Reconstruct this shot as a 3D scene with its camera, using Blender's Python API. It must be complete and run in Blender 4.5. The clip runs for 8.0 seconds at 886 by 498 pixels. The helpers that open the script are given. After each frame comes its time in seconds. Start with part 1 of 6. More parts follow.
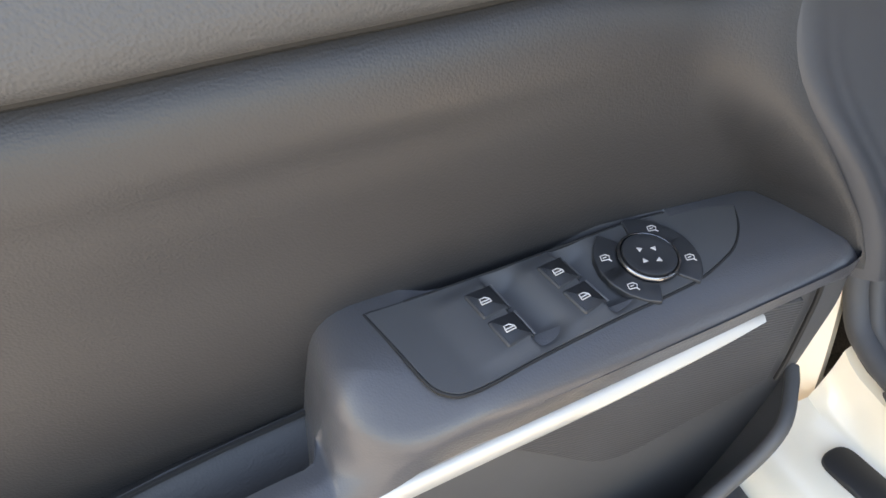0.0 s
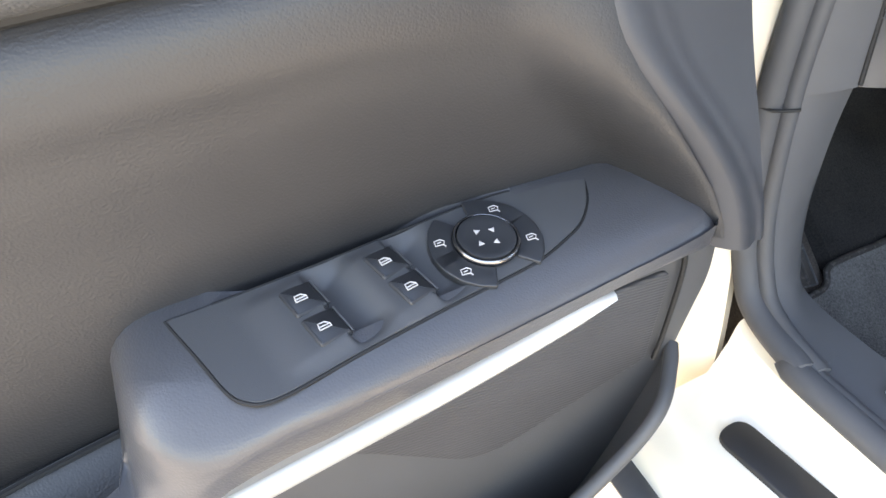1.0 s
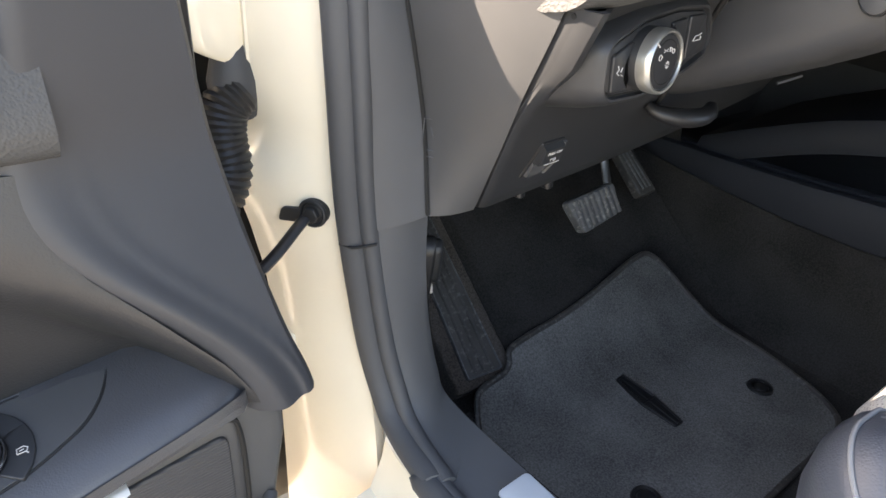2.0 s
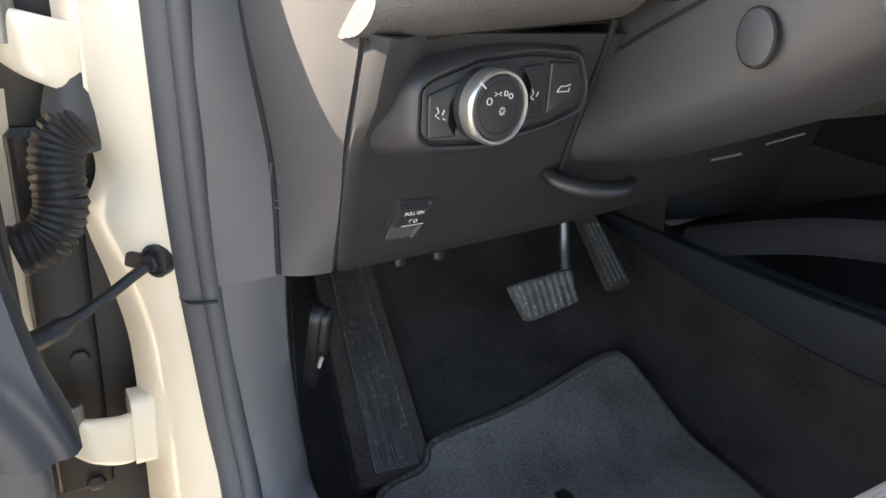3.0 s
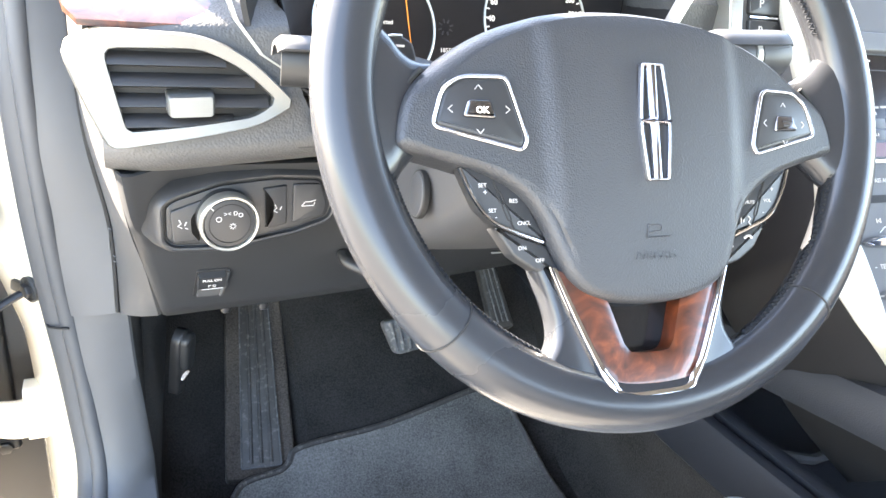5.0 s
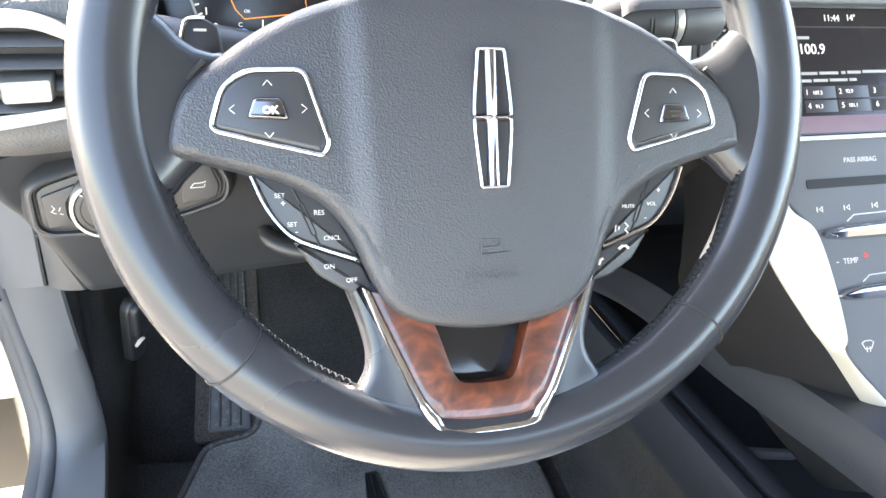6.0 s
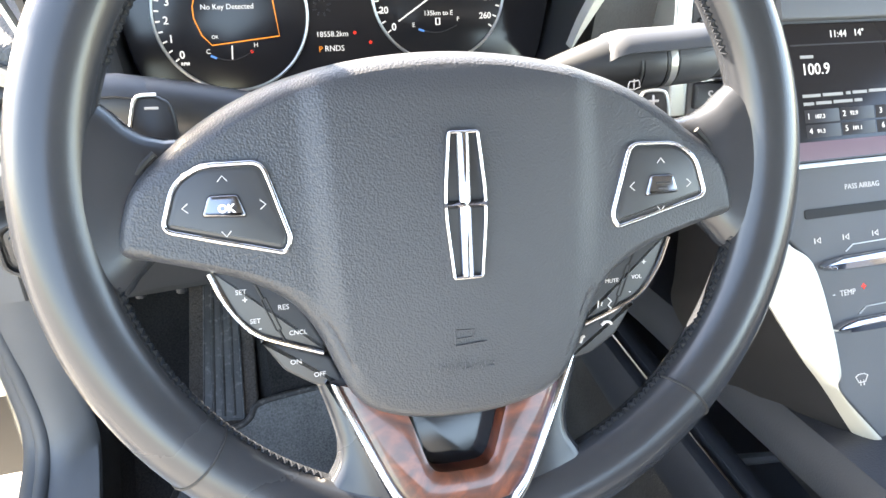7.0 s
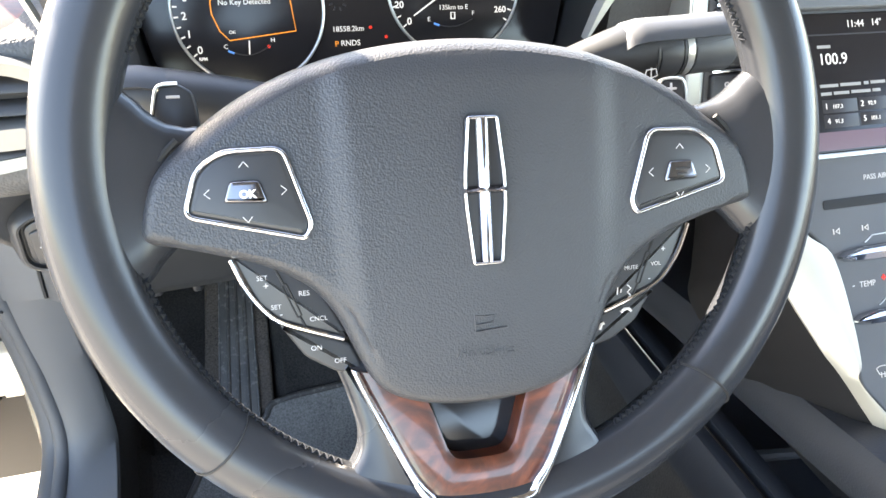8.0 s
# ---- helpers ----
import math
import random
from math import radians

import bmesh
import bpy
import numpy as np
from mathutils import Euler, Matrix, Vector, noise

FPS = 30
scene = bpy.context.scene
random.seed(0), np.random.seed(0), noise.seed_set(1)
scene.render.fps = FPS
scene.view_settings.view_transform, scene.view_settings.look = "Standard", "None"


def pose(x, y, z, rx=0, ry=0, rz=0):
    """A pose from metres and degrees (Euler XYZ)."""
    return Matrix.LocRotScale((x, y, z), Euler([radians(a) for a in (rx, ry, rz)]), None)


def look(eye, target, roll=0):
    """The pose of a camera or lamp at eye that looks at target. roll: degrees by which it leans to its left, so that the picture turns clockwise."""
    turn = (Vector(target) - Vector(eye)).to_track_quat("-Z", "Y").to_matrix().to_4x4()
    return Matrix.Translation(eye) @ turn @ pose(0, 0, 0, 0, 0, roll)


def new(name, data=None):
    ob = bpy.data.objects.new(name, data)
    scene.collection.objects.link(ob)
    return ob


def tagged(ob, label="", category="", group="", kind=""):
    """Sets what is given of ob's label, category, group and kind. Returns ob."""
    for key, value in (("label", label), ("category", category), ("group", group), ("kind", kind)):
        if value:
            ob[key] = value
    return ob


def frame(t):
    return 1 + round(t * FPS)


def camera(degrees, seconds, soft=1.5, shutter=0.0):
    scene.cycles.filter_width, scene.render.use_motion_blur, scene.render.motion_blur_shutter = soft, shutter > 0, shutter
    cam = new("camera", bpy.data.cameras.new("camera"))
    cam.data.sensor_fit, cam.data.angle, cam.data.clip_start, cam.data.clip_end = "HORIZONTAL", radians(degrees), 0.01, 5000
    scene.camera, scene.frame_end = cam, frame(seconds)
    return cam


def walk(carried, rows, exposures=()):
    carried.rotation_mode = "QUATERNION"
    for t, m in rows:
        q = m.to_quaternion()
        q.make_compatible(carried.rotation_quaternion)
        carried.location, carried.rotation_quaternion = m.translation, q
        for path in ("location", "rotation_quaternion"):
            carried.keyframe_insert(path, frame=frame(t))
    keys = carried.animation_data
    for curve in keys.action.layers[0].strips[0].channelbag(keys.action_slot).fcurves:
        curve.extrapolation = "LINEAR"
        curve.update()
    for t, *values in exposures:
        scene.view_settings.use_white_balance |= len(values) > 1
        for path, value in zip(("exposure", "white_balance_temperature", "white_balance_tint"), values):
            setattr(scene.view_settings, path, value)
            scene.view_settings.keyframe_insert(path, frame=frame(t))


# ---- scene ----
cam = camera(62.0, 8.0)
PATH = [
    (0, (-0.974, 0.002, 0.851), (-0.229, 1.474, -0.281), 7.8),
    (0.5, (-0.943, 0.007, 0.821), (-0.217, 1.464, -0.34), 7.1),
    (1, (-0.882, -0.01, 0.838), (-0.06, 1.416, -0.298), 6.0),
    (1.2, (-0.835, -0.028, 0.861), (0.022, 1.393, -0.255), 4.8),
    (1.5, (-0.752, -0.068, 0.915), (0.144, 1.342, -0.185), 3.0),
    (1.8, (-0.696, -0.099, 0.938), (0.349, 1.237, -0.121), 3.5),
    (2, (-0.661, -0.108, 0.939), (0.455, 1.207, -0.074), 3.9),
    (2.2, (-0.623, -0.116, 0.932), (0.546, 1.21, -0.004), 3.6),
    (3.3, (-0.413, -0.177, 0.893), (0.441, 1.436, 0.076), 6.2),
    (3.4, (-0.397, -0.182, 0.895), (0.427, 1.44, 0.065), 6.3),
    (3.5, (-0.393, -0.195, 0.894), (0.446, 1.432, 0.087), 6.4),
    (4, (-0.358, -0.266, 0.93), (0.564, 1.331, 0.155), 7.6),
    (4.5, (-0.335, -0.307, 1.006), (0.526, 1.287, 0.16), 9.0),
    (5, (-0.286, -0.33, 1.058), (0.502, 1.271, 0.156), 8.6),
    (5.2, (-0.262, -0.329, 1.06), (0.494, 1.263, 0.114), 7.3),
    (6.3, (-0.119, -0.294, 1.108), (0.436, 1.221, -0.073), 7.2),
    (6.5, (-0.119, -0.277, 1.124), (0.43, 1.192, -0.117), 7.6),
    (7, (-0.11, -0.26, 1.138), (0.449, 1.213, -0.094), 6.2),
    (7.5, (-0.113, -0.265, 1.137), (0.427, 1.227, -0.081), 5.5),
    (8, (-0.115, -0.265, 1.131), (0.417, 1.226, -0.092), 5.2),
]
EXPOSURES = [(0.0, 3.40, 8100, 17), (0.5, 3.80, 8100, 17), (1.0, 4.0, 8100, 17), (1.5, 3.82, 8200, 18), (2.0, 3.36, 8000, 17), (3.5, 3.66, 7800, 17), (4.0, 4.30, 7700, 13), (4.5, 4.80, 7600, 14), (5.0, 4.87, 7600, 14), (6.5, 4.62, 7650, 13), (7.0, 4.50, 7650, 13), (8.0, 4.36, 7650, 13)]
walk(cam, [(t, look(eye, target, roll)) for t, eye, target, roll in PATH], EXPOSURES)

# ---- world, sun, exposure ----
world = bpy.data.worlds.new("world")
scene.world = world
world.use_nodes = True
wnt = world.node_tree
sky = wnt.nodes.new("ShaderNodeTexSky")
sky.sky_type, sky.sun_disc = "NISHITA", False
SUN_DIR = Vector((-0.55, 0.68, 0.48)).normalized()
sky.sun_elevation = math.asin(SUN_DIR.z)
sky.sun_rotation = math.atan2(SUN_DIR.x, SUN_DIR.y)
wnt.nodes["Background"].inputs[1].default_value = 0.115
wnt.links.new(sky.outputs[0], wnt.nodes["Background"].inputs[0])
sun = new("sun", bpy.data.lights.new("sun", "SUN"))
sun.data.energy, sun.data.angle, sun.data.color = 5.0, radians(0.5), (1.0, 0.95, 0.87)
sun.matrix_basis = look(SUN_DIR * 20, (0, 0, 0))


# ---- materials ----
def nodes_of(name):
    m = bpy.data.materials.new(name)
    m.use_nodes = True
    nt = m.node_tree
    return m, nt, nt.nodes["Principled BSDF"]


def link(nt, a, b):
    nt.links.new(a, b)


def surface(name, color, rough=0.5, metal=0.0, vary=0.15, vary_scale=9.0, grain=0.0, grain_scale=900.0, kind="noise",
            relief=0.0002, coat=0.0, wear=0.0, spec=0.5, sheen=0.0):
    """A procedural surface: base colour with slow and fine variation, roughness variation and relief."""
    m, nt, b = nodes_of(name)
    tc = nt.nodes.new("ShaderNodeTexCoord")
    slow = nt.nodes.new("ShaderNodeTexNoise")
    slow.inputs["Scale"].default_value, slow.inputs["Detail"].default_value = vary_scale, 6
    link(nt, tc.outputs["Object"], slow.inputs["Vector"])
    ramp = nt.nodes.new("ShaderNodeValToRGB")
    ramp.color_ramp.elements[0].position, ramp.color_ramp.elements[1].position = 0.3, 0.7
    ramp.color_ramp.elements[0].color = (*[c * (1 - vary) for c in color], 1)
    ramp.color_ramp.elements[1].color = (*[min(1, c * (1 + vary)) for c in color], 1)
    link(nt, slow.outputs["Fac"], ramp.inputs["Fac"])
    out = ramp.outputs["Color"]
    if wear:
        dust = nt.nodes.new("ShaderNodeTexNoise")
        dust.inputs["Scale"].default_value, dust.inputs["Detail"].default_value = 160, 8
        link(nt, tc.outputs["Object"], dust.inputs["Vector"])
        pick = nt.nodes.new("ShaderNodeMapRange")
        pick.inputs[1].default_value, pick.inputs[2].default_value = 0.56, 0.74
        pick.inputs[4].default_value = wear
        link(nt, dust.outputs["Fac"], pick.inputs[0])
        mix = nt.nodes.new("ShaderNodeMix")
        mix.data_type = "RGBA"
        link(nt, pick.outputs[0], mix.inputs[0])
        link(nt, out, mix.inputs[6])
        mix.inputs[7].default_value = (0.34, 0.32, 0.29, 1)
        out = mix.outputs[2]
    link(nt, out, b.inputs["Base Color"])
    rr = nt.nodes.new("ShaderNodeMapRange")
    rr.inputs[3].default_value, rr.inputs[4].default_value = max(0.02, rough - 0.07), min(1, rough + 0.07)
    link(nt, slow.outputs["Fac"], rr.inputs[0])
    link(nt, rr.outputs[0], b.inputs["Roughness"])
    b.inputs["Metallic"].default_value = metal
    b.inputs["Specular IOR Level"].default_value = spec
    b.inputs["Coat Weight"].default_value = coat
    b.inputs["Coat Roughness"].default_value = 0.06
    if sheen:
        b.inputs["Sheen Weight"].default_value = sheen
    if grain:
        if kind == "cells":
            g = nt.nodes.new("ShaderNodeTexVoronoi")
            g.feature = "SMOOTH_F1"
            height = g.outputs["Distance"]
        else:
            g = nt.nodes.new("ShaderNodeTexNoise")
            g.inputs["Detail"].default_value = 4
            height = g.outputs["Fac"]
        g.inputs["Scale"].default_value = grain_scale
        link(nt, tc.outputs["Object"], g.inputs["Vector"])
        bump = nt.nodes.new("ShaderNodeBump")
        bump.inputs["Strength"].default_value, bump.inputs["Distance"].default_value = grain, relief
        link(nt, height, bump.inputs["Height"])
        link(nt, bump.outputs[0], b.inputs["Normal"])
    return m


def glow(name, color, strength):
    m, nt, b = nodes_of(name)
    b.inputs["Base Color"].default_value = (*[c * 0.5 for c in color], 1)
    b.inputs["Emission Color"].default_value = (*color, 1)
    b.inputs["Emission Strength"].default_value = strength
    b.inputs["Roughness"].default_value = 0.4
    b.inputs["Specular IOR Level"].default_value = 0.15
    return m


def burl_wood(name):
    m, nt, b = nodes_of(name)
    tc = nt.nodes.new("ShaderNodeTexCoord")
    warp = nt.nodes.new("ShaderNodeTexNoise")
    warp.inputs["Scale"].default_value, warp.inputs["Detail"].default_value, warp.inputs["Distortion"].default_value = 38, 9, 2.6
    link(nt, tc.outputs["Object"], warp.inputs["Vector"])
    ramp = nt.nodes.new("ShaderNodeValToRGB")
    el = ramp.color_ramp.elements
    el[0].position, el[0].color = 0.28, (0.014, 0.004, 0.002, 1)
    el[1].position, el[1].color = 0.75, (0.17, 0.042, 0.014, 1)
    mid = el.new(0.52)
    mid.color = (0.075, 0.017, 0.006, 1)
    link(nt, warp.outputs["Fac"], ramp.inputs["Fac"])
    link(nt, ramp.outputs["Color"], b.inputs["Base Color"])
    b.inputs["Roughness"].default_value = 0.32
    b.inputs["Coat Weight"].default_value, b.inputs["Coat Roughness"].default_value = 0.55, 0.05
    return m


def mesh_cloth(name, color, scale=1100.0):
    """Perforated speaker cloth: a fine dotted relief."""
    m, nt, b = nodes_of(name)
    tc = nt.nodes.new("ShaderNodeTexCoord")
    v = nt.nodes.new("ShaderNodeTexVoronoi")
    v.inputs["Scale"].default_value, v.inputs["Randomness"].default_value = scale, 0.15
    link(nt, tc.outputs["Object"], v.inputs["Vector"])
    ramp = nt.nodes.new("ShaderNodeValToRGB")
    ramp.color_ramp.elements[0].position, ramp.color_ramp.elements[1].position = 0.22, 0.42
    ramp.color_ramp.elements[0].color = (*[c * 0.45 for c in color], 1)
    ramp.color_ramp.elements[1].color = (*color, 1)
    link(nt, v.outputs["Distance"], ramp.inputs["Fac"])
    link(nt, ramp.outputs["Color"], b.inputs["Base Color"])
    b.inputs["Roughness"].default_value = 0.6
    bump = nt.nodes.new("ShaderNodeBump")
    bump.inputs["Strength"].default_value, bump.inputs["Distance"].default_value = 0.5, 0.0004
    link(nt, v.outputs["Distance"], bump.inputs["Height"])
    link(nt, bump.outputs[0], b.inputs["Normal"])
    return m


def ribbed_cloth(name, color, pitch=0.0027):
    """Speaker cloth with fine level ribs and a dusty weave."""
    m, nt, b = nodes_of(name)
    tc = nt.nodes.new("ShaderNodeTexCoord")
    wave = nt.nodes.new("ShaderNodeTexWave")
    wave.bands_direction = "Z"
    wave.inputs["Scale"].default_value, wave.inputs["Distortion"].default_value = 2 * math.pi / 20 / pitch, 0.6
    wave.inputs["Detail Scale"].default_value = 2.0
    slow = nt.nodes.new("ShaderNodeTexNoise")
    slow.inputs["Scale"].default_value, slow.inputs["Detail"].default_value = 14, 6
    for n in (wave, slow):
        link(nt, tc.outputs["Object"], n.inputs["Vector"])
    ramp = nt.nodes.new("ShaderNodeValToRGB")
    ramp.color_ramp.elements[0].color = (*[c * 0.8 for c in color], 1)
    ramp.color_ramp.elements[1].color = (*[c * 1.2 for c in color], 1)
    link(nt, slow.outputs["Fac"], ramp.inputs["Fac"])
    link(nt, ramp.outputs["Color"], b.inputs["Base Color"])
    b.inputs["Roughness"].default_value = 0.55
    bump = nt.nodes.new("ShaderNodeBump")
    bump.inputs["Strength"].default_value, bump.inputs["Distance"].default_value = 0.6, 0.0007
    link(nt, wave.outputs["Fac"], bump.inputs["Height"])
    link(nt, bump.outputs[0], b.inputs["Normal"])
    return m


def carpet(name, color, lint=0.35):
    m, nt, b = nodes_of(name)
    tc = nt.nodes.new("ShaderNodeTexCoord")
    fine = nt.nodes.new("ShaderNodeTexNoise")
    fine.inputs["Scale"].default_value, fine.inputs["Detail"].default_value = 420, 5
    slow = nt.nodes.new("ShaderNodeTexNoise")
    slow.inputs["Scale"].default_value, slow.inputs["Detail"].default_value = 11, 7
    for n in (fine, slow):
        link(nt, tc.outputs["Object"], n.inputs["Vector"])
    mul = nt.nodes.new("ShaderNodeMath")
    mul.operation = "MULTIPLY_ADD"
    mul.inputs[1].default_value = 0.55
    link(nt, fine.outputs["Fac"], mul.inputs[0])
    half = nt.nodes.new("ShaderNodeMath")
    half.operation = "MULTIPLY"
    half.inputs[1].default_value = 0.45
    link(nt, slow.outputs["Fac"], half.inputs[0])
    link(nt, half.outputs[0], mul.inputs[2])
    ramp = nt.nodes.new("ShaderNodeValToRGB")
    el = ramp.color_ramp.elements
    el[0].position, el[0].color = 0.34, (*[c * 0.5 for c in color], 1)
    el[1].position, el[1].color = 0.66, (*[c * (1.2 + lint) for c in color], 1)
    link(nt, mul.outputs[0], ramp.inputs["Fac"])
    link(nt, ramp.outputs["Color"], b.inputs["Base Color"])
    b.inputs["Roughness"].default_value = 0.95
    b.inputs["Sheen Weight"].default_value = 0.05
    b.inputs["Specular IOR Level"].default_value = 0.15
    bump = nt.nodes.new("ShaderNodeBump")
    bump.inputs["Strength"].default_value, bump.inputs["Distance"].default_value = 0.8, 0.0012
    link(nt, fine.outputs["Fac"], bump.inputs["Height"])
    link(nt, bump.outputs[0], b.inputs["Normal"])
    return m


M_RIM = surface("rim_leather", (0.021, 0.023, 0.027), 0.26, vary=0.12, grain=0.12, grain_scale=1500, kind="cells", relief=0.0002)
M_HUB = surface("airbag_cover", (0.030, 0.032, 0.036), 0.46, vary=0.06, grain=0.75, grain_scale=1050, kind="cells", relief=0.00042)
M_SOFT = surface("soft_door_skin", (0.0245, 0.0245, 0.0255), 0.44, vary=0.08, grain=0.5, grain_scale=700, kind="cells", relief=0.0004)
M_ARM = surface("armrest_vinyl", (0.062, 0.062, 0.066), 0.32, vary=0.08, grain=0.5, grain_scale=800, kind="cells", relief=0.0003)
M_PLASTIC = surface("charcoal_plastic", (0.060, 0.060, 0.061), 0.50, vary=0.08, grain=0.5, grain_scale=1500, relief=0.0002)
M_RAIL = surface("rail_vinyl", (0.019, 0.021, 0.026), 0.52, vary=0.08, grain=0.5, grain_scale=800, kind="cells", relief=0.0003, spec=0.25)
M_SHROUD = surface("shroud_plastic", (0.040, 0.042, 0.046), 0.50, vary=0.08, grain=0.4, grain_scale=1300, relief=0.0002)
M_VENT = surface("vent_silver", (0.21, 0.21, 0.20), 0.38, metal=0.75, vary=0.05, grain=0.1, grain_scale=2500)
M_STRIP = surface("strip_silver", (0.46, 0.455, 0.43), 0.42, metal=0.45, vary=0.05, grain=0.1, grain_scale=2500)
M_KNEE = surface("knee_plastic", (0.024, 0.025, 0.027), 0.46, vary=0.08, grain=0.5, grain_scale=1500, relief=0.0002)
M_GRAIN = surface("grained_dash_skin", (0.058, 0.058, 0.058), 0.55, vary=0.08, grain=0.75, grain_scale=560, kind="cells", relief=0.0006)
M_TRIM = surface("pillar_trim", (0.072, 0.074, 0.078), 0.55, vary=0.08, grain=0.4, grain_scale=1300, relief=0.0002)
M_CORNER = surface("corner_plastic", (0.036, 0.038, 0.043), 0.50, vary=0.08, grain=0.4, grain_scale=1300, relief=0.0002)
M_BLACK = surface("black_plastic", (0.016, 0.016, 0.017), 0.42, vary=0.1, grain=0.2, grain_scale=1500, relief=0.0001)
M_BUTTON = surface("satin_button", (0.024, 0.025, 0.027), 0.40, vary=0.06, grain=0.15, grain_scale=2200, relief=0.0001)
M_GAP = surface("dark_joint", (0.006, 0.006, 0.006), 0.7)
M_RUBBER = surface("seal_rubber", (0.060, 0.062, 0.066), 0.62, vary=0.12, grain=0.3, grain_scale=600)
M_CHROME = surface("chrome", (0.56, 0.56, 0.58), 0.08, metal=1.0, vary=0.03)
M_SATIN = surface("satin_silver", (0.50, 0.50, 0.47), 0.34, metal=0.85, vary=0.05, grain=0.1, grain_scale=2500)
M_CHAMPAGNE = surface("champagne_trim", (0.44, 0.42, 0.365), 0.40, metal=0.45, vary=0.05)
M_PAINT = surface("ivory_paint", (0.88, 0.79, 0.63), 0.24, vary=0.04, coat=0.9, grain=0.05, grain_scale=60)
M_EMBLEM = surface("emblem_chrome", (0.36, 0.36, 0.38), 0.12, metal=1.0, vary=0.05)
M_DARK_CHROME = surface("dark_chrome", (0.20, 0.20, 0.21), 0.22, metal=1.0, vary=0.05)
M_FLANK = surface("flank_plastic", (0.012, 0.012, 0.013), 0.60, vary=0.1, grain=0.4, grain_scale=1300, relief=0.0002, spec=0.08)
M_PIANO = surface("gloss_black", (0.010, 0.010, 0.011), 0.14, vary=0.05)
M_WOOD = burl_wood("burl_wood")
M_CARPET = carpet("floor_carpet", (0.027, 0.025, 0.0235), 0.6)
# Carpet with brown dust, also lightened in place of light from the doorway.
M_DUSTY_LIT = carpet("dusty_lit_carpet", (0.066, 0.055, 0.047), 0.8)
M_MAT = carpet("mat_pile", (0.145, 0.141, 0.132), 0.35)
M_PEDAL = surface("worn_pedal_rubber", (0.10, 0.10, 0.10), 0.7, vary=0.3, vary_scale=40, grain=0.6, grain_scale=500, wear=0.75)
M_REST = surface("footrest_rubber", (0.060, 0.055, 0.050), 0.55, vary=0.3, vary_scale=25, wear=0.35, grain=0.3, grain_scale=500)
M_STEEL = surface("painted_steel", (0.20, 0.20, 0.20), 0.35, metal=0.9)
M_SEAT = surface("seat_leather", (0.060, 0.067, 0.080), 0.42, vary=0.1, grain=0.6, grain_scale=600, kind="cells", relief=0.0004)
M_PERF = mesh_cloth("perforated_leather", (0.44, 0.43, 0.40), 420)
M_CLOTH = ribbed_cloth("speaker_cloth", (0.047, 0.047, 0.049))
M_THREAD = surface("stitch_thread", (0.018, 0.020, 0.024), 0.85, spec=0.1)
M_PALE_THREAD = surface("pale_thread", (0.19, 0.195, 0.20), 0.6)
# White print is given slight emission to read bright; it is no lamp.
M_WHITE_GLOW = glow("white_print_glow", (0.80, 0.80, 0.80), 0.015)
M_SCREEN = surface("display_glass", (0.014, 0.013, 0.014), 0.16, vary=0.1, spec=0.34)
M_LCD_WHITE = glow("lcd_white", (0.85, 0.86, 0.85), 0.045)
M_LCD_TEXT = glow("lcd_text", (0.42, 0.43, 0.42), 0.02)
M_LCD_ORANGE = glow("lcd_orange", (1.0, 0.35, 0.05), 0.045)
M_LCD_RED = glow("lcd_red", (0.9, 0.05, 0.03), 0.04)
M_LCD_BLUE = glow("lcd_blue", (0.10, 0.30, 0.8), 0.05)
M_LCD_GREY = glow("lcd_grey", (0.055, 0.055, 0.060), 0.012)
M_LCD_MAUVE = glow("lcd_mauve", (0.16, 0.115, 0.145), 0.035)
M_SCUFF = surface("brushed_scuff_plate", (0.60, 0.65, 0.70), 0.4, metal=0.35, grain=0.2, grain_scale=300)
M_GROUND = surface("grey_concrete", (0.27, 0.26, 0.24), 0.85, vary=0.2, vary_scale=1.5, grain=0.5, grain_scale=90, relief=0.002)
M_HEAD = surface("headliner_cloth", (0.18, 0.172, 0.16), 0.9, vary=0.05, grain=0.3, grain_scale=500)
M_STALK = surface("stalk_plastic", (0.018, 0.019, 0.020), 0.46, vary=0.06, grain=0.2, grain_scale=1600)


# ---- shape helpers ----
def thing(name, at, label, category, group="", kind=""):
    e = new(name)
    e.empty_display_size = 0.02
    e.matrix_basis = Matrix.Translation(at)
    return tagged(e, label, category, group, kind)


def part(name, geo, material, parent, label="", smooth=True, M=None, kind=""):
    """Links geo (a bmesh, or verts and faces, in world metres or in the frame M) as one mesh under parent."""
    me = bpy.data.meshes.new(name)
    if isinstance(geo, bmesh.types.BMesh):
        bm = geo
    else:
        bm = bmesh.new()
        vs = [bm.verts.new(v) for v in geo[0]]
        for f in geo[1]:
            try:
                bm.faces.new([vs[i] for i in f])
            except ValueError:
                pass
    if M is not None:
        bmesh.ops.transform(bm, matrix=M, verts=bm.verts)
    bmesh.ops.recalc_face_normals(bm, faces=bm.faces)
    if smooth:
        for f in bm.faces:
            f.smooth = True
        for e in bm.edges:
            if len(e.link_faces) == 2 and e.calc_face_angle(0) > 0.75:
                e.smooth = False
    bm.to_mesh(me)
    bm.free()
    me.materials.append(material)
    ob = new(name, me)
    if parent is not None:
        ob.parent = parent
        top = parent
        while top.parent is not None:
            top = top.parent
        if parent.parent is None:
            ob.matrix_parent_inverse = top.matrix_basis.inverted()
    if label:
        ob["label"] = label
    if kind:
        ob["kind"] = kind
    return ob


def structure(name, geo, material, label, category, smooth=True):
    return tagged(part(name, geo, material, None, smooth=smooth), label, category, "", "structure")


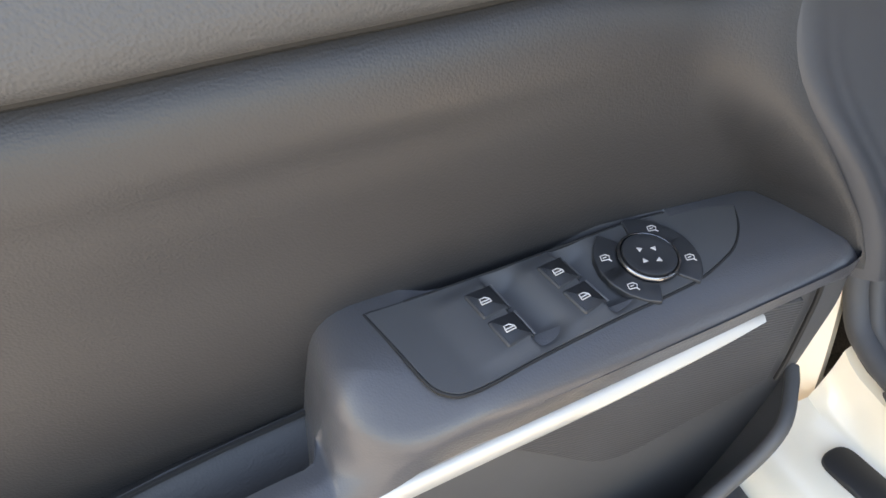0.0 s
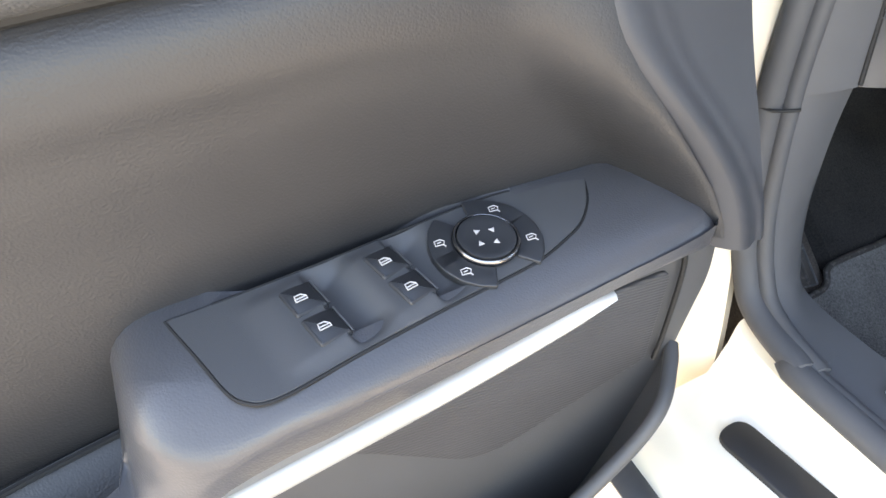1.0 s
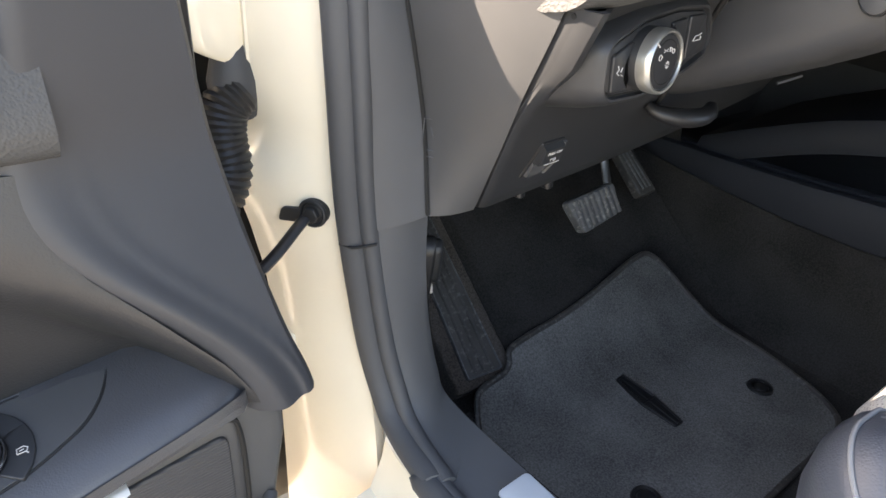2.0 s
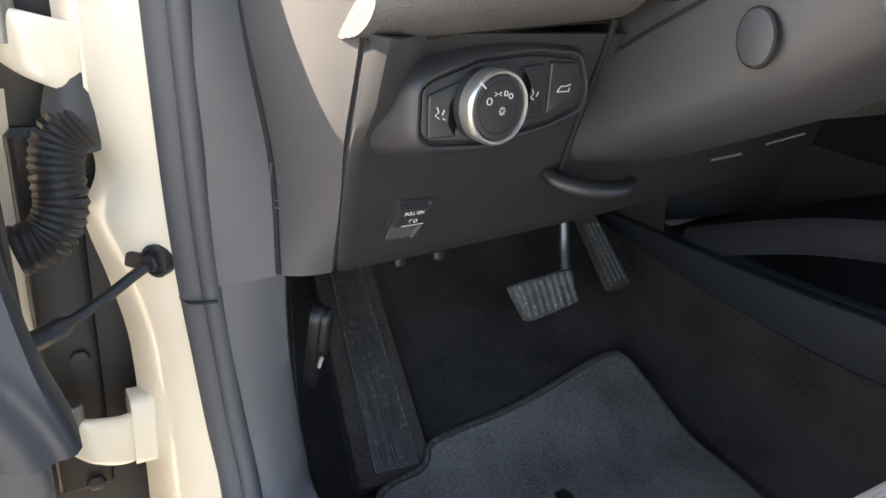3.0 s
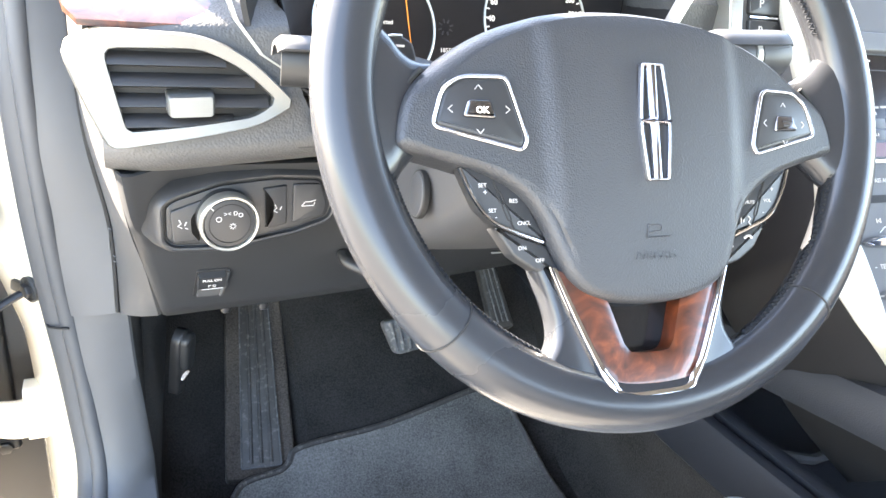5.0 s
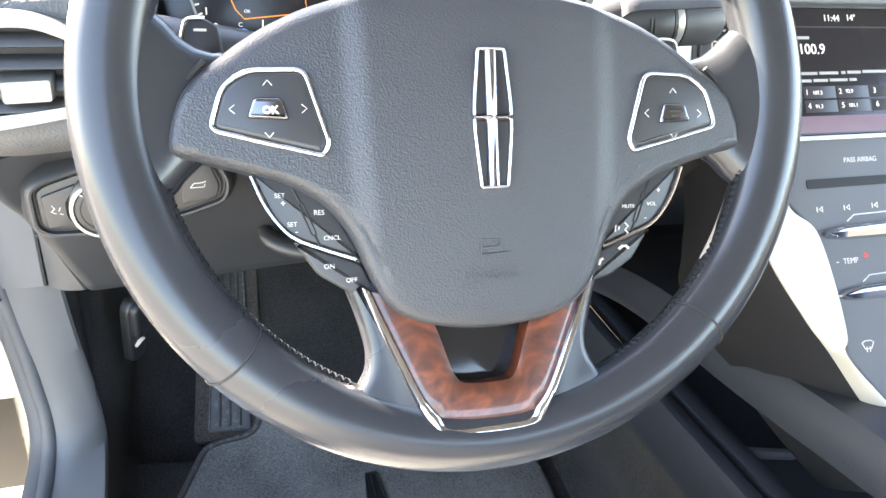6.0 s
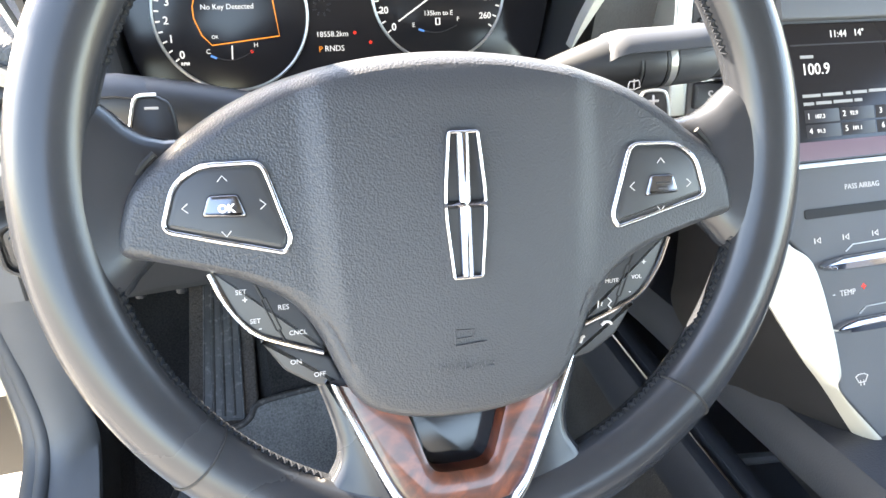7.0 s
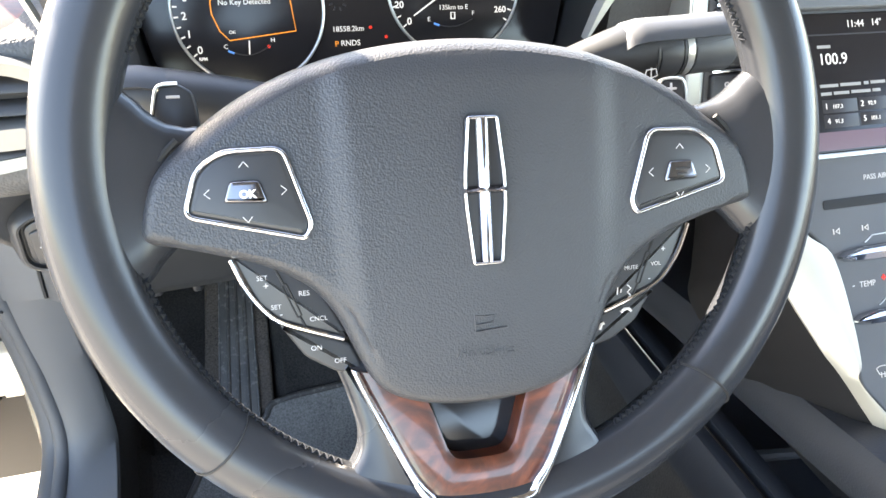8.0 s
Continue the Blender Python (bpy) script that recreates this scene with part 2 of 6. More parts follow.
def join(*geos):
    vs, fs = [], []
    for v, f in geos:
        o = len(vs)
        vs += [tuple(p) for p in v]
        fs += [tuple(i + o for i in q) for q in f]
    return vs, fs


def moved(geo, M):
    return [tuple(M @ Vector(v)) for v in geo[0]], geo[1]


def loft(rings, closed=True, caps=True, loop=False):
    """Skins a row of rings with the same number of points."""
    n = len(rings[0])
    vs = [tuple(p) for r in rings for p in r]
    fs = []
    m = len(rings)
    for i in range(m if loop else m - 1):
        a, b = i * n, ((i + 1) % m) * n
        for j in range(n if closed else n - 1):
            k = (j + 1) % n
            fs.append((a + j, a + k, b + k, b + j))
    if caps and closed and not loop:
        fs.append(tuple(range(n)))
        fs.append(tuple((m - 1) * n + j for j in reversed(range(n))))
    return vs, fs


def spline(pts, per=6, closed=False):
    """Catmull-Rom through the points."""
    P = [Vector(p) for p in pts]
    n = len(P)
    out = []
    for i in range(n if closed else n - 1):
        if closed:
            a, b, c, d = P[i - 1], P[i], P[(i + 1) % n], P[(i + 2) % n]
        else:
            b, c = P[i], P[i + 1]
            a = P[i - 1] if i else b * 2 - c
            d = P[i + 2] if i + 2 < n else c * 2 - b
        for k in range(per):
            t = k / per
            out.append(0.5 * (2 * b + (c - a) * t + (2 * a - 5 * b + 4 * c - d) * t * t + (3 * b - a - 3 * c + d) * t ** 3))
    if not closed:
        out.append(P[-1])
    return out


def lerp_table(x, table):
    """Smooth value at x from rows (x, value) in rising order."""
    if x <= table[0][0]:
        return table[0][1]
    for (x0, v0), (x1, v1) in zip(table, table[1:]):
        if x <= x1:
            t = (x - x0) / (x1 - x0)
            return v0 + (v1 - v0) * t
    return table[-1][1]


def rounded(pts, r, seg=5):
    """A closed 2D polygon with its corners rounded; r: one radius or one for each corner."""
    out = []
    n = len(pts)
    for i in range(n):
        p, a, b = Vector(pts[i]), Vector(pts[i - 1]), Vector(pts[(i + 1) % n])
        ri = r[i] if isinstance(r, (list, tuple)) else r
        u, v = (a - p), (b - p)
        ri = min(ri, u.length * 0.48, v.length * 0.48)
        s, e = p + u.normalized() * ri, p + v.normalized() * ri
        for k in range(seg + 1):
            t = k / seg
            out.append(s * (1 - t) ** 2 + p * 2 * t * (1 - t) + e * t * t)
    return out


def inset(pts, d):
    """Moves a closed 2D outline inwards by d."""
    n = len(pts)
    area = sum(pts[i - 1].x * pts[i].y - pts[i].x * pts[i - 1].y for i in range(n))
    s = 1 if area > 0 else -1
    out = []
    for i in range(n):
        t = pts[(i + 1) % n] - pts[i - 1]
        if t.length < 1e-9:
            out.append(pts[i].copy())
            continue
        t.normalize()
        out.append(pts[i] + Vector((-t.y, t.x)) * s * d)
    return out


def slab(outline, z0, z1, bevel=0.001, back=True):
    """A plate from a closed 2D outline, from z0 up to z1, with a rounded upper edge."""
    o = [Vector(p[:2]) for p in outline]
    rings = [[(p.x, p.y, z0) for p in o]]
    for k in range(4):
        a = k / 3 * math.pi / 2
        q = inset(o, bevel * (1 - math.cos(a)))
        rings.append([(p.x, p.y, z1 - bevel + bevel * math.sin(a)) for p in q])
    return loft(rings)


def ring_slab(outer, width, z0, z1, bevel=0.0008):
    """A raised frame that follows a closed 2D outline."""
    o = [Vector(p[:2]) for p in outer]
    prof = [(0, z0), (0, z1 - bevel), (bevel * 0.4, z1 - bevel * 0.3), (bevel, z1), (width - bevel, z1), (width - bevel * 0.4, z1 - bevel * 0.3), (width, z1 - bevel), (width, z0)]
    rings = []
    for d, z in prof:
        rings.append([(p.x, p.y, z) for p in inset(o, d)])
    return loft(rings, loop=True)


def tube(path, r, seg=10, closed=False, squash=1.0):
    """A round bar along a path; r: a number or a function of 0..1."""
    P = [Vector(p) for p in path]
    n = len(P)
    rings = []
    ref = Vector((0.13, 0.31, 0.94)).normalized()
    for i in range(n):
        t = (P[(i + 1) % n] - P[i - 1]) if closed else (P[min(i + 1, n - 1)] - P[max(i - 1, 0)])
        t.normalize()
        a = ref - t * ref.dot(t)
        if a.length < 1e-4:
            a = t.orthogonal()
        a.normalize()
        b = t.cross(a)
        ref = a
        rr = r(i / max(1, n - 1)) if callable(r) else r
        rings.append([P[i] + a * rr * math.cos(2 * math.pi * k / seg) + b * rr * squash * math.sin(2 * math.pi * k / seg) for k in range(seg)])
    return loft(rings, loop=closed)


def sheet(grid, thick, way):
    """A skin of a grid of points, with a thickness along way."""
    w = Vector(way).normalized() * thick
    m, n = len(grid), len(grid[0])
    vs = [Vector(p) for row in grid for p in row] + [Vector(p) + w for row in grid for p in row]
    N = m * n
    fs = []
    for i in range(m - 1):
        for j in range(n - 1):
            a = i * n + j
            fs.append((a, a + 1, a + n + 1, a + n))
            fs.append((N + a, N + a + n, N + a + n + 1, N + a + 1))
    for i in range(m - 1):
        for j in (0, n - 1):
            a = i * n + j
            fs.append((a, a + n, N + a + n, N + a))
    for j in range(n - 1):
        for i in (0, m - 1):
            a = i * n + j
            fs.append((a, a + 1, N + a + 1, N + a))
    return [tuple(v) for v in vs], fs


def block(x0, x1, y0, y1, z0, z1, b=0.003):
    """A box with bevelled edges."""
    o = rounded([(x0, y0), (x1, y0), (x1, y1), (x0, y1)], b * 2, 3)
    rings = [[(p.x, p.y, z0) for p in inset(o, b)], [(p.x, p.y, z0 + b) for p in o], [(p.x, p.y, z1 - b) for p in o], [(p.x, p.y, z1) for p in inset(o, b)]]
    return loft(rings)


def disc(r, z0, z1, bevel=0.0008, seg=40):
    return slab([(r * math.cos(2 * math.pi * k / seg), r * math.sin(2 * math.pi * k / seg)) for k in range(seg)], z0, z1, bevel)


def torus(R, r, seg=48, rs=10, flat=1.0):
    return loft([[((R + r * math.cos(b)) * math.cos(a), (R + r * math.cos(b)) * math.sin(a), r * flat * math.sin(b)) for b in [2 * math.pi * k / rs for k in range(rs)]]
                 for a in [2 * math.pi * k / seg for k in range(seg)]], loop=True)


def frame_of(origin, right, up):
    """A frame with x along right, y along up and z out of the face."""
    x = Vector(right).normalized()
    y = Vector(up)
    y = (y - x * y.dot(x)).normalized()
    z = x.cross(y)
    m = Matrix((x, y, z)).transposed().to_4x4()
    m.translation = Vector(origin)
    return m


def lettering(name, text, size, M, x, y, z, material, parent, align="CENTER", bold=0.0, label="", turn=0.0, depth=0.00012):
    """Raised print on the face of frame M at (x, y)."""
    cu = bpy.data.curves.new(name, "FONT")
    cu.body, cu.size, cu.align_x, cu.align_y = text, size, align, "CENTER"
    cu.extrude, cu.offset, cu.resolution_u = depth, bold, 3
    tmp = new(name, cu)
    dg = bpy.context.evaluated_depsgraph_get()
    me = bpy.data.meshes.new_from_object(tmp.evaluated_get(dg))
    bpy.data.objects.remove(tmp)
    bm = bmesh.new()
    bm.from_mesh(me)
    bpy.data.meshes.remove(me)
    bmesh.ops.transform(bm, matrix=M @ Matrix.Translation((x, y, z + depth)) @ Matrix.Rotation(turn, 4, "Z"), verts=bm.verts)
    return part(name, bm, material, parent, label, smooth=False)


def strokes(lines, width, z, M, closed=False):
    """Thin printed lines on the face of frame M."""
    geos = []
    for ln in lines:
        pts = [Vector((p[0], p[1], z)) for p in ln]
        geos.append(tube(pts, width / 2, 6))
    return moved(join(*geos), M)


# ---- ground and the car's shell ----
structure("ground", block(-60, 60, -60, 60, -0.3, 0.0, 0.01), M_GROUND, "sunlit grey concrete yard under the parked car", "ground")

SEAL = [(-0.395, 0.24, 1.30), (-0.390, 0.42, 1.14), (-0.368, 0.42, 1.02), (-0.366, 0.400, 0.95), (-0.366, 0.383, 0.85), (-0.3625, 0.379, 0.75), (-0.3585, 0.380, 0.68), (-0.3535, 0.380, 0.62), (-0.346, 0.376, 0.55), (-0.3405, 0.367, 0.49),
        (-0.336, 0.352, 0.445), (-0.337, 0.326, 0.416), (-0.342, 0.265, 0.402), (-0.349, 0.150, 0.396), (-0.353, -0.9, 0.392)]

body = thing("car_body", (0.3, 0, 0), "ivory painted car body round the open driver's doorway", "car body", "", "structure")
# painted hinge pillar, between the door seal and the fender gap
front_edge = spline([(-0.43, 0.49, 1.00), (-0.428, 0.475, 0.90), (-0.424, 0.470, 0.763), (-0.408, 0.470, 0.694), (-0.421, 0.470, 0.650), (-0.408, 0.470, 0.590),
                     (-0.396, 0.470, 0.525), (-0.393, 0.468, 0.434), (-0.392, 0.465, 0.303), (-0.392, 0.465, 0.12)], 8)
back_edge = spline([(-0.368, 0.428, 1.00), (-0.368, 0.400, 0.90), (-0.368, 0.392, 0.763), (-0.365, 0.393, 0.694), (-0.362, 0.394, 0.650), (-0.356, 0.394, 0.590),
                    (-0.350, 0.388, 0.525), (-0.344, 0.362, 0.434), (-0.350, 0.335, 0.303), (-0.36, 0.320, 0.12)], 8)
rows = []
for a, b in zip(front_edge, back_edge):
    row = []
    for k in range(9):
        t = k / 8
        p = a.lerp(b, t)
        p.x += -0.006 * math.sin(math.pi * t)
        row.append(p)
    row.insert(0, a + Vector((0.012, 0.012, 0)))
    row.insert(0, a + Vector((0.03, 0.02, 0)))
    rows.append(row)
part("hinge_pillar", sheet(rows, 0.012, (1, 0.3, 0)), M_PAINT, body)
# painted door sill, stepped outwards and down
sec = [(-0.336, 0.380), (-0.344, 0.374), (-0.348, 0.350), (-0.354, 0.332), (-0.362, 0.3265), (-0.405, 0.318), (-0.455, 0.308), (-0.476, 0.280), (-0.480, 0.20), (-0.46, 0.15)]
sill_rows = []
for y, lift in ((0.335, 0.022), (0.325, 0.014), (0.31, 0.008), (0.28, 0.003), (0.24, 0.0), (0.15, 0), (-0.2, 0), (-0.9, 0)):
    sill_rows.append([(x, y, z + lift * (1 if i < 4 else 0.4)) for i, (x, z) in enumerate(sec)])
part("door_sill", sheet(sill_rows, 0.01, (0.6, 0, -0.5)), M_PAINT, body)
oval = rounded([(-0.062, -0.019), (0.062, -0.019), (0.062, 0.019), (-0.062, 0.019)], 0.017, 6)
part("drain_plug", slab(oval, -0.002, 0.004, 0.002), M_BLACK, body, "black rubber plug in the painted sill", M=frame_of((-0.380, 0.216, 0.3245), (0.10, -1, 0), (1, 0.10, 0.16)))
part("sill_rubber", tube([(-0.484, 0.33, 0.285), (-0.486, 0.2, 0.275), (-0.486, -0.9, 0.275)], 0.011, 8, squash=1.6), M_RUBBER, body, "black rubber strip along the sill")
# fender cavity behind the door gap, its panel widened to stop stray sun
part("fender_inner", join(block(-0.53, -0.345, 0.50, 0.53, 0.18, 0.93, 0.004), block(-0.47, -0.42, 0.487, 0.502, 0.35, 0.72, 0.006)), M_BLACK, body, "black inner fender panel in the door gap")
part("fender_flange", sheet([[(-0.478 - 0.002 * k, 0.494, 0.75 - 0.07 * k), (-0.464 - 0.002 * k, 0.497, 0.75 - 0.07 * k)] for k in range(9)], 0.004, (0, 1, 0)), M_PAINT, body)
for z in (0.505, 0.36):
    part("bolt", disc(0.009, 0, 0.006, 0.002, 6), M_BLACK, body, M=frame_of((-0.437, 0.488, z), (1, 0, 0), (0, 0, 1)))
part("fender", sheet([[(-0.52 - 0.03 * math.sin(k / 8 * math.pi), 0.56, 0.2 + 0.09 * k), (-0.54 - 0.03 * math.sin(k / 8 * math.pi), 1.4, 0.2 + 0.09 * k)] for k in range(9)], 0.01, (1, 0, 0)), M_PAINT, body)
# unseen roof, pillars and far side, which close the cabin and limit its light
part("roof", sheet([[(-0.20 + 1.14 * i / 10, -1.7 + 1.85 * j / 6, 1.36 + 0.05 * math.sin(math.pi * i / 10) + 0.03 * math.sin(math.pi * j / 6)) for j in range(7)] for i in range(11)], 0.03, (0, 0, 1)), M_HEAD, body, "unseen headliner roof that shuts out the sky")
# The pillars' outward bow is set by where sun should reach the hub.
for x, s in ((-0.30, 1), (1.04, -1)):
    part("windscreen_pillar", tube(spline([(x - 0.03 * s, 0.80, 0.95), (x - 0.072 * s, 0.54, 1.14), (x - 0.072 * s, 0.37, 1.245), (x + 0.05 * s, 0.13, 1.375), (x + 0.10 * s, -0.3, 1.395), (x + 0.10 * s, -1.6, 1.36)], 6), 0.048, 12, squash=0.8), M_HEAD, body)
part("bonnet", sheet([[(-0.5 + 1.74 * i / 10, 0.95 + 1.0 * j / 5, 0.88 - 0.10 * (j / 5) ** 2 + 0.03 * math.sin(math.pi * i / 10)) for j in range(6)] for i in range(11)], 0.01, (0, 0, -1)), M_PAINT, body)
part("far_door", join(block(1.10, 1.16, -1.7, 0.9, 0.2, 0.99, 0.01)), M_PLASTIC, body)
part("rear_wall", block(-0.30, 1.12, -1.76, -1.7, 0.2, 1.22, 0.01), M_SEAT, body)
part("firewall", block(-0.50, 1.12, 0.84, 0.88, 0.1, 0.92, 0.01), M_BLACK, body)
# Hidden panel, added to stop sun reaching the floor mat past the dash.
part("cowl_sun_block", block(-0.352, -0.335, 0.425, 0.90, 0.25, 0.985, 0.004), M_BLACK, body)
# door opening seal: bulb and inner ridge
sp = spline(SEAL, 10)
part("door_seal", join(tube(sp, 0.0115, 10, squash=1.25), tube([p + Vector((0.009, -0.012, 0.004)) for p in sp], 0.0085, 10)), M_RUBBER, body, "dark grey rubber seal round the doorway")
part("seal_joint", tube([Vector((-0.3655, 0.383, 0.605)), Vector((-0.361, 0.369, 0.606)), Vector((-0.352, 0.362, 0.608)), Vector((-0.343, 0.357, 0.610))], 0.0014, 6), M_GAP, body)


def ruled(A, B, per, cols=8, bulge=0.0, way=(-0.5, -0.8, 0)):
    a, b = spline(A, per), spline(B, per)
    w = Vector(way).normalized()
    return [[p.lerp(q, k / cols) + w * bulge * math.sin(math.pi * k / cols) for k in range(cols + 1)] for p, q in zip(a, b)]


# trims inside the doorway
KICK_IN = [(-0.290, 0.352, 0.668), (-0.288, 0.356, 0.60), (-0.285, 0.356, 0.55), (-0.280, 0.354, 0.50), (-0.275, 0.343, 0.45), (-0.273, 0.318, 0.420), (-0.268, 0.20, 0.410), (-0.258, 0.0, 0.405), (-0.258, -0.9, 0.405)]
part("side_carpet", sheet(ruled([(x + 0.001, y + 0.004, z) for x, y, z in KICK_IN],
    [(-0.246, 0.60, 0.700), (-0.242, 0.60, 0.60), (-0.240, 0.58, 0.54), (-0.244, 0.54, 0.47), (-0.258, 0.46, 0.37), (-0.267, 0.38, 0.30), (-0.264, 0.20, 0.26), (-0.256, 0.0, 0.26), (-0.256, -0.9, 0.26)], 6, 8, 0.004, (1, 0, 0)), 0.004, (-1, 0, -0.3)), M_CARPET, body, "dark brown-black carpeted side wall")
part("kick_trim", sheet(ruled(
    [(-0.345, 0.366, 0.628), (-0.339, 0.360, 0.55), (-0.333, 0.354, 0.50), (-0.327, 0.338, 0.450), (-0.325, 0.310, 0.420), (-0.331, 0.245, 0.404), (-0.338, 0.12, 0.398), (-0.341, -0.9, 0.396)],
    KICK_IN, 8, 8, 0.004), 0.006, (0.4, 0.5, -0.6)),
    M_TRIM, body, "grey plastic kick panel and sill trim")
part("pillar_trim", sheet(ruled(
    [(-0.346, 0.42, 1.03), (-0.354, 0.385, 0.95), (-0.357, 0.364, 0.82), (-0.353, 0.364, 0.72), (-0.345, 0.364, 0.620)],
    [(-0.31, 0.43, 1.03), (-0.318, 0.40, 0.95), (-0.313, 0.366, 0.82), (-0.298, 0.356, 0.72), (-0.2970, 0.346, 0.630)], 8, 8, 0.003), 0.006, (0.4, 0.6, 0)),
    M_TRIM, body, "grey plastic pillar trim with an embossed symbol")
part("trim_joint", tube(spline([(-0.3115, 0.427, 1.03), (-0.3195, 0.397, 0.95), (-0.3145, 0.3635, 0.82), (-0.2990, 0.3555, 0.72), (-0.2975, 0.3445, 0.632)], 8), 0.0020, 6), M_GAP, body)
srs = frame_of((-0.2925, 0.3445, 0.703), (0.50, -0.60, -0.05), (-0.1, 0.1, 1))
part("embossed_symbol", strokes([[(-0.012, -0.017), (0.012, -0.017), (0.012, 0.017), (-0.012, 0.017), (-0.012, -0.017)], [(-0.006, 0.010), (-0.002, 0.0), (0.006, -0.004)],
                                 [(0.004, 0.008), (0.006, 0.0)], [(-0.007, -0.011), (0.007, -0.011)]], 0.0012, 0.0004, srs), M_TRIM, body)
plate = rounded([(-0.019, -0.16), (0.019, -0.16), (0.019, 0.16), (-0.019, 0.16)], 0.006)
part("scuff_plate", slab(plate, 0, 0.003, 0.001), M_SCUFF, body, "brushed metal scuff plate on the sill", M=frame_of((-0.292, 0.046, 0.4085), (1, 0, 0.09), (0, 1, 0.035)))
# door check strap with its bolted end on the pillar
strap = spline([(-0.372, 0.414, 0.628), (-0.392, 0.405, 0.622), (-0.43, 0.388, 0.606), (-0.475, 0.375, 0.592), (-0.52, 0.372, 0.590)], 6)
stay = thing("door_check_strap", (-0.369, 0.412, 0.628), "black steel door check strap bolted to the ivory pillar", "door strap")
part("strap", tube(strap, lambda t: 0.0040 + 0.0035 * (t > 0.6), 8, squash=1.7), M_BLACK, stay)
MB = frame_of((-0.3755, 0.408, 0.629), (0.55, -0.83, 0), (0, 0, 1))
part("eye", join(disc(0.0135, -0.006, 0.004, 0.002, 28), moved(torus(0.0118, 0.0022, 28, 8), Matrix.Translation((0, 0, 0.004)))), M_STALK, stay, M=MB)
part("bolt", join(disc(0.0078, 0.002, 0.0105, 0.0015, 6), disc(0.0096, 0.002, 0.0050, 0.001, 24)), M_BLACK, stay, "black hexagonal bolt head", M=MB)
part("clevis", join(slab(rounded([(-0.034, -0.013), (-0.004, -0.011), (-0.002, 0.004), (-0.030, 0.001)], 0.004, 4), -0.006, -0.002, 0.001), slab(rounded([(-0.034, -0.013), (-0.012, -0.011), (-0.010, 0.003), (-0.030, 0.001)], 0.004, 4), 0.001, 0.006, 0.001)), M_STALK, stay, "black clevis that holds the strap", M=MB)

# cable bellows between pillar and door
loom = thing("cable_bellows", (-0.43, 0.455, 0.70), "ribbed black rubber cable bellows in the door gap", "cable boot")
path = spline([(-0.416, 0.452, 0.735), (-0.432, 0.450, 0.722), (-0.438, 0.446, 0.700), (-0.438, 0.440, 0.672), (-0.450, 0.436, 0.648), (-0.474, 0.434, 0.640)], 9)
bell = tube(path, 0.013, 12)
part("bellows", bell, M_BLACK, loom)
for i in range(2, len(path) - 1, 2):
    t = (path[i + 1] - path[i - 1]).normalized()
    part("rib", torus(0.0165, 0.0042, 18, 6), M_BLACK, loom, M=Matrix.Translation(path[i]) @ t.to_track_quat("Z", "Y").to_matrix().to_4x4())
part("boot", loft([[Vector((-0.421 + a * w, 0.455 + b * w * 0.8, 0.775 - 0.016 * k)) for a, b in [(math.cos(q * math.pi / 6), math.sin(q * math.pi / 6)) for q in range(12)]]
                   for k, w in enumerate((0.012, 0.018, 0.022, 0.021, 0.018))]), M_RUBBER, loom)


# ---- the open driver's door; its inner face looks to the rear ----
door = thing("car_door", (-0.9, 0.36, 0.25), "open ivory car door with a charcoal leather-look inner panel", "car door")
SEAM = [(-1.45, 0.664), (-1.10, 0.694), (-1.008, 0.708), (-0.919, 0.726), (-0.819, 0.744), (-0.754, 0.758), (-0.702, 0.763), (-0.644, 0.760), (-0.612, 0.757), (-0.578, 0.757)]
RIDGE = [(0.545, -0.484), (0.568, -0.489), (0.600, -0.501), (0.628, -0.519), (0.671, -0.559), (0.700, -0.588), (0.722, -0.600), (0.746, -0.605), (0.765, -0.602), (0.80, -0.592), (0.90, -0.58)]
RIDGE_Y = [(0.545, 0.266), (0.60, 0.272), (0.65, 0.284), (0.70, 0.300), (0.757, 0.316)]
SECTION = [(-0.34, 0.348), (-0.26, 0.346), (-0.16, 0.341), (-0.12, 0.334), (-0.08, 0.325), (-0.045, 0.3185), (-0.02, 0.321), (-0.006, 0.328), (0.0, 0.335)]


def soft_table(x, table):
    """As lerp_table, but eased by averaging round x."""
    w = 0.012
    return sum(lerp_table(x + w * k, table) for k in (-1.5, -0.75, 0, 0.75, 1.5)) / 5


rows = []
for i in range(49):
    u = i / 48
    row = []
    for j in range(41):
        v = j / 40
        dz = -0.32 + 0.32 * v
        x_end = lerp_table(max(0.546, 0.757 + dz * 0.88), RIDGE)
        x_end = max(x_end - 9 * max(0.0, -0.190 - dz), min(x_end, -0.88))
        x = -1.45 + (x_end + 1.45) * (1 - (1 - u) ** 1.6)
        z = soft_table(x, SEAM) + dz
        y = lerp_table(dz, SECTION) - 0.014 * soft_table(x, [(-0.86, 1.0), (-0.69, 0.0)]) * lerp_table(dz, [(-0.30, 0.0), (-0.24, 1.0), (-0.16, 1.0), (-0.06, 0.0)])
        e = max(0.0, 1 - (x_end - x) / lerp_table(z, [(0.62, 0.050), (0.68, 0.075)])) * max(0.0, min(1.0, (dz + 0.196) / 0.006))
        y += (soft_table(z, RIDGE_Y) - y) * e * e * (3 - 2 * e)
        row.append((x, y, z))
    rows.append(row)
part("inner_panel", sheet(rows, 0.012, (0, 1, 0)), M_SOFT, door, "charcoal padded insert with a soft sheen")
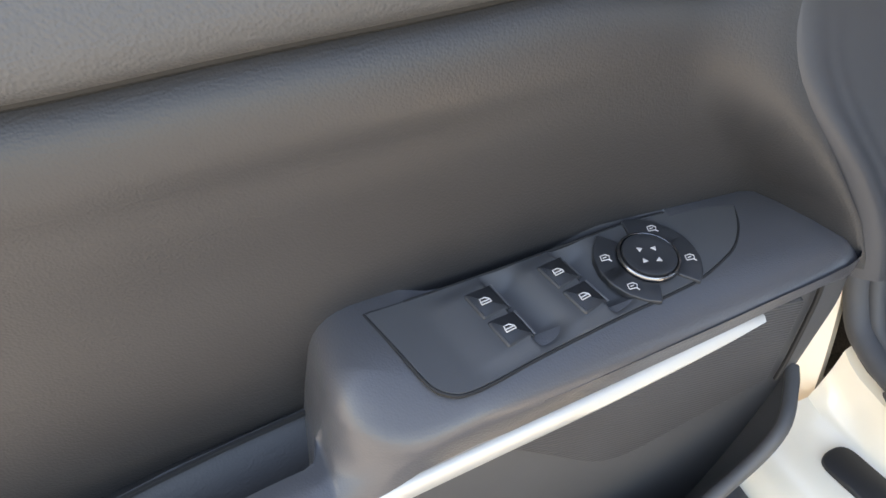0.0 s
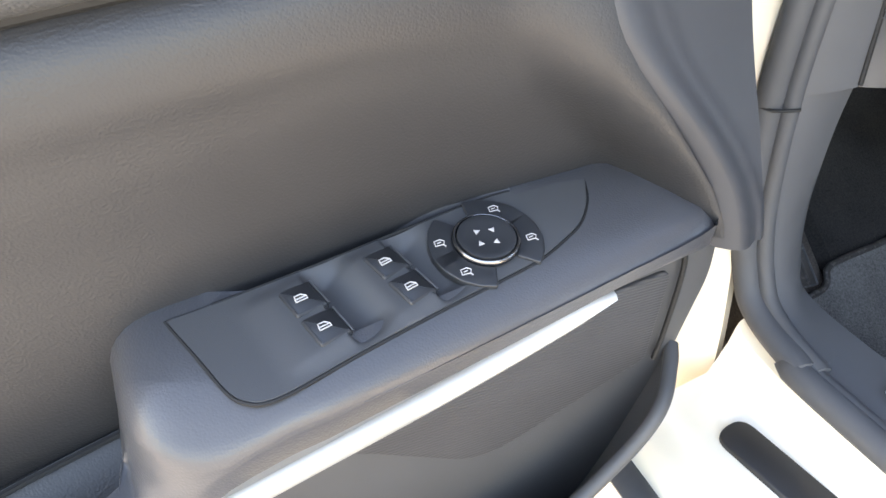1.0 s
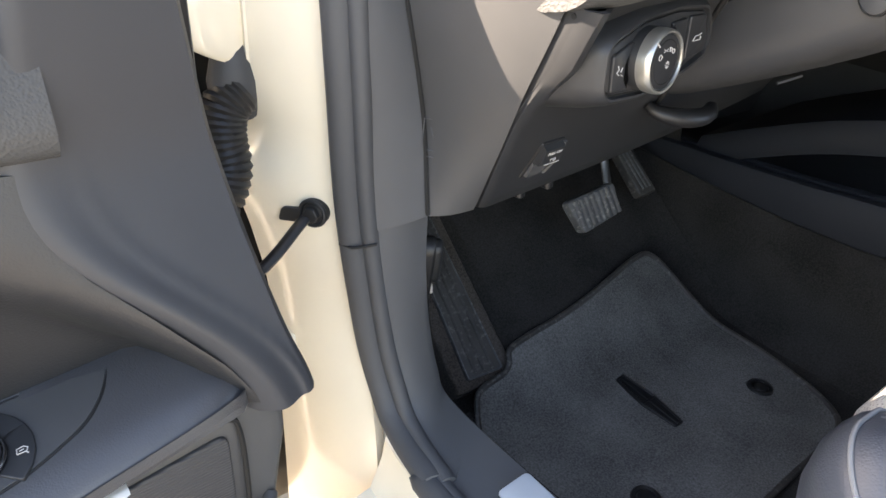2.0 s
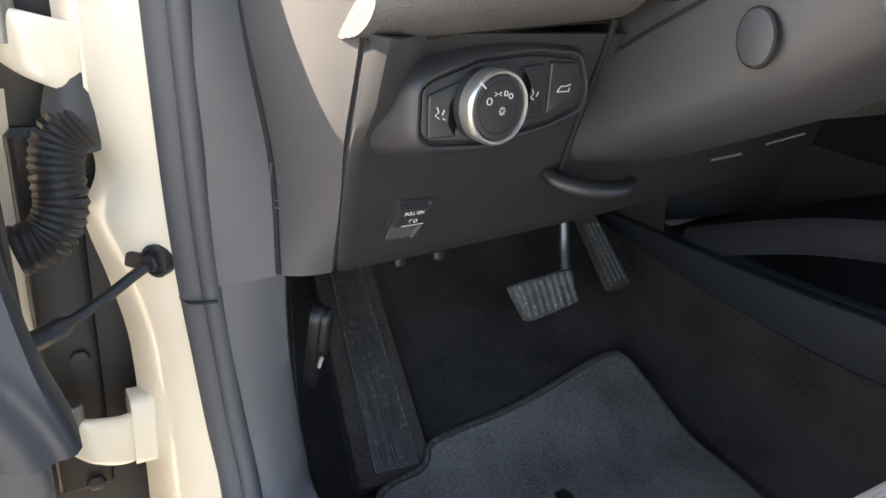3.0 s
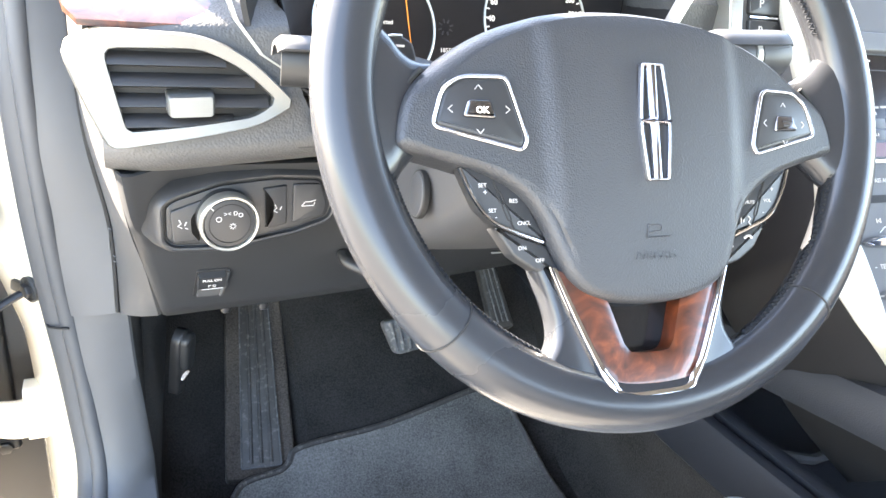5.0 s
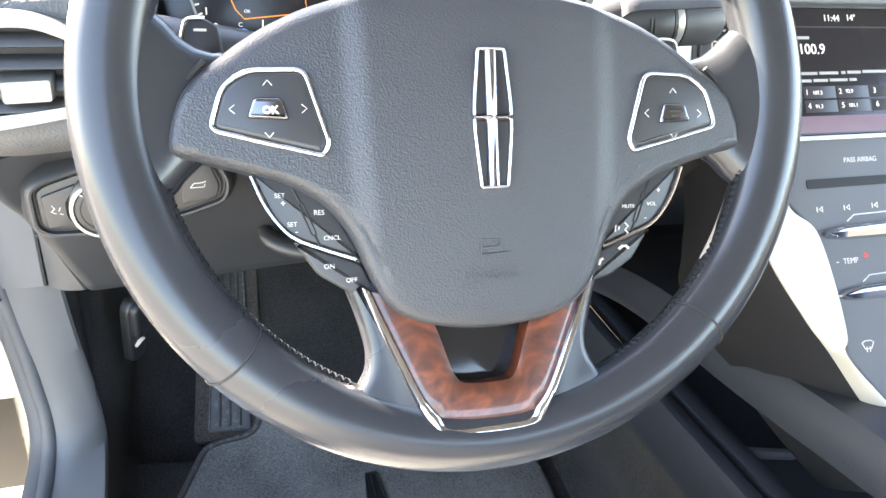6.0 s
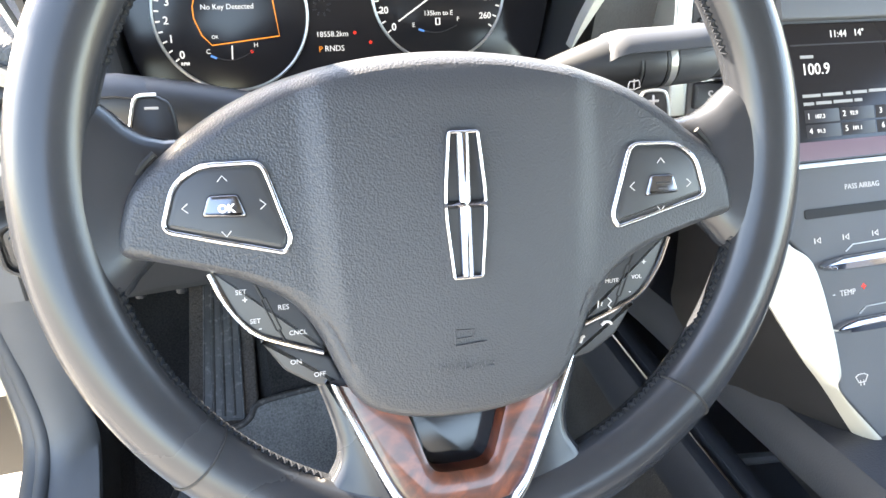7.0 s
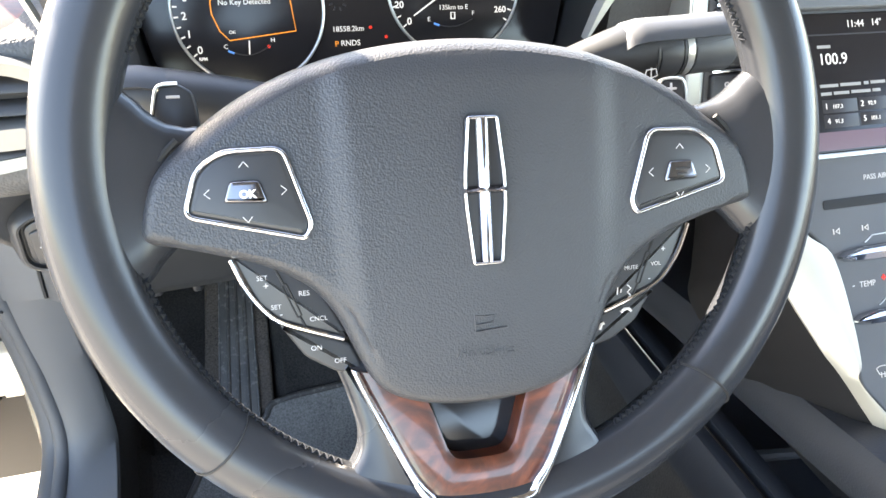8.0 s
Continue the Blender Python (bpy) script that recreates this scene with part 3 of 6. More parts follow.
# upper pad above the black joint
rows = []
for i in range(41):
    x = -1.45 + (0.865) * i / 40
    zs = soft_table(x, SEAM)
    row = []
    for dz, y in ((-0.002, 0.338), (0.001, 0.322), (0.005, 0.313), (0.012, 0.308), (0.024, 0.308), (0.038, 0.312), (0.060, 0.318), (0.085, 0.326), (0.100, 0.338), (0.106, 0.36)):
        row.append((x, y, zs + 0.002 + dz))
    rows.append(row)
part("upper_pad", sheet(rows, 0.012, (0, 1, 0)), M_GRAIN, door, "grained upper pad of the door panel")
part("pad_joint", tube([(x, 0.331, soft_table(x, SEAM) + 0.0005) for x in [-1.45 + 0.86 * i / 40 for i in range(41)]], 0.004, 8), M_GAP, door)
# inner handle cup in the upper pad
cup = rounded([(-0.16, -0.016), (0.086, -0.020), (0.094, 0.036), (-0.16, 0.040)], [0.01, 0.018, 0.018, 0.01], 6)
MC = frame_of((-0.712, 0.3075, 0.808), (1, 0, 0.03), (0, 0.12, 1))
part("handle_surround", moved(ring_slab(cup, 0.009, -0.004, 0.005, 0.002), MC), M_SATIN, door, "satin silver surround of the inner handle")
part("handle_mesh", slab(inset([Vector(p) for p in cup], 0.008), -0.006, 0.0015, 0.001), M_CLOTH, door, M=MC)
# dark corner trim towards the hinges: a rolled lip along the panel, a fine crease and a flat face
rows = []
for k in range(33):
    z = 0.564 + 0.326 * k / 32
    xr = soft_table(z, RIDGE)
    xf = soft_table(z, [(0.552, -0.455), (0.575, -0.458), (0.593, -0.466), (0.615, -0.473), (0.671, -0.484), (0.769, -0.498), (0.95, -0.52)])
    yr = soft_table(z, RIDGE_Y)
    fade = max(0.0, min(1.0, (0.76 - z) / 0.10))
    row = [(xr - 0.022, yr + 0.020, z), (xr - 0.013, yr + 0.0035, z), (xr - 0.006, yr - 0.002 * fade, z)]
    for c in range(25):
        d = (xf - xr) * c / 24
        lip_h = -0.0065 * fade * math.exp(-((d - 0.006) / 0.013) ** 2)
        crease = -0.0022 * fade * math.exp(-((d - 0.027) / 0.004) ** 2)
        row.append((xr + d, yr + 0.10 * d + lip_h + crease, z))
    row.append((xf + 0.004, yr + 0.10 * (xf - xr) + 0.006, z))
    row.append((xf + 0.003, yr + 0.10 * (xf - xr) + 0.030, z))
    rows.append(row)
part("corner_trim", sheet(rows, 0.012, (0, 1, 0)), M_CORNER, door, "dark grey plastic corner trim of the door")


def ease(t):
    t = max(0.0, min(1.0, t))
    return t * t * (3 - 2 * t)


def top_z(x, y):
    return 0.5857 + 0.1152 * (x + 0.672) + 0.1887 * (y - 0.303)


STRIP = [(-1.30, 0.360), (-1.00, 0.432), (-0.90, 0.4635), (-0.85, 0.4810), (-0.80, 0.4970), (-0.71, 0.5245), (-0.65, 0.546), (-0.598, 0.567), (-0.55, 0.579), (-0.50, 0.588)]
FRONT = [(-0.835, 0.241), (-0.80, 0.2405), (-0.755, 0.244), (-0.70, 0.248), (-0.64, 0.252), (-0.60, 0.255), (-0.56, 0.258), (-0.53, 0.262), (-0.512, 0.270), (-0.503, 0.280)]
LOW_TOP = [(-1.45, 0.330), (-1.05, 0.445), (-0.962, 0.472), (-0.944, 0.479), (-0.913, 0.490), (-0.888, 0.497), (-0.870, 0.504), (-0.855, 0.516), (-0.84, 0.532)]
LOW_FRONT = [(-1.2, 0.262), (-0.96, 0.2555), (-0.90, 0.250), (-0.86, 0.2450), (-0.84, 0.2415)]
# armrest: one swept body, high beside the switches, then stepping down to the arm that runs on past the pull cup
rings = []
xs = [-1.40 + 0.05 * k for k in range(9)] + [-0.97, -0.95, -0.93, -0.915, -0.905, -0.899, -0.8945, -0.8922, -0.8912, -0.8904, -0.8895, -0.888, -0.885, -0.880, -0.874, -0.866, -0.857, -0.847] + [-0.835 + 0.02 * k for k in range(15)] + [-0.535, -0.522, -0.513, -0.507, -0.503]
for x in xs:
    yf = lerp_table(x, FRONT) + 0.055 * (1 - math.sqrt(1 - max(0.0, min(1.0, (-0.835 - x) / 0.057)) ** 2))
    high = lerp_table(x, [(-0.905, 0.0), (-0.899, 0.012), (-0.8945, 0.06), (-0.8922, 0.16), (-0.8912, 0.40), (-0.8904, 0.64), (-0.8895, 0.70), (-0.888, 0.77), (-0.885, 0.845), (-0.880, 0.915), (-0.874, 0.960), (-0.866, 0.99), (-0.857, 1.0)])
    end = max(0.0, (x + 0.535) / 0.032)
    sunk = 0.013 * max(0.0, min(1.0, (x + 0.822) / 0.01, (-0.645 - x) / 0.01))
    zs = soft_table(x, STRIP)
    full = lambda y: top_z(x, y) - 0.014 * end ** 2 - 0.013 * ease((-0.812 - x) / 0.05) * ease((0.290 - y) / 0.050)
    low = max(lerp_table(x, LOW_TOP), zs + 0.010) if x < -0.84 else zs + 0.75 * (full(yf) - zs)
    yl = lerp_table(x, LOW_FRONT) if x < -0.84 else yf - 0.0008
    zt = lambda y: low + (full(y) - low) * high
    yb = lerp_table(high, [(0.0, 0.279), (0.012, 0.281), (0.06, 0.300), (0.16, 0.328), (0.4, 0.346)]) - 0.05 * min(1, end) ** 2
    yu = yf + (min(yb - 0.003, 0.292) - yf) * (1 - high) ** 2
    foot = min(low + 0.016 * high, zt(yu) - 0.014 * high)
    wide = yu - yl
    rings.append([(x, yb, zt(yb) - 0.008 * (1 - high)), (x, yb - 0.004 * high - 0.0008, zt(yb - 0.004) - 0.004 * (1 - high)), (x, yb - 0.006 * high - 0.0016, zt(yb) - sunk - 0.0018 * (1 - high)), (x, 0.5 * (yb + yu), zt(0.5 * (yb + yu)) - sunk), (x, yu + 0.034 * high, zt(yu + 0.034) - sunk), (x, yu + 0.0305 * high, zt(yu + 0.0305)), (x, yu + 0.013 * high, zt(yu + 0.013) - 0.0004 * high), (x, yu + 0.007 * high, zt(yu) - 0.0016 * high), (x, yu + 0.001 * high, zt(yu) - 0.006 * high), (x, yu - 0.001 * high, zt(yu) - 0.013 * high),
                  (x, yu - 0.08 * wide - 0.001 * high, foot), (x, yu - 0.20 * wide - 0.001 * high, low + 0.38 * (foot - low)), (x, yu - 0.50 * wide - 0.001 * high, low + 0.10 * (foot - low) - 0.0005), (x, yl + 0.20 * wide, low - 0.003), (x, yl, low - 0.010 - 0.10 * (low - zs)),
                  (x, 0.55 * yl + 0.45 * max(yl, 0.262), 0.42 * low + 0.58 * zs), (x, 0.2 * yl + 0.8 * max(yl, 0.262), zs + 0.004), (x, max(yl, 0.264), zs + 0.0005), (x, max(yl, 0.267), zs - 0.014), (x, max(yl + 0.02, 0.296), zs - 0.020), (x, yb - 0.001, zs - 0.022)])
arm = part("armrest", loft(rings), M_ARM, door, "blue-black vinyl armrest with a rolled front edge")
CUP = [(-1.30, 0.316), (-1.20, 0.358), (-1.0106, 0.4392), (-0.9712, 0.4569), (-0.8845, 0.4859), (-0.84, 0.500)]
part("pull_cup", sheet([[(x, 0.3330, lerp_table(x, CUP) - 0.001)] + [(x, 0.3310 - 0.060 * k / 5, lerp_table(x, CUP) - 0.003 - 0.066 * k / 5) for k in range(6)] for x in [-1.30 + 0.046 * q for q in range(11)]], 0.01, (0, 1, -0.3)), M_SOFT, door, "plain sloping face of the pull cup")
part("cup_joint", tube([(x, 0.3285, lerp_table(x, CUP)) for x in [-1.30 + 0.044 * q for q in range(11)]], 0.0022, 6), M_GAP, door)
# silver strip along the armrest's lower edge
rings = []
for k in range(31):
    x = -0.598 - 0.60 * (k / 30) ** 1.2
    zs = soft_table(x, STRIP)
    w = (0.005, 0.010)[k] if k < 2 else 0.0128 + 0.006 * k / 30
    zc = zs - 0.0085
    yc = 0.2615
    rings.append([(x, yc + 0.008, zc + w / 2), (x, yc + 0.001, zc + w / 2), (x, yc - 0.0035, zc + w * 0.25), (x, yc - 0.0060, zc - w * 0.25), (x, yc - 0.0045, zc - w / 2), (x, yc + 0.006, zc - w / 2)])
part("silver_strip", loft(rings), M_STRIP, door, "satin silver strip")
# switch panel let into the armrest
MS = frame_of((-0.672, 0.303, top_z(-0.672, 0.303)), (1, 0, 0.1152), (0, 1, 0.1887))


def on_arm(x, y):
    v = MS.inverted() @ Vector((x, y, top_z(x, y)))
    return (v.x, v.y)


bez = [on_arm(*p) for p in ((-0.8594, 0.3185), (-0.8387, 0.3195), (-0.7767, 0.3250), (-0.7073, 0.3325), (-0.6611, 0.3372), (-0.6233, 0.3366), (-0.5827, 0.3289), (-0.5925, 0.3111), (-0.6061, 0.2967), (-0.6219, 0.2883), (-0.6465, 0.2792), (-0.6704, 0.2748), (-0.7134, 0.2687), (-0.768, 0.2595), (-0.8055, 0.2520), (-0.8224, 0.2504), (-0.8319, 0.2537), (-0.8395, 0.2625), (-0.8479, 0.2868))]
bezo = [Vector(p[:2]) for p in spline([(x, y, 0) for x, y in bez[:7]], 6)] + [Vector(p[:2]) for p in spline([(x, y, 0) for x, y in bez[6:] + bez[:1]], 6)][1:-1]
PAIRS = (((-0.790, 0.302), (0.006, -0.023)), ((-0.737, 0.309), (0.007, -0.023)))
PODS = []
for (cx, cy), (dx, dy) in PAIRS:
    a, b = Vector(on_arm(cx, cy)), Vector(on_arm(cx + dx, cy + dy))
    along = (b - a).normalized()
    PODS.append(Matrix.Translation(((a.x + b.x) / 2, (a.y + b.y) / 2, 0)) @ Matrix.Rotation(math.atan2(along.y, along.x) + math.pi / 2, 4, "Z"))


def panel_h(x, y):
    """Height of the switch panel: flat, with a finger scoop beside each pair of switches."""
    h = 0.0012
    for Mp in PODS:
        p = Mp.inverted() @ Vector((x, y, 0))
        h -= 0.0105 * ease((p.x - 0.008) / 0.007) * ease((0.042 - p.x) / 0.026) * ease((0.034 - abs(p.y)) / 0.016)
        h += 0.0030 * ease((p.x + 0.036) / 0.026) * ease((0.013 - p.x) / 0.004) * ease((0.034 - abs(p.y)) / 0.012)
    return h


x_lo, x_hi = min(p.x for p in bezo), max(p.x for p in bezo)


def span(x):
    ys = []
    for p, q in zip(bezo, bezo[1:] + bezo[:1]):
        if (p.x - x) * (q.x - x) <= 0 and abs(p.x - q.x) > 1e-9:
            ys.append(p.y + (q.y - p.y) * (x - p.x) / (q.x - p.x))
    return min(ys), max(ys)


grid = []
for i in range(151):
    x = x_lo + (x_hi - x_lo) * (0.0005 + 0.999 * i / 150)
    y0, y1 = span(x)
    grid.append([(x, y0, panel_h(x, y0) - 0.0042), (x, y0, panel_h(x, y0) - 0.0010)] + [(x, y0 + 0.0006 + (y1 - y0 - 0.0012) * j / 44, panel_h(x, y0 + (y1 - y0) * j / 44)) for j in range(45)] + [(x, y1, panel_h(x, y1) - 0.0010), (x, y1, panel_h(x, y1) - 0.0042)])
panel = part("switch_panel", sheet(grid, 0.001, (0, 0, -1)), M_PLASTIC, door, "charcoal switch panel with finger scoops", M=MS)
part("panel_joint", tube([(p.x, p.y, 0.0) for p in inset(bezo, -0.0006)], 0.0011, 6, closed=True), M_GAP, panel, M=MS)


def window_symbol(x, y, s, M, z, parent):
    part("window_symbol", strokes([[(x - s, y - 0.55 * s), (x + s, y - 0.55 * s), (x + s, y), (x + 0.35 * s, y + 0.6 * s), (x - 0.7 * s, y + 0.6 * s), (x - s, y - 0.55 * s)], [(x - s, y - 0.05 * s), (x + s, y - 0.05 * s)]], 0.0009, z, M), M_WHITE_GLOW, parent)


# each window switch sits on a raised pod in front of a finger hollow
for (cx, cy), (dx, dy) in PAIRS:
    a = Vector(on_arm(cx, cy))
    b = Vector(on_arm(cx + dx, cy + dy))
    mid = (a + b) / 2
    along = (b - a).normalized()
    ML = MS @ Matrix.Translation((mid.x, mid.y, -0.0042)) @ Matrix.Rotation(math.atan2(along.y, along.x) + math.pi / 2, 4, "Z")
    for s in (0.0118, -0.0118):
        key = rounded([(-0.008, s - 0.0105), (0.0125, s - 0.0105), (0.0125, s + 0.0105), (-0.008, s + 0.0105)], 0.002, 4)
        rings = []
        for zz, ins in ((0.0, 0), (0.0080, 0), (0.0096, 0.0006), (0.0102, 0.0018)):
            rings.append([(p.x, p.y, zz - 14 * max(0, p.x + 0.001) ** 2) for p in inset(key, ins)])
        k = part("window_switch", loft(rings), M_BUTTON, panel, "black window switch with a white symbol", M=ML)
        part("switch_lip", tube([(0.0128, s - 0.010, 0.0068), (0.0128, s + 0.010, 0.0068)], 0.0008, 6), M_STEEL, panel, M=ML)
        MK = ML @ Matrix.Translation((0, 0, 0.0102)) @ Matrix.Rotation(math.radians(6), 4, "Y")
        window_symbol(0.0005, s, 0.0036, MK, 0.0003, panel)
# mirror adjuster: ring, pad and four corner buttons
MR = MS.copy()
ck = [on_arm(*p) for p in ((-0.700, 0.312), (-0.690, 0.289), (-0.656, 0.324), (-0.641, 0.294))]


def corner_button(c, r0=0.0210, r1=0.0365, half=0.62):
    a0 = math.atan2(c[1], c[0])
    o = [(r1 * math.cos(a0 + half * t), r1 * math.sin(a0 + half * t)) for t in (-1, -0.5, 0, 0.5, 1)] + [(r0 * math.cos(a0 + half * 1.15 * t), r0 * math.sin(a0 + half * 1.15 * t)) for t in (1, 0.5, 0, -0.5, -1)]
    return rounded(o, 0.002, 3)


for c in ck:
    c = tuple(Vector(c).normalized() * 0.0288)
    part("mirror_button", slab(corner_button(c), -0.002, 0.0030, 0.0009), M_BUTTON, panel, M=MR)
    s = 0.0034
    x, y = c
    part("mirror_symbol", strokes([[(x - s, y - s * 0.5), (x + s * 0.6, y - s * 0.6), (x + s, y + s * 0.1), (x + s * 0.4, y + s * 0.7), (x - s * 0.8, y + s * 0.6), (x - s, y - s * 0.5)], [(x + s * 0.5, y - s * 0.6), (x + s * 0.8, y - s * 1.2)], [(x - s * 0.5, y), (x + s * 0.3, y + s * 0.1)]], 0.0008, 0.0031, MR), M_WHITE_GLOW, panel)
part("mirror_ring", torus(0.0198, 0.0016, 48, 10, 1.5), M_DARK_CHROME, panel, "satin metal ring round the mirror pad", M=MR @ Matrix.Translation((0, 0, 0.0042)))
dish = []
for k, (r, z) in enumerate(((0.0185, 0.003), (0.0182, 0.0070), (0.0165, 0.0074), (0.012, 0.0066), (0.006, 0.0060), (0.001, 0.0058))):
    dish.append([(r * math.cos(2 * math.pi * q / 32), r * math.sin(2 * math.pi * q / 32), z) for q in range(32)])
part("mirror_pad", loft(dish), M_BUTTON, panel, M=MR)
for q in range(4):
    a = math.pi / 4 + q * math.pi / 2 + math.radians(-12)
    d = Vector((math.cos(a), math.sin(a)))
    e = Vector((-d.y, d.x))
    p = d * 0.0072
    part("arrow_mark", slab([p + d * 0.0022, p - d * 0.0012 + e * 0.0020, p - d * 0.0012 - e * 0.0020], 0.0062, 0.0067, 0.0001), M_WHITE_GLOW, panel, M=MR)
# lower panel with speaker cloth, groove and map pocket
lower = [(-0.478, 0.566), (-0.472, 0.52), (-0.478, 0.487), (-0.484, 0.450), (-0.488, 0.38), (-0.512, 0.31), (-0.60, 0.24), (-1.4, 0.16), (-1.4, 0.24), (-1.0, 0.385), (-0.90, 0.425), (-0.85, 0.455), (-0.62, 0.548)]
ML = frame_of((0, 0.289, 0), (1, 0, 0), (0, 0, 1))
part("lower_panel", slab(rounded([(x, z) for x, z in lower], 0.012, 4), -0.02, 0.0, 0.006), M_PLASTIC, door, M=ML)
clothpanel = rounded([(-0.520, 0.540), (-0.519, 0.452), (-0.66, 0.395), (-0.755, 0.448), (-0.83, 0.475), (-0.70, 0.512)], [0.012, 0.006, 0.03, 0.02, 0.005, 0.005], 5)
part("speaker_cloth", slab(clothpanel, -0.002, 0.0035, 0.002), M_CLOTH, door, "perforated charcoal speaker panel", M=ML)
part("panel_groove", tube(spline([(-0.700, 0.2845, 0.519), (-0.56, 0.2840, 0.556), (-0.522, 0.2840, 0.556), (-0.512, 0.284, 0.540), (-0.510, 0.284, 0.48), (-0.512, 0.284, 0.452)], 6), 0.0022, 6), M_GAP, door)
# map pocket pouch
lip = spline([(-0.490, 0.290, 0.455), (-0.500, 0.276, 0.447), (-0.526, 0.252, 0.430), (-0.56, 0.246, 0.393), (-0.62, 0.242, 0.354), (-0.75, 0.240, 0.323), (-1.0, 0.240, 0.308), (-1.35, 0.246, 0.298)], 6)
rows = []
for p in lip:
    row = []
    for t in range(8):
        s = t / 7
        row.append((p.x - 0.01 * s, p.y + 0.010 * math.sin(s * 3) + 0.05 * s * s, p.z - 0.18 * s * (0.75 + 0.25 * min(1, (-0.45 - p.x) * 4))))
    rows.append(row)
part("map_pocket", sheet(rows, 0.006, (0, 1, 0.1)), M_PLASTIC, door, "moulded map pocket")
part("pocket_lip", tube(lip, 0.0062, 10), M_PLASTIC, door)
# painted shell of the door
part("door_shell", sheet([[(-0.492 - 0.001 * k, 0.345, 0.22 + 0.08 * k), (-0.490 - 0.001 * k, 0.40, 0.22 + 0.08 * k), (-0.494, 0.465, 0.22 + 0.08 * k), (-0.512, 0.484, 0.22 + 0.08 * k), (-1.5, 0.50, 0.22 + 0.08 * k)] for k in range(9)], 0.004, (-0.6, -0.4, 0)), M_PAINT, door, "ivory painted door shell")
part("shell_seal", tube(spline([(-0.494, 0.385, 0.86), (-0.493, 0.382, 0.74), (-0.490, 0.378, 0.60), (-0.488, 0.375, 0.46), (-0.486, 0.37, 0.25)], 8), 0.012, 10, squash=1.3), M_BLACK, door, "black rubber seal down the door's edge")
# Unseen block on the door, added so the lower dash end falls in shade.
part("sail_sun_block", slab(rounded([(-0.502, 0.80), (-0.504, 0.908), (-0.535, 0.915), (-0.60, 0.875), (-0.72, 0.86), (-0.74, 0.80)], 0.012, 4), -0.13, -0.012, 0.006), M_BLACK, door, "added black block on the door that shades the dash end", M=frame_of((0, 0.340, 0), (1, 0, 0), (0, 0, 1)))
# Mirror-sized block out of view, added to keep sun off the end cover.
mirror = part("mirror_sun_block", slab(rounded([(-0.672, 0.93), (-0.668, 1.05), (-0.69, 1.10), (-0.765, 1.10), (-0.77, 0.95)], 0.02, 5), -0.68, -0.53, 0.03), M_PAINT, door, "unseen ivory mirror block added to shade the dash end", M=frame_of((0, 0, 0), (1, 0, 0), (0, 0, 1)))
part("sun_block_foot", block(-0.73, -0.69, 0.495, 0.56, 0.88, 0.96, 0.006), M_BLACK, mirror)
# hinges
for c in ((-0.435, 0.462, 0.790), (-0.426, 0.458, 0.440)):
    x, y, z = c
    arm = spline([(x + 0.040, y + 0.01, z - 0.004), (x + 0.02, y - 0.010, z - 0.008), (x - 0.012, y - 0.016, z + 0.002), (x - 0.034, y - 0.008, z + 0.012)], 5)
    prof = [Vector((math.copysign(abs(math.cos(q)) ** 0.6, math.cos(q)), math.copysign(abs(math.sin(q)) ** 0.6, math.sin(q)))) for q in [2 * math.pi * i / 20 for i in range(20)]]
    h = part("hinge", loft([[p + Vector((0, 0, 1)) * (0.027 - 0.009 * k / len(arm) + 0.003 * math.sin(k / len(arm) * math.pi)) * q.x + Vector((0, 1, 0)) * 0.0065 * q.y for q in prof] for k, p in enumerate(arm)]), M_PAINT, door, "ivory painted door hinge")
    part("hinge_plate", slab(rounded([(-0.017, -0.038), (0.017, -0.034), (0.017, 0.034), (-0.017, 0.038)], 0.010, 5), -0.012, 0.010, 0.004), M_PAINT, h, M=frame_of((x + 0.034, y - 0.002, z), (0, 1, 0), (0, 0, 1)))
    part("hinge_pin", disc(0.0105, -0.006, 0.034, 0.003, 16), M_STEEL, h, M=Matrix.Translation((x - 0.026, y - 0.010, z + 0.010)))


# ---- footwell ----
def floor_z(y):
    return 0.281 + 0.82 * 0.5 * ((y - 0.345) + math.sqrt((y - 0.345) ** 2 + 0.0012))


ys = [-1.7, -0.8, -0.3, 0.0, 0.1, 0.2] + [0.24 + 0.02 * k for k in range(16)] + [0.62, 0.70, 0.80]
rows = []
for y in ys:
    row = []
    for x, lift in ((-0.276, 0.40), (-0.275, 0.12), (-0.272, 0.05), (-0.252, 0.012), (-0.20, 0.002), (-0.15, 0), (-0.105, 0), (-0.092, 0), (-0.075, 0), (-0.03, 0), (0.0, 0), (0.1, 0), (0.2, 0.0), (0.290, 0.002), (0.306, 0.02), (0.308, 0.10), (0.304, 0.24), (0.304, 0.27)):
        z = floor_z(y) - 0.055 * ease((-0.072 - x) / 0.03) * ease((y - 0.375) / 0.03)
        row.append((x, y, min(z + lift, lerp_table(y, [(0.20, 0.392), (0.30, 0.402), (0.325, 0.415), (0.35, 0.45), (0.362, 0.52), (0.375, 0.62), (0.40, 0.66)]) if x < -0.2 else 0.50 if y < 0.5 else 0.9)))
    rows.append(row)
structure("floor", sheet(rows, 0.02, (0, 0, -1)), M_CARPET, "dark brown-black carpeted footwell floor", "floor")

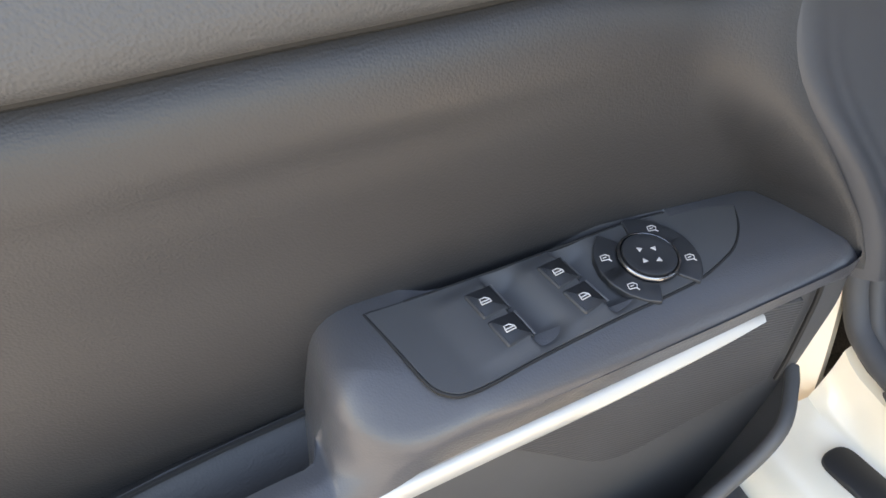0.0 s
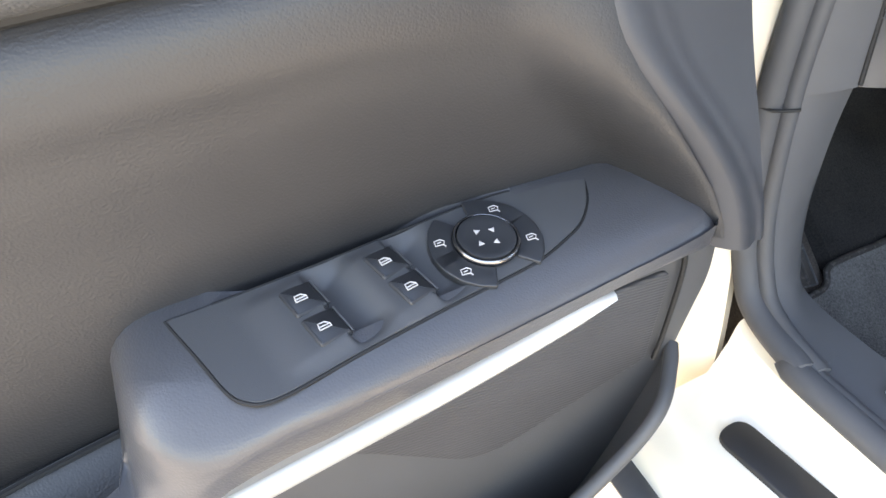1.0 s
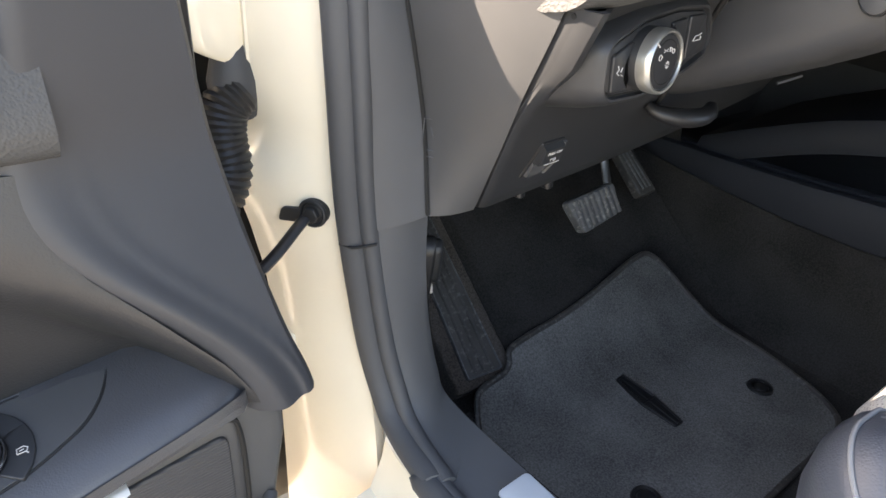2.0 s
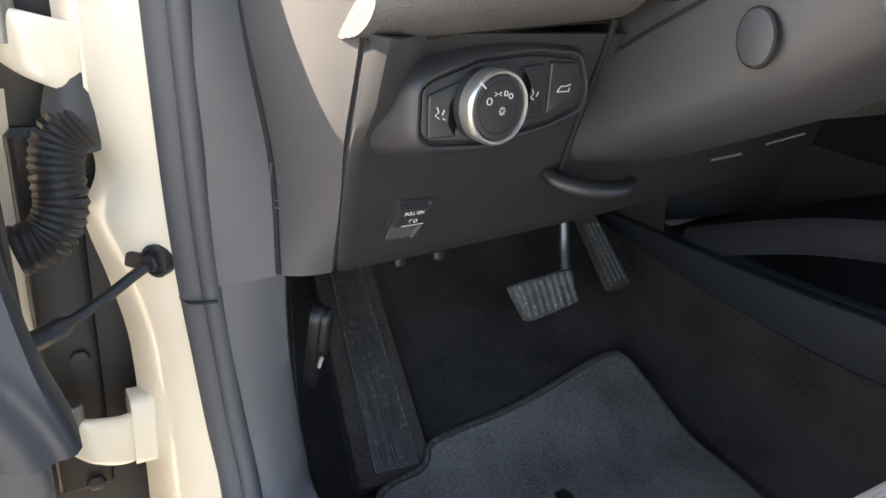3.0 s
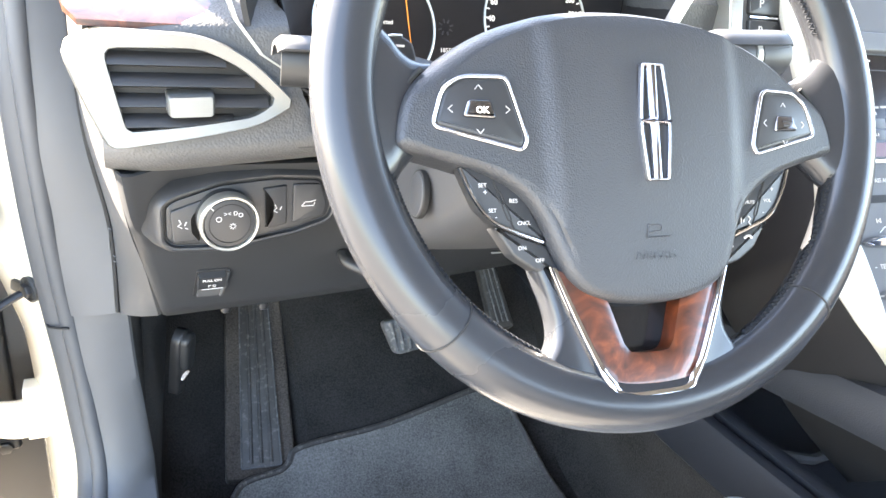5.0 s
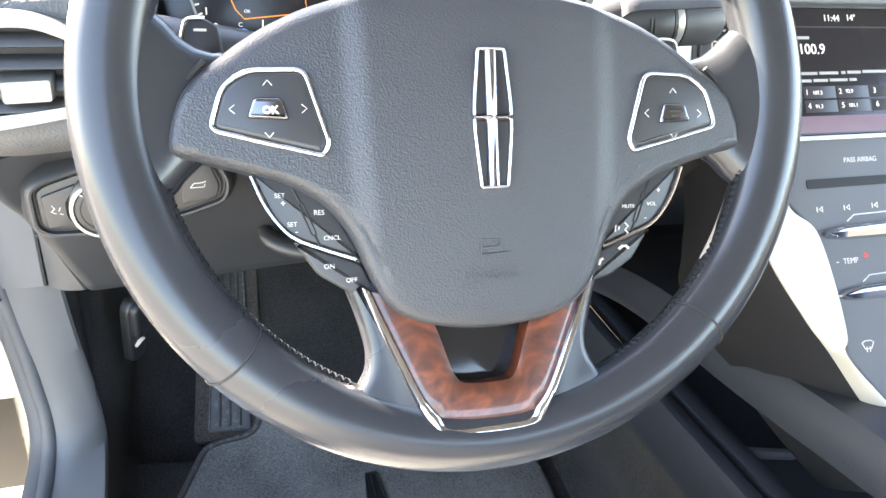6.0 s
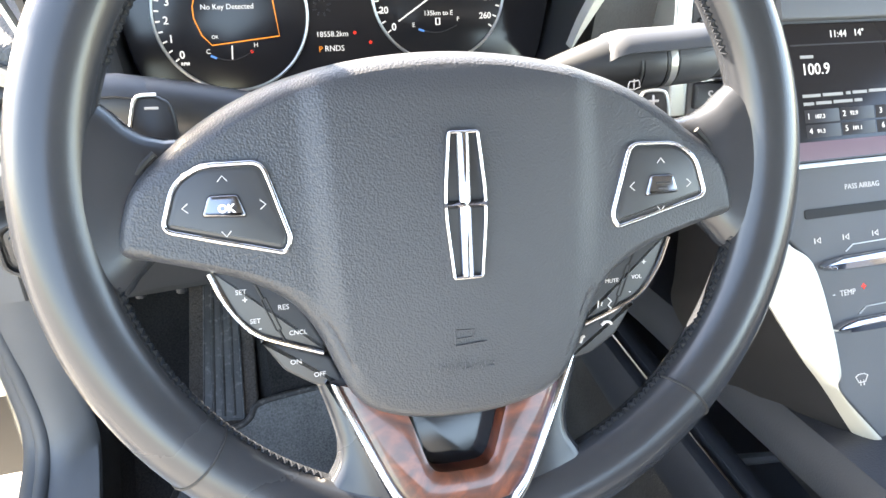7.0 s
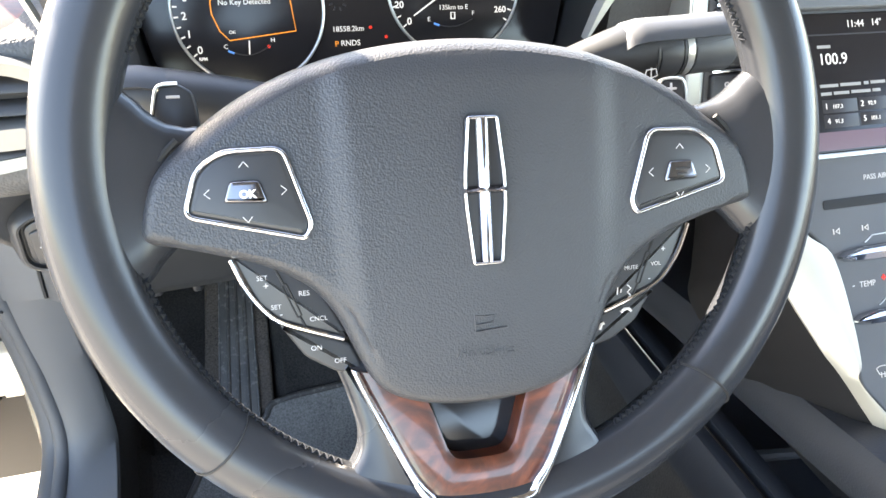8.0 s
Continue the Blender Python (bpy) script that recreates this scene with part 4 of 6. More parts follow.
dead = thing("footrest", (-0.14, 0.42, 0.32), "ribbed dark rubber footrest beside the carpeted wall", "footrest")
MD = frame_of((-0.139, 0.411, 0.324), (1, -0.10, 0), (0.10, 0.80, 0.60))
part("carpet_base", slab(rounded([(-0.046, -0.012), (0.046, -0.012), (0.036, 0.30), (-0.04, 0.30)], 0.008), -0.05, 0.004, 0.004), M_DUSTY_LIT, dead, M=MD)
pad = rounded([(-0.027, 0.0), (0.027, 0.0), (0.019, 0.27), (-0.021, 0.27)], 0.004)
part("rubber_pad", slab(pad, 0.0, 0.0085, 0.002), M_REST, dead, M=MD)
part("pad_border", ring_slab(pad, 0.0022, 0.0, 0.0105, 0.0008), M_PEDAL, dead, M=MD)
for k in (-0.013, 0.0, 0.013):
    part("rib", tube([(k, 0.006, 0.0085), (k * 0.75, 0.265, 0.0085)], 0.0026, 8), M_REST, dead, M=MD)

# floor mat with bound edge, woven mark and two anchors
mat_thing = thing("floor_mat", (0.05, 0.25, 0.25), "charcoal carpet floor mat with bound edge on the footwell floor", "floor mat")
outline = [(-0.094, 0.412), (-0.06, 0.416), (0.02, 0.420), (0.11, 0.428), (0.190, 0.437), (0.216, 0.430), (0.235, 0.405), (0.268, 0.355), (0.292, 0.285), (0.300, 0.225), (0.294, 0.170), (0.262, 0.135),
           (0.16, 0.130), (0.02, 0.126), (-0.12, 0.120), (-0.215, 0.120), (-0.236, 0.150), (-0.222, 0.24), (-0.198, 0.32), (-0.172, 0.378), (-0.155, 0.392), (-0.115, 0.396), (-0.102, 0.402)]
outline = [(x - 0.214 * (0.42 - y), y - 0.119 * (0.42 - y)) if y < 0.42 else (x, y) for x, y in outline]
edge = [Vector(p[:2]) for p in spline([(x, y, 0) for x, y in outline], 5, True)]
cx, cy = 0.04, 0.27


def mat_z(x, y):
    return floor_z(y) + 0.008 + 0.0015 * math.sin(x * 31) * math.sin(y * 27) + 0.016 * ease((x + 0.05) / 0.25) * ease((y - 0.30) / 0.12)


rings = []
for s in (0.001, 0.1, 0.2, 0.3, 0.4, 0.5, 0.6, 0.68, 0.76, 0.82, 0.88, 0.92, 0.96, 1.0):
    rings.append([(cx + (p.x - cx) * s, cy + (p.y - cy) * s, mat_z(cx + (p.x - cx) * s, cy + (p.y - cy) * s)) for p in edge])
rings.append([(p.x, p.y, mat_z(p.x, p.y) - 0.007) for p in edge])
part("carpet_layer", loft(rings, caps=False), M_MAT, mat_thing)
part("binding", tube([(p.x, p.y, mat_z(p.x, p.y)) for p in edge], 0.0042, 8, closed=True), M_REST, mat_thing, "grey bound edge")
mm = Matrix.Translation((0.034, 0.275, mat_z(0.034, 0.275) + 0.0012)) @ Matrix.Rotation(0.085, 4, "X")
mark = rounded([(-0.014, 0.0), (-0.008, -0.05), (0.008, -0.05), (0.014, 0.0), (0.008, 0.05), (-0.008, 0.05)], 0.003)
part("woven_mark", moved(join(slab(mark, -0.006, 0.0012, 0.0006), ring_slab(mark, 0.003, 0, 0.0028, 0.001), slab([(-0.013, -0.0015), (0.013, -0.0015), (0.013, 0.0015), (-0.013, 0.0015)], 0, 0.0028, 0.0005), slab([(-0.0015, -0.047), (0.0015, -0.047), (0.0015, 0.047), (-0.0015, 0.047)], 0, 0.0028, 0.0005)), mm), M_BLACK, mat_thing, "black moulded mark")
for x, y in ((-0.096, 0.176), (0.188, 0.205)):
    part("anchor", join(*[moved(g, Matrix.Translation((x, y, mat_z(x, y)))) for g in (torus(0.014, 0.0035, 24, 8), disc(0.010, -0.002, 0.003, 0.001, 20))]), M_BLACK, mat_thing, "black plastic mat anchor")

# pedals
brake = thing("brake_pedal", (0.075, 0.45, 0.49), "worn grey rubber brake pedal on a steel arm", "pedal")
MP = frame_of((0.0755, 0.448, 0.494), (1, 0.03, 0.09), (-0.09, 0.50, 0.86))
padp = rounded([(-0.036, -0.028), (0.040, -0.024), (0.047, 0.020), (-0.049, 0.022)], 0.010, 5)
part("pedal_pad", slab(padp, -0.010, 0.004, 0.004), M_PEDAL, brake, M=MP)
for k in range(8):
    x = -0.036 + 0.0103 * k
    part("pad_rib", tube([(x + 0.0015, -0.022, 0.0045), (x, 0.018, 0.0045)], 0.0030, 8), M_PEDAL, brake, M=MP)
part("pedal_arm", tube(spline([(0.118, 0.466, 0.510), (0.124, 0.482, 0.535), (0.128, 0.50, 0.575), (0.126, 0.56, 0.68), (0.12, 0.66, 0.80)], 5), 0.0042, 8, squash=1.6), M_STEEL, brake, "bare steel pedal arm")
gas = thing("accelerator_pedal", (0.22, 0.50, 0.47), "dark ribbed accelerator pedal rising from the carpet", "pedal")
MG = frame_of((0.226, 0.498, 0.488), (1, 0.0, 0.05), (0.10, 0.75, 0.66))
part("pedal_pad", slab(rounded([(-0.018, -0.036), (0.018, -0.038), (0.010, 0.085), (-0.016, 0.085)], 0.006), -0.012, 0.004, 0.003), M_REST, gas, M=MG)
for k in (-0.009, -0.001, 0.007):
    part("pad_rib", tube([(k + 0.002, -0.028, 0.0042), (k, 0.06, 0.0042)], 0.0018, 6), M_PEDAL, gas, M=MG)
part("pedal_stem", tube([(0.228, 0.545, 0.515), (0.23, 0.62, 0.56), (0.23, 0.70, 0.62)], 0.008, 8), M_BLACK, gas)

# bonnet release lever on the side wall
lever = thing("bonnet_release", (-0.24, 0.42, 0.52), "black bonnet release lever on the carpeted wall", "lever")
MH = frame_of((-0.236, 0.418, 0.512), (0.55, 0.83, 0), (0.1, 0, 1))
part("lever_body", slab(rounded([(-0.013, -0.048), (0.013, -0.048), (0.014, 0.036), (0.0, 0.047), (-0.014, 0.036)], 0.012), -0.006, 0.006, 0.004), M_BLACK, lever, M=MH)
part("lever_grip", slab(rounded([(-0.011, -0.010), (0.011, -0.010), (0.012, 0.036), (0.0, 0.043), (-0.012, 0.036)], 0.010), 0.004, 0.014, 0.005), M_STALK, lever, M=MH)
part("bonnet_symbol", strokes([[(-0.007, -0.022), (-0.003, -0.018), (0.003, -0.018), (0.008, -0.020), (-0.007, -0.022)]], 0.0034, 0.0075, MH), M_WHITE_GLOW, lever)


# ---- dashboard ----
dash = thing("dashboard", (0.3, 0.4, 0.65), "charcoal dashboard with grained skin, vent and switch panel", "dashboard")


def knee_y(z):
    return 0.216 + (0.834 - z) * 0.531


# lower knee panel with its bent left flank
rows = []
for k in range(15):
    t = k / 14
    z = 0.838 - 0.200 * t
    xl = -0.289 + 0.033 * t ** 1.3
    # Raised left edge, added to the shape to keep sun off the lamp pod.
    rim = 0.019 * max(0.0, min(1.0, (z - 0.745) / 0.05))
    row = [(xl + 0.012, knee_y(z) + 0.045, z + 0.004), (xl + 0.001, knee_y(z) + 0.010, z + 0.001), (xl - 0.001, knee_y(z) + 0.003 - 0.6 * rim, z), (xl + 0.003, knee_y(z) - rim, z), (xl + 0.010, knee_y(z) - rim, z)]
    for c in range(1, 17):
        s = c / 16
        x = xl + 0.004 + (0.24 - xl) * s
        row.append((x, knee_y(z) + 0.030 * s * s, z + 0.020 * s * t))
    rows.append(row)
rows.append([(x + 0.004, y + 0.010, z - 0.004) for x, y, z in rows[-1]])
rows.append([(x, y + 0.08, z + 0.004) for x, y, z in rows[-1]])
part("knee_panel", sheet(rows, 0.004, (0, 1, 0.2)), M_KNEE, dash, "smooth charcoal knee panel")
part("knee_joint", tube(spline([(-0.1149, 0.2098, 0.8496), (-0.1069, 0.2236, 0.8242), (-0.0963, 0.2474, 0.7801), (-0.0868, 0.2668, 0.7444), (-0.0749, 0.2889, 0.7038)], 5), 0.0026, 8), M_GAP, dash)
for x in (-0.196, -0.158):
    part("panel_clip", block(x - 0.005, x + 0.005, 0.328, 0.342, 0.628, 0.638, 0.002), M_BLACK, dash)
# end cover between knee panel and pillar trim
part("end_cover", sheet(ruled(
    [(-0.322, 0.404, 0.96), (-0.320, 0.390, 0.90), (-0.315, 0.368, 0.82), (-0.2985, 0.358, 0.73), (-0.2965, 0.355, 0.69), (-0.2965, 0.346, 0.630)],
    [(-0.300, 0.24, 0.965), (-0.306, 0.205, 0.90), (-0.293, 0.218, 0.845), (-0.283, 0.258, 0.765), (-0.272, 0.287, 0.71), (-0.261, 0.325, 0.636)], 6, 10, 0.004), 0.004, (0.7, 0.5, 0)), M_PLASTIC, dash, "curved end cover of the dashboard")


# upper dash skin in three stretches; the middle one leaves room for the dials
def dash_run(x0, x1, section, n=10):
    return loft([[(x0 + (x1 - x0) * i / n, y, z) for y, z in section] for i in range(n + 1)])


lip = [(0.240, 0.832), (0.216, 0.833), (0.198, 0.838), (0.184, 0.848), (0.179, 0.858), (0.181, 0.868), (0.190, 0.90), (0.194, 0.932), (0.202, 0.942), (0.24, 0.955), (0.30, 0.985), (0.55, 1.0), (0.88, 0.92), (0.88, 0.85), (0.40, 0.84)]
mid = [(0.330, 0.845), (0.270, 0.850), (0.262, 0.872), (0.285, 0.90), (0.30, 0.95), (0.30, 1.035), (0.34, 1.03), (0.55, 1.0), (0.88, 0.92), (0.88, 0.85), (0.40, 0.84)]
right = [(0.30, 0.74), (0.245, 0.755), (0.222, 0.80), (0.216, 0.86), (0.205, 0.93), (0.208, 0.985), (0.24, 1.01), (0.55, 1.0), (0.88, 0.92), (0.88, 0.75), (0.40, 0.72)]
lipring = spline([(0, y, z) for y, z in lip], 3, True)
left_geo = loft([[(x, p.y + 0.016 * (max(0.0, -0.246 - x) / 0.05) ** 2.2, min(p.z + (x + 0.29) * 0.085, lerp_table(x, [(-0.185, 1.1), (-0.172, 0.955), (-0.160, 0.900), (-0.150, 0.876)]))) for p in lipring] for x in [-0.296, -0.292, -0.287, -0.28, -0.272, -0.262, -0.25, -0.235, -0.22, -0.19, -0.18, -0.172, -0.165, -0.16, -0.155, -0.15, -0.135, -0.125, -0.118]])
part("dash_skin", join(left_geo, dash_run(-0.149, 0.165, mid), dash_run(0.165, 1.06, right)), M_GRAIN, dash, "grained charcoal dashboard skin")
part("skin_joint", tube([(-0.290, 0.2155, 0.8325), (-0.22, 0.217, 0.839), (-0.15, 0.222, 0.8445), (-0.09, 0.228, 0.846)], 0.0022, 6), M_GAP, dash)
part("wood_inlay", sheet([[(-0.320 + 0.004 * k, 0.262, 0.966), (-0.318 + 0.004 * k, 0.236, 0.9590), (-0.314 + 0.004 * k, 0.212, 0.9510), (-0.306 + 0.004 * k, 0.200, 0.9450)] for k in (0, 6, 12, 18, 24)], 0.004, (0, 0, -1)), M_WOOD, dash, "glossy brown burl wood inlay")

# side air vent: silver frame, slats and tab
MV = frame_of((-0.24, 0.1790, 0.900), (1, 0.02, 0), (0, 0.15, 1))
vout = [(-0.052, -0.0335), (0.003, -0.0262), (0.047, -0.0175), (0.0725, -0.0020), (0.0400, 0.0290), (0.0110, 0.0425), (-0.054, 0.0440), (-0.078, 0.034), (-0.066, -0.002)]
vo = rounded(vout, [0.006, 0.02, 0.02, 0.006, 0.02, 0.02, 0.01, 0.01, 0.03], 5)
vin_pts = [(-0.040, -0.0215), (0.003, -0.0175), (0.0437, -0.0110), (0.0575, 0.0005), (0.0327, 0.0225), (0.0067, 0.0335), (-0.0517, 0.0320), (-0.0460, 0.0044)]
vi = rounded(vin_pts, [0.005, 0.02, 0.01, 0.005, 0.02, 0.01, 0.008, 0.03], 5)
vent = part("air_vent", slab(inset(vi, -0.002), -0.030, -0.0060, 0.001), M_GAP, dash, "side air vent with black slats and a silver frame", M=MV)


def between(outer, inner, z0, z1, n=80):
    """A band between two outlines, resampled by angle round the outline's middle."""
    c = sum(outer, Vector((0, 0))) / len(outer)

    def at(poly, a):
        d = Vector((math.cos(a), math.sin(a)))
        best = 0
        for i in range(len(poly)):
            p, q = poly[i - 1] - c, poly[i] - c
            e = q - p
            den = d.x * e.y - d.y * e.x
            if abs(den) < 1e-12:
                continue
            t = (p.x * e.y - p.y * e.x) / den
            s = (p.x * d.y - p.y * d.x) / den
            if t > 0 and -1e-6 <= s <= 1 + 1e-6:
                best = max(best, t)
        return c + d * best

    ring = lambda poly, z: [(p.x, p.y, z) for p in [at(poly, 2 * math.pi * k / n) for k in range(n)]]
    o2 = [p.lerp(c, 0.02) for p in outer]
    i2 = [p.lerp(c, -0.02) for p in inner]
    return loft([ring(outer, z0), ring(outer, z1 - 0.002), ring(o2, z1), ring(i2, z1 - 0.001), ring(inner, z1 - 0.004), ring(inner, z0)], loop=True)


part("vent_frame", between(vo, vi, -0.026, 0.004), M_VENT, vent, "satin silver vent frame", M=MV)
for k in range(4):
    v = -0.015 + 0.0135 * k
    x0 = lerp_table(v, [(-0.02, -0.043), (0.0, -0.050), (0.045, -0.058)])
    x1 = lerp_table(v, [(-0.02, 0.012), (-0.011, 0.042), (0.001, 0.055), (0.0225, 0.031), (0.032, 0.008)])
    part("vent_slat", loft([[(x, v + 0.0046 * b, -0.0015 + a * 0.0035) for a, b in ((1, -0.75), (0.9, -0.35), (0.1, 0.5), (-1, 1.0), (-1.4, 0.9), (-1.4, -0.8), (0.4, -0.95))] for x in (x0, 0.5 * (x0 + x1), x1)]), M_BLACK, vent, M=MV)
part("vent_tab", loft([[(x, y, z) for x, y in rounded([(-0.0155 + w, -0.010 + q), (0.0155 - w, -0.009 + q), (0.0155 - w, 0.004 + q), (-0.0155 + w, 0.003 + q)], 0.002, 3)] for z, w, q in ((-0.012, 0, 0.004), (0.002, 0, 0.001), (0.007, 0.0004, 0.0), (0.009, 0.002, -0.001))]), M_VENT, vent, "silver vent tab", M=MV)

# headlamp switch panel on its raised pod
MBZ = frame_of((-0.192, 0.2115, 0.798), (1, 0.08, 0), (0, 0.05, 1))
bz = rounded([(-0.067, 0.0095), (-0.060, 0.0150), (-0.024, 0.0260), (0.018, 0.0290), (0.058, 0.0255), (0.067, 0.004), (0.064, -0.009), (0.036, -0.0175), (-0.022, -0.0265), (-0.060, -0.024), (-0.067, -0.018)], 0.006, 4)
podrings = []
for z, grow in ((-0.060, 0.020), (-0.022, 0.012), (-0.006, 0.007), (-0.0005, 0.0045), (0.0012, 0.0025), (0.0008, 0.0008), (-0.003, 0.0), (-0.004, -0.004)):
    podrings.append([(p.x, p.y, z) for p in inset(bz, -grow)])
pod = part("lamp_switch_pod", loft(podrings), M_KNEE, dash, "raised pod with the headlamp switch and dimmer buttons", M=MBZ)
part("pod_joint", ring_slab(inset(bz, 0.0005), 0.0016, -0.006, -0.0030, 0.0004), M_GAP, pod, M=MBZ)
part("pod_face", slab(inset(bz, 0.002), -0.008, -0.0012, 0.001), M_BUTTON, pod, M=MBZ)
for pts in ([(-0.062, 0.006), (-0.038, 0.014), (-0.038, 0.008), (-0.046, 0.000), (-0.046, -0.012), (-0.040, -0.020), (-0.061, -0.020)],
            [(0.008, 0.020), (0.028, 0.022), (0.028, -0.012), (0.010, -0.014), (0.016, -0.004), (0.016, 0.008)],
            [(0.033, 0.0225), (0.056, 0.0215), (0.062, 0.003), (0.059, -0.007), (0.033, -0.011)]):
    part("dimmer_button", slab(rounded(pts, 0.002, 3), -0.003, 0.0012, 0.0012), M_BUTTON, pod, M=MBZ)
for lines in ([[(-0.056, -0.001), (-0.0545, -0.004), (-0.057, -0.006), (-0.054, -0.008)], [(-0.052, -0.006), (-0.0505, -0.003)], [(-0.0515, -0.008), (-0.0495, -0.009)]],
              [[(0.018, 0.006), (0.0195, 0.003), (0.017, 0.001), (0.020, -0.001)], [(0.022, 0.001), (0.0235, 0.004)]],
              [[(0.040, 0.0030), (0.043, 0.0065), (0.0475, 0.0065), (0.052, 0.0075)], [(0.0405, 0.003), (0.0505, 0.003), (0.051, 0.0055)]]):
    part("button_symbol", strokes(lines, 0.0008, 0.0014, MBZ), M_WHITE_GLOW, pod)
MKN = frame_of((-0.2115, 0.1935, 0.798), (1, 0.10, 0), (0, 0.06, 1))
knob = part("lamp_knob", disc(0.0228, -0.022, -0.002, 0.002, 48), M_BUTTON, dash, "rotary headlamp switch with a chrome rim", M=MKN)
part("knob_rim", loft([[(r * math.cos(2 * math.pi * q / 56), r * math.sin(2 * math.pi * q / 56), z) for q in range(56)] for r, z in ((0.0230, -0.010), (0.0233, -0.003), (0.0229, 0.0003), (0.0219, 0.0013), (0.0205, 0.0010), (0.0194, -0.002), (0.0194, -0.010))], loop=True), M_SATIN, knob, "bright metal rim", M=MKN)
part("knob_face", disc(0.0196, -0.008, 0.0002, 0.001, 48), M_BUTTON, knob, M=MKN)
part("knob_groove", torus(0.0158, 0.0004, 48, 6), M_GAP, knob, M=MKN @ Matrix.Translation((0, 0, 0.0002)))
sunray = [[(0.0012 * math.cos(a) + 0.002, 0.0012 * math.sin(a) - 0.002), (0.0026 * math.cos(a) + 0.002, 0.0026 * math.sin(a) - 0.002)] for a in [q * math.pi / 4 for q in range(8)]]
marks = [[(-0.0085 + 0.002 * math.cos(a), 0.0045 + 0.002 * math.sin(a)) for a in [q * math.pi / 5 for q in range(11)]],
         [(-0.0045, 0.0095), (-0.0025, 0.0085), (-0.0045, 0.0075)], [(0.0005, 0.0095), (-0.0015, 0.0085), (0.0005, 0.0075)],
         [(0.0030, 0.0100), (0.0050, 0.0098), (0.0056, 0.0085), (0.0046, 0.0072), (0.0030, 0.0072), (0.0030, 0.0100)],
         [(0.0080 + 0.0016 * math.cos(a), 0.0068 + 0.0016 * math.sin(a)) for a in [q * math.pi / 4 for q in range(9)]]]
part("knob_symbols", strokes(sunray + marks, 0.0007, 0.0006, MKN), M_WHITE_GLOW, knob)
part("knob_mark", strokes([[(-0.0125, 0.0125), (-0.0165, 0.0160)]], 0.0010, 0.0012, MKN), M_WHITE_GLOW, knob)

# parking brake pull
MPU = frame_of((-0.2150, knee_y(0.692) + 0.001, 0.690), (1, 0.05, 0), (0, -0.47, 0.88)) @ Matrix.Diagonal((0.84, 0.84, 0.84, 1))
pull = part("brake_release", slab(rounded([(-0.018, -0.030), (0.016, -0.028), (0.019, 0.024), (-0.016, 0.024)], 0.004), -0.006, 0.0008, 0.0006), M_BLACK, dash, "parking brake pull in a hollow", M=MPU)
part("pull_handle", loft([[(x, y, z) for y, z in ((-0.002, 0.000), (-0.001, 0.009), (0.003, 0.011), (0.020, 0.008), (0.022, 0.0))] for x in (-0.015, 0.0, 0.014)]), M_BUTTON, pull, M=MPU)
part("pull_catch", loft([[(x, y, z) for y, z in ((-0.026, 0.0), (-0.024, 0.005), (-0.006, 0.004), (-0.004, 0.0))] for x in (-0.014, 0.012)]), M_PLASTIC, pull, M=MPU)
part("pull_fin", tube([(0.0165, 0.022, 0.003), (0.0145, 0.0, 0.007), (0.012, -0.024, 0.005)], 0.0022, 8), M_PLASTIC, pull, M=MPU)
MPT = MPU @ Matrix.Translation((0, 0.012, 0.0100)) @ Matrix.Rotation(math.radians(-10), 4, "X")
lettering("pull_lettering", "PULL ON", 0.0050, MPT, -0.001, 0.004, 0, M_WHITE_GLOW, pull, bold=0.0001)
part("pull_symbol", strokes([[(-0.012, -0.009), (0.011, -0.009)], [(-0.004, -0.006), (-0.005, -0.003), (-0.002, -0.0025)], [(0.0, -0.006), (0.003, -0.006), (0.003, -0.003), (0.0, -0.003), (0.0, -0.006)]], 0.0008, 0.0006, MPT), M_WHITE_GLOW, pull)

# instrument cluster behind the wheel
MCL = frame_of((0.0, 0.262, 0.950), (1, 0, 0), (0, 0.36, 0.93))
cluster = part("dial_unit", slab(rounded([(-0.150, -0.070), (0.140, -0.070), (0.165, 0.055), (-0.175, 0.055)], 0.03), -0.02, 0.0, 0.002), M_SCREEN, dash, "dark instrument cluster with two lit dials", M=MCL)
for cx, cy, R in ((-0.088, -0.012, 0.0520), (0.0625, 0.001, 0.0512)):
    part("dial_ring", moved(torus(R, 0.0011, 72, 8), MCL @ Matrix.Translation((cx, cy, 0.0012))), M_SATIN, cluster)
ticks = []
for cx, cy, R, a0, a1, n in ((-0.088, -0.012, 0.0520, 217, 120, 13), (0.0625, 0.001, 0.0512, 216, -33, 28)):
    for k in range(n):
        a = math.radians(a0 + (a1 - a0) * k / (n - 1))
        ticks.append([(cx + (R - 0.0015) * math.cos(a), cy + (R - 0.0015) * math.sin(a)), (cx + (R - 0.0045) * math.cos(a), cy + (R - 0.0045) * math.sin(a))])
for tick in ticks:
    part("dial_tick", strokes([tick], 0.0011, 0.0006, MCL), M_LCD_WHITE, cluster)
for txt, x, y, s in (("0", -0.1237, -0.0384, 0.0072), ("1", -0.1296, -0.0276, 0.0072), ("2", -0.1315, -0.0155, 0.0072), ("3", -0.1295, -0.0035, 0.0072), ("RPM", -0.1223, -0.0444, 0.0030), ("0", 0.0271, -0.0245, 0.0072), ("20", 0.0199, -0.0126, 0.0068), ("40", 0.0183, 0.0010, 0.0068), ("60", 0.0210, 0.0150, 0.0068), ("200", 0.0985, 0.0215, 0.0064), ("220", 0.1020, 0.0095, 0.0064), ("240", 0.1025, -0.0048, 0.0064), ("260", 0.0990, -0.0182, 0.0064)):
    lettering("dial_number", txt, s, MCL, x, y, 0.0004, M_LCD_WHITE, cluster, bold=0.0001)
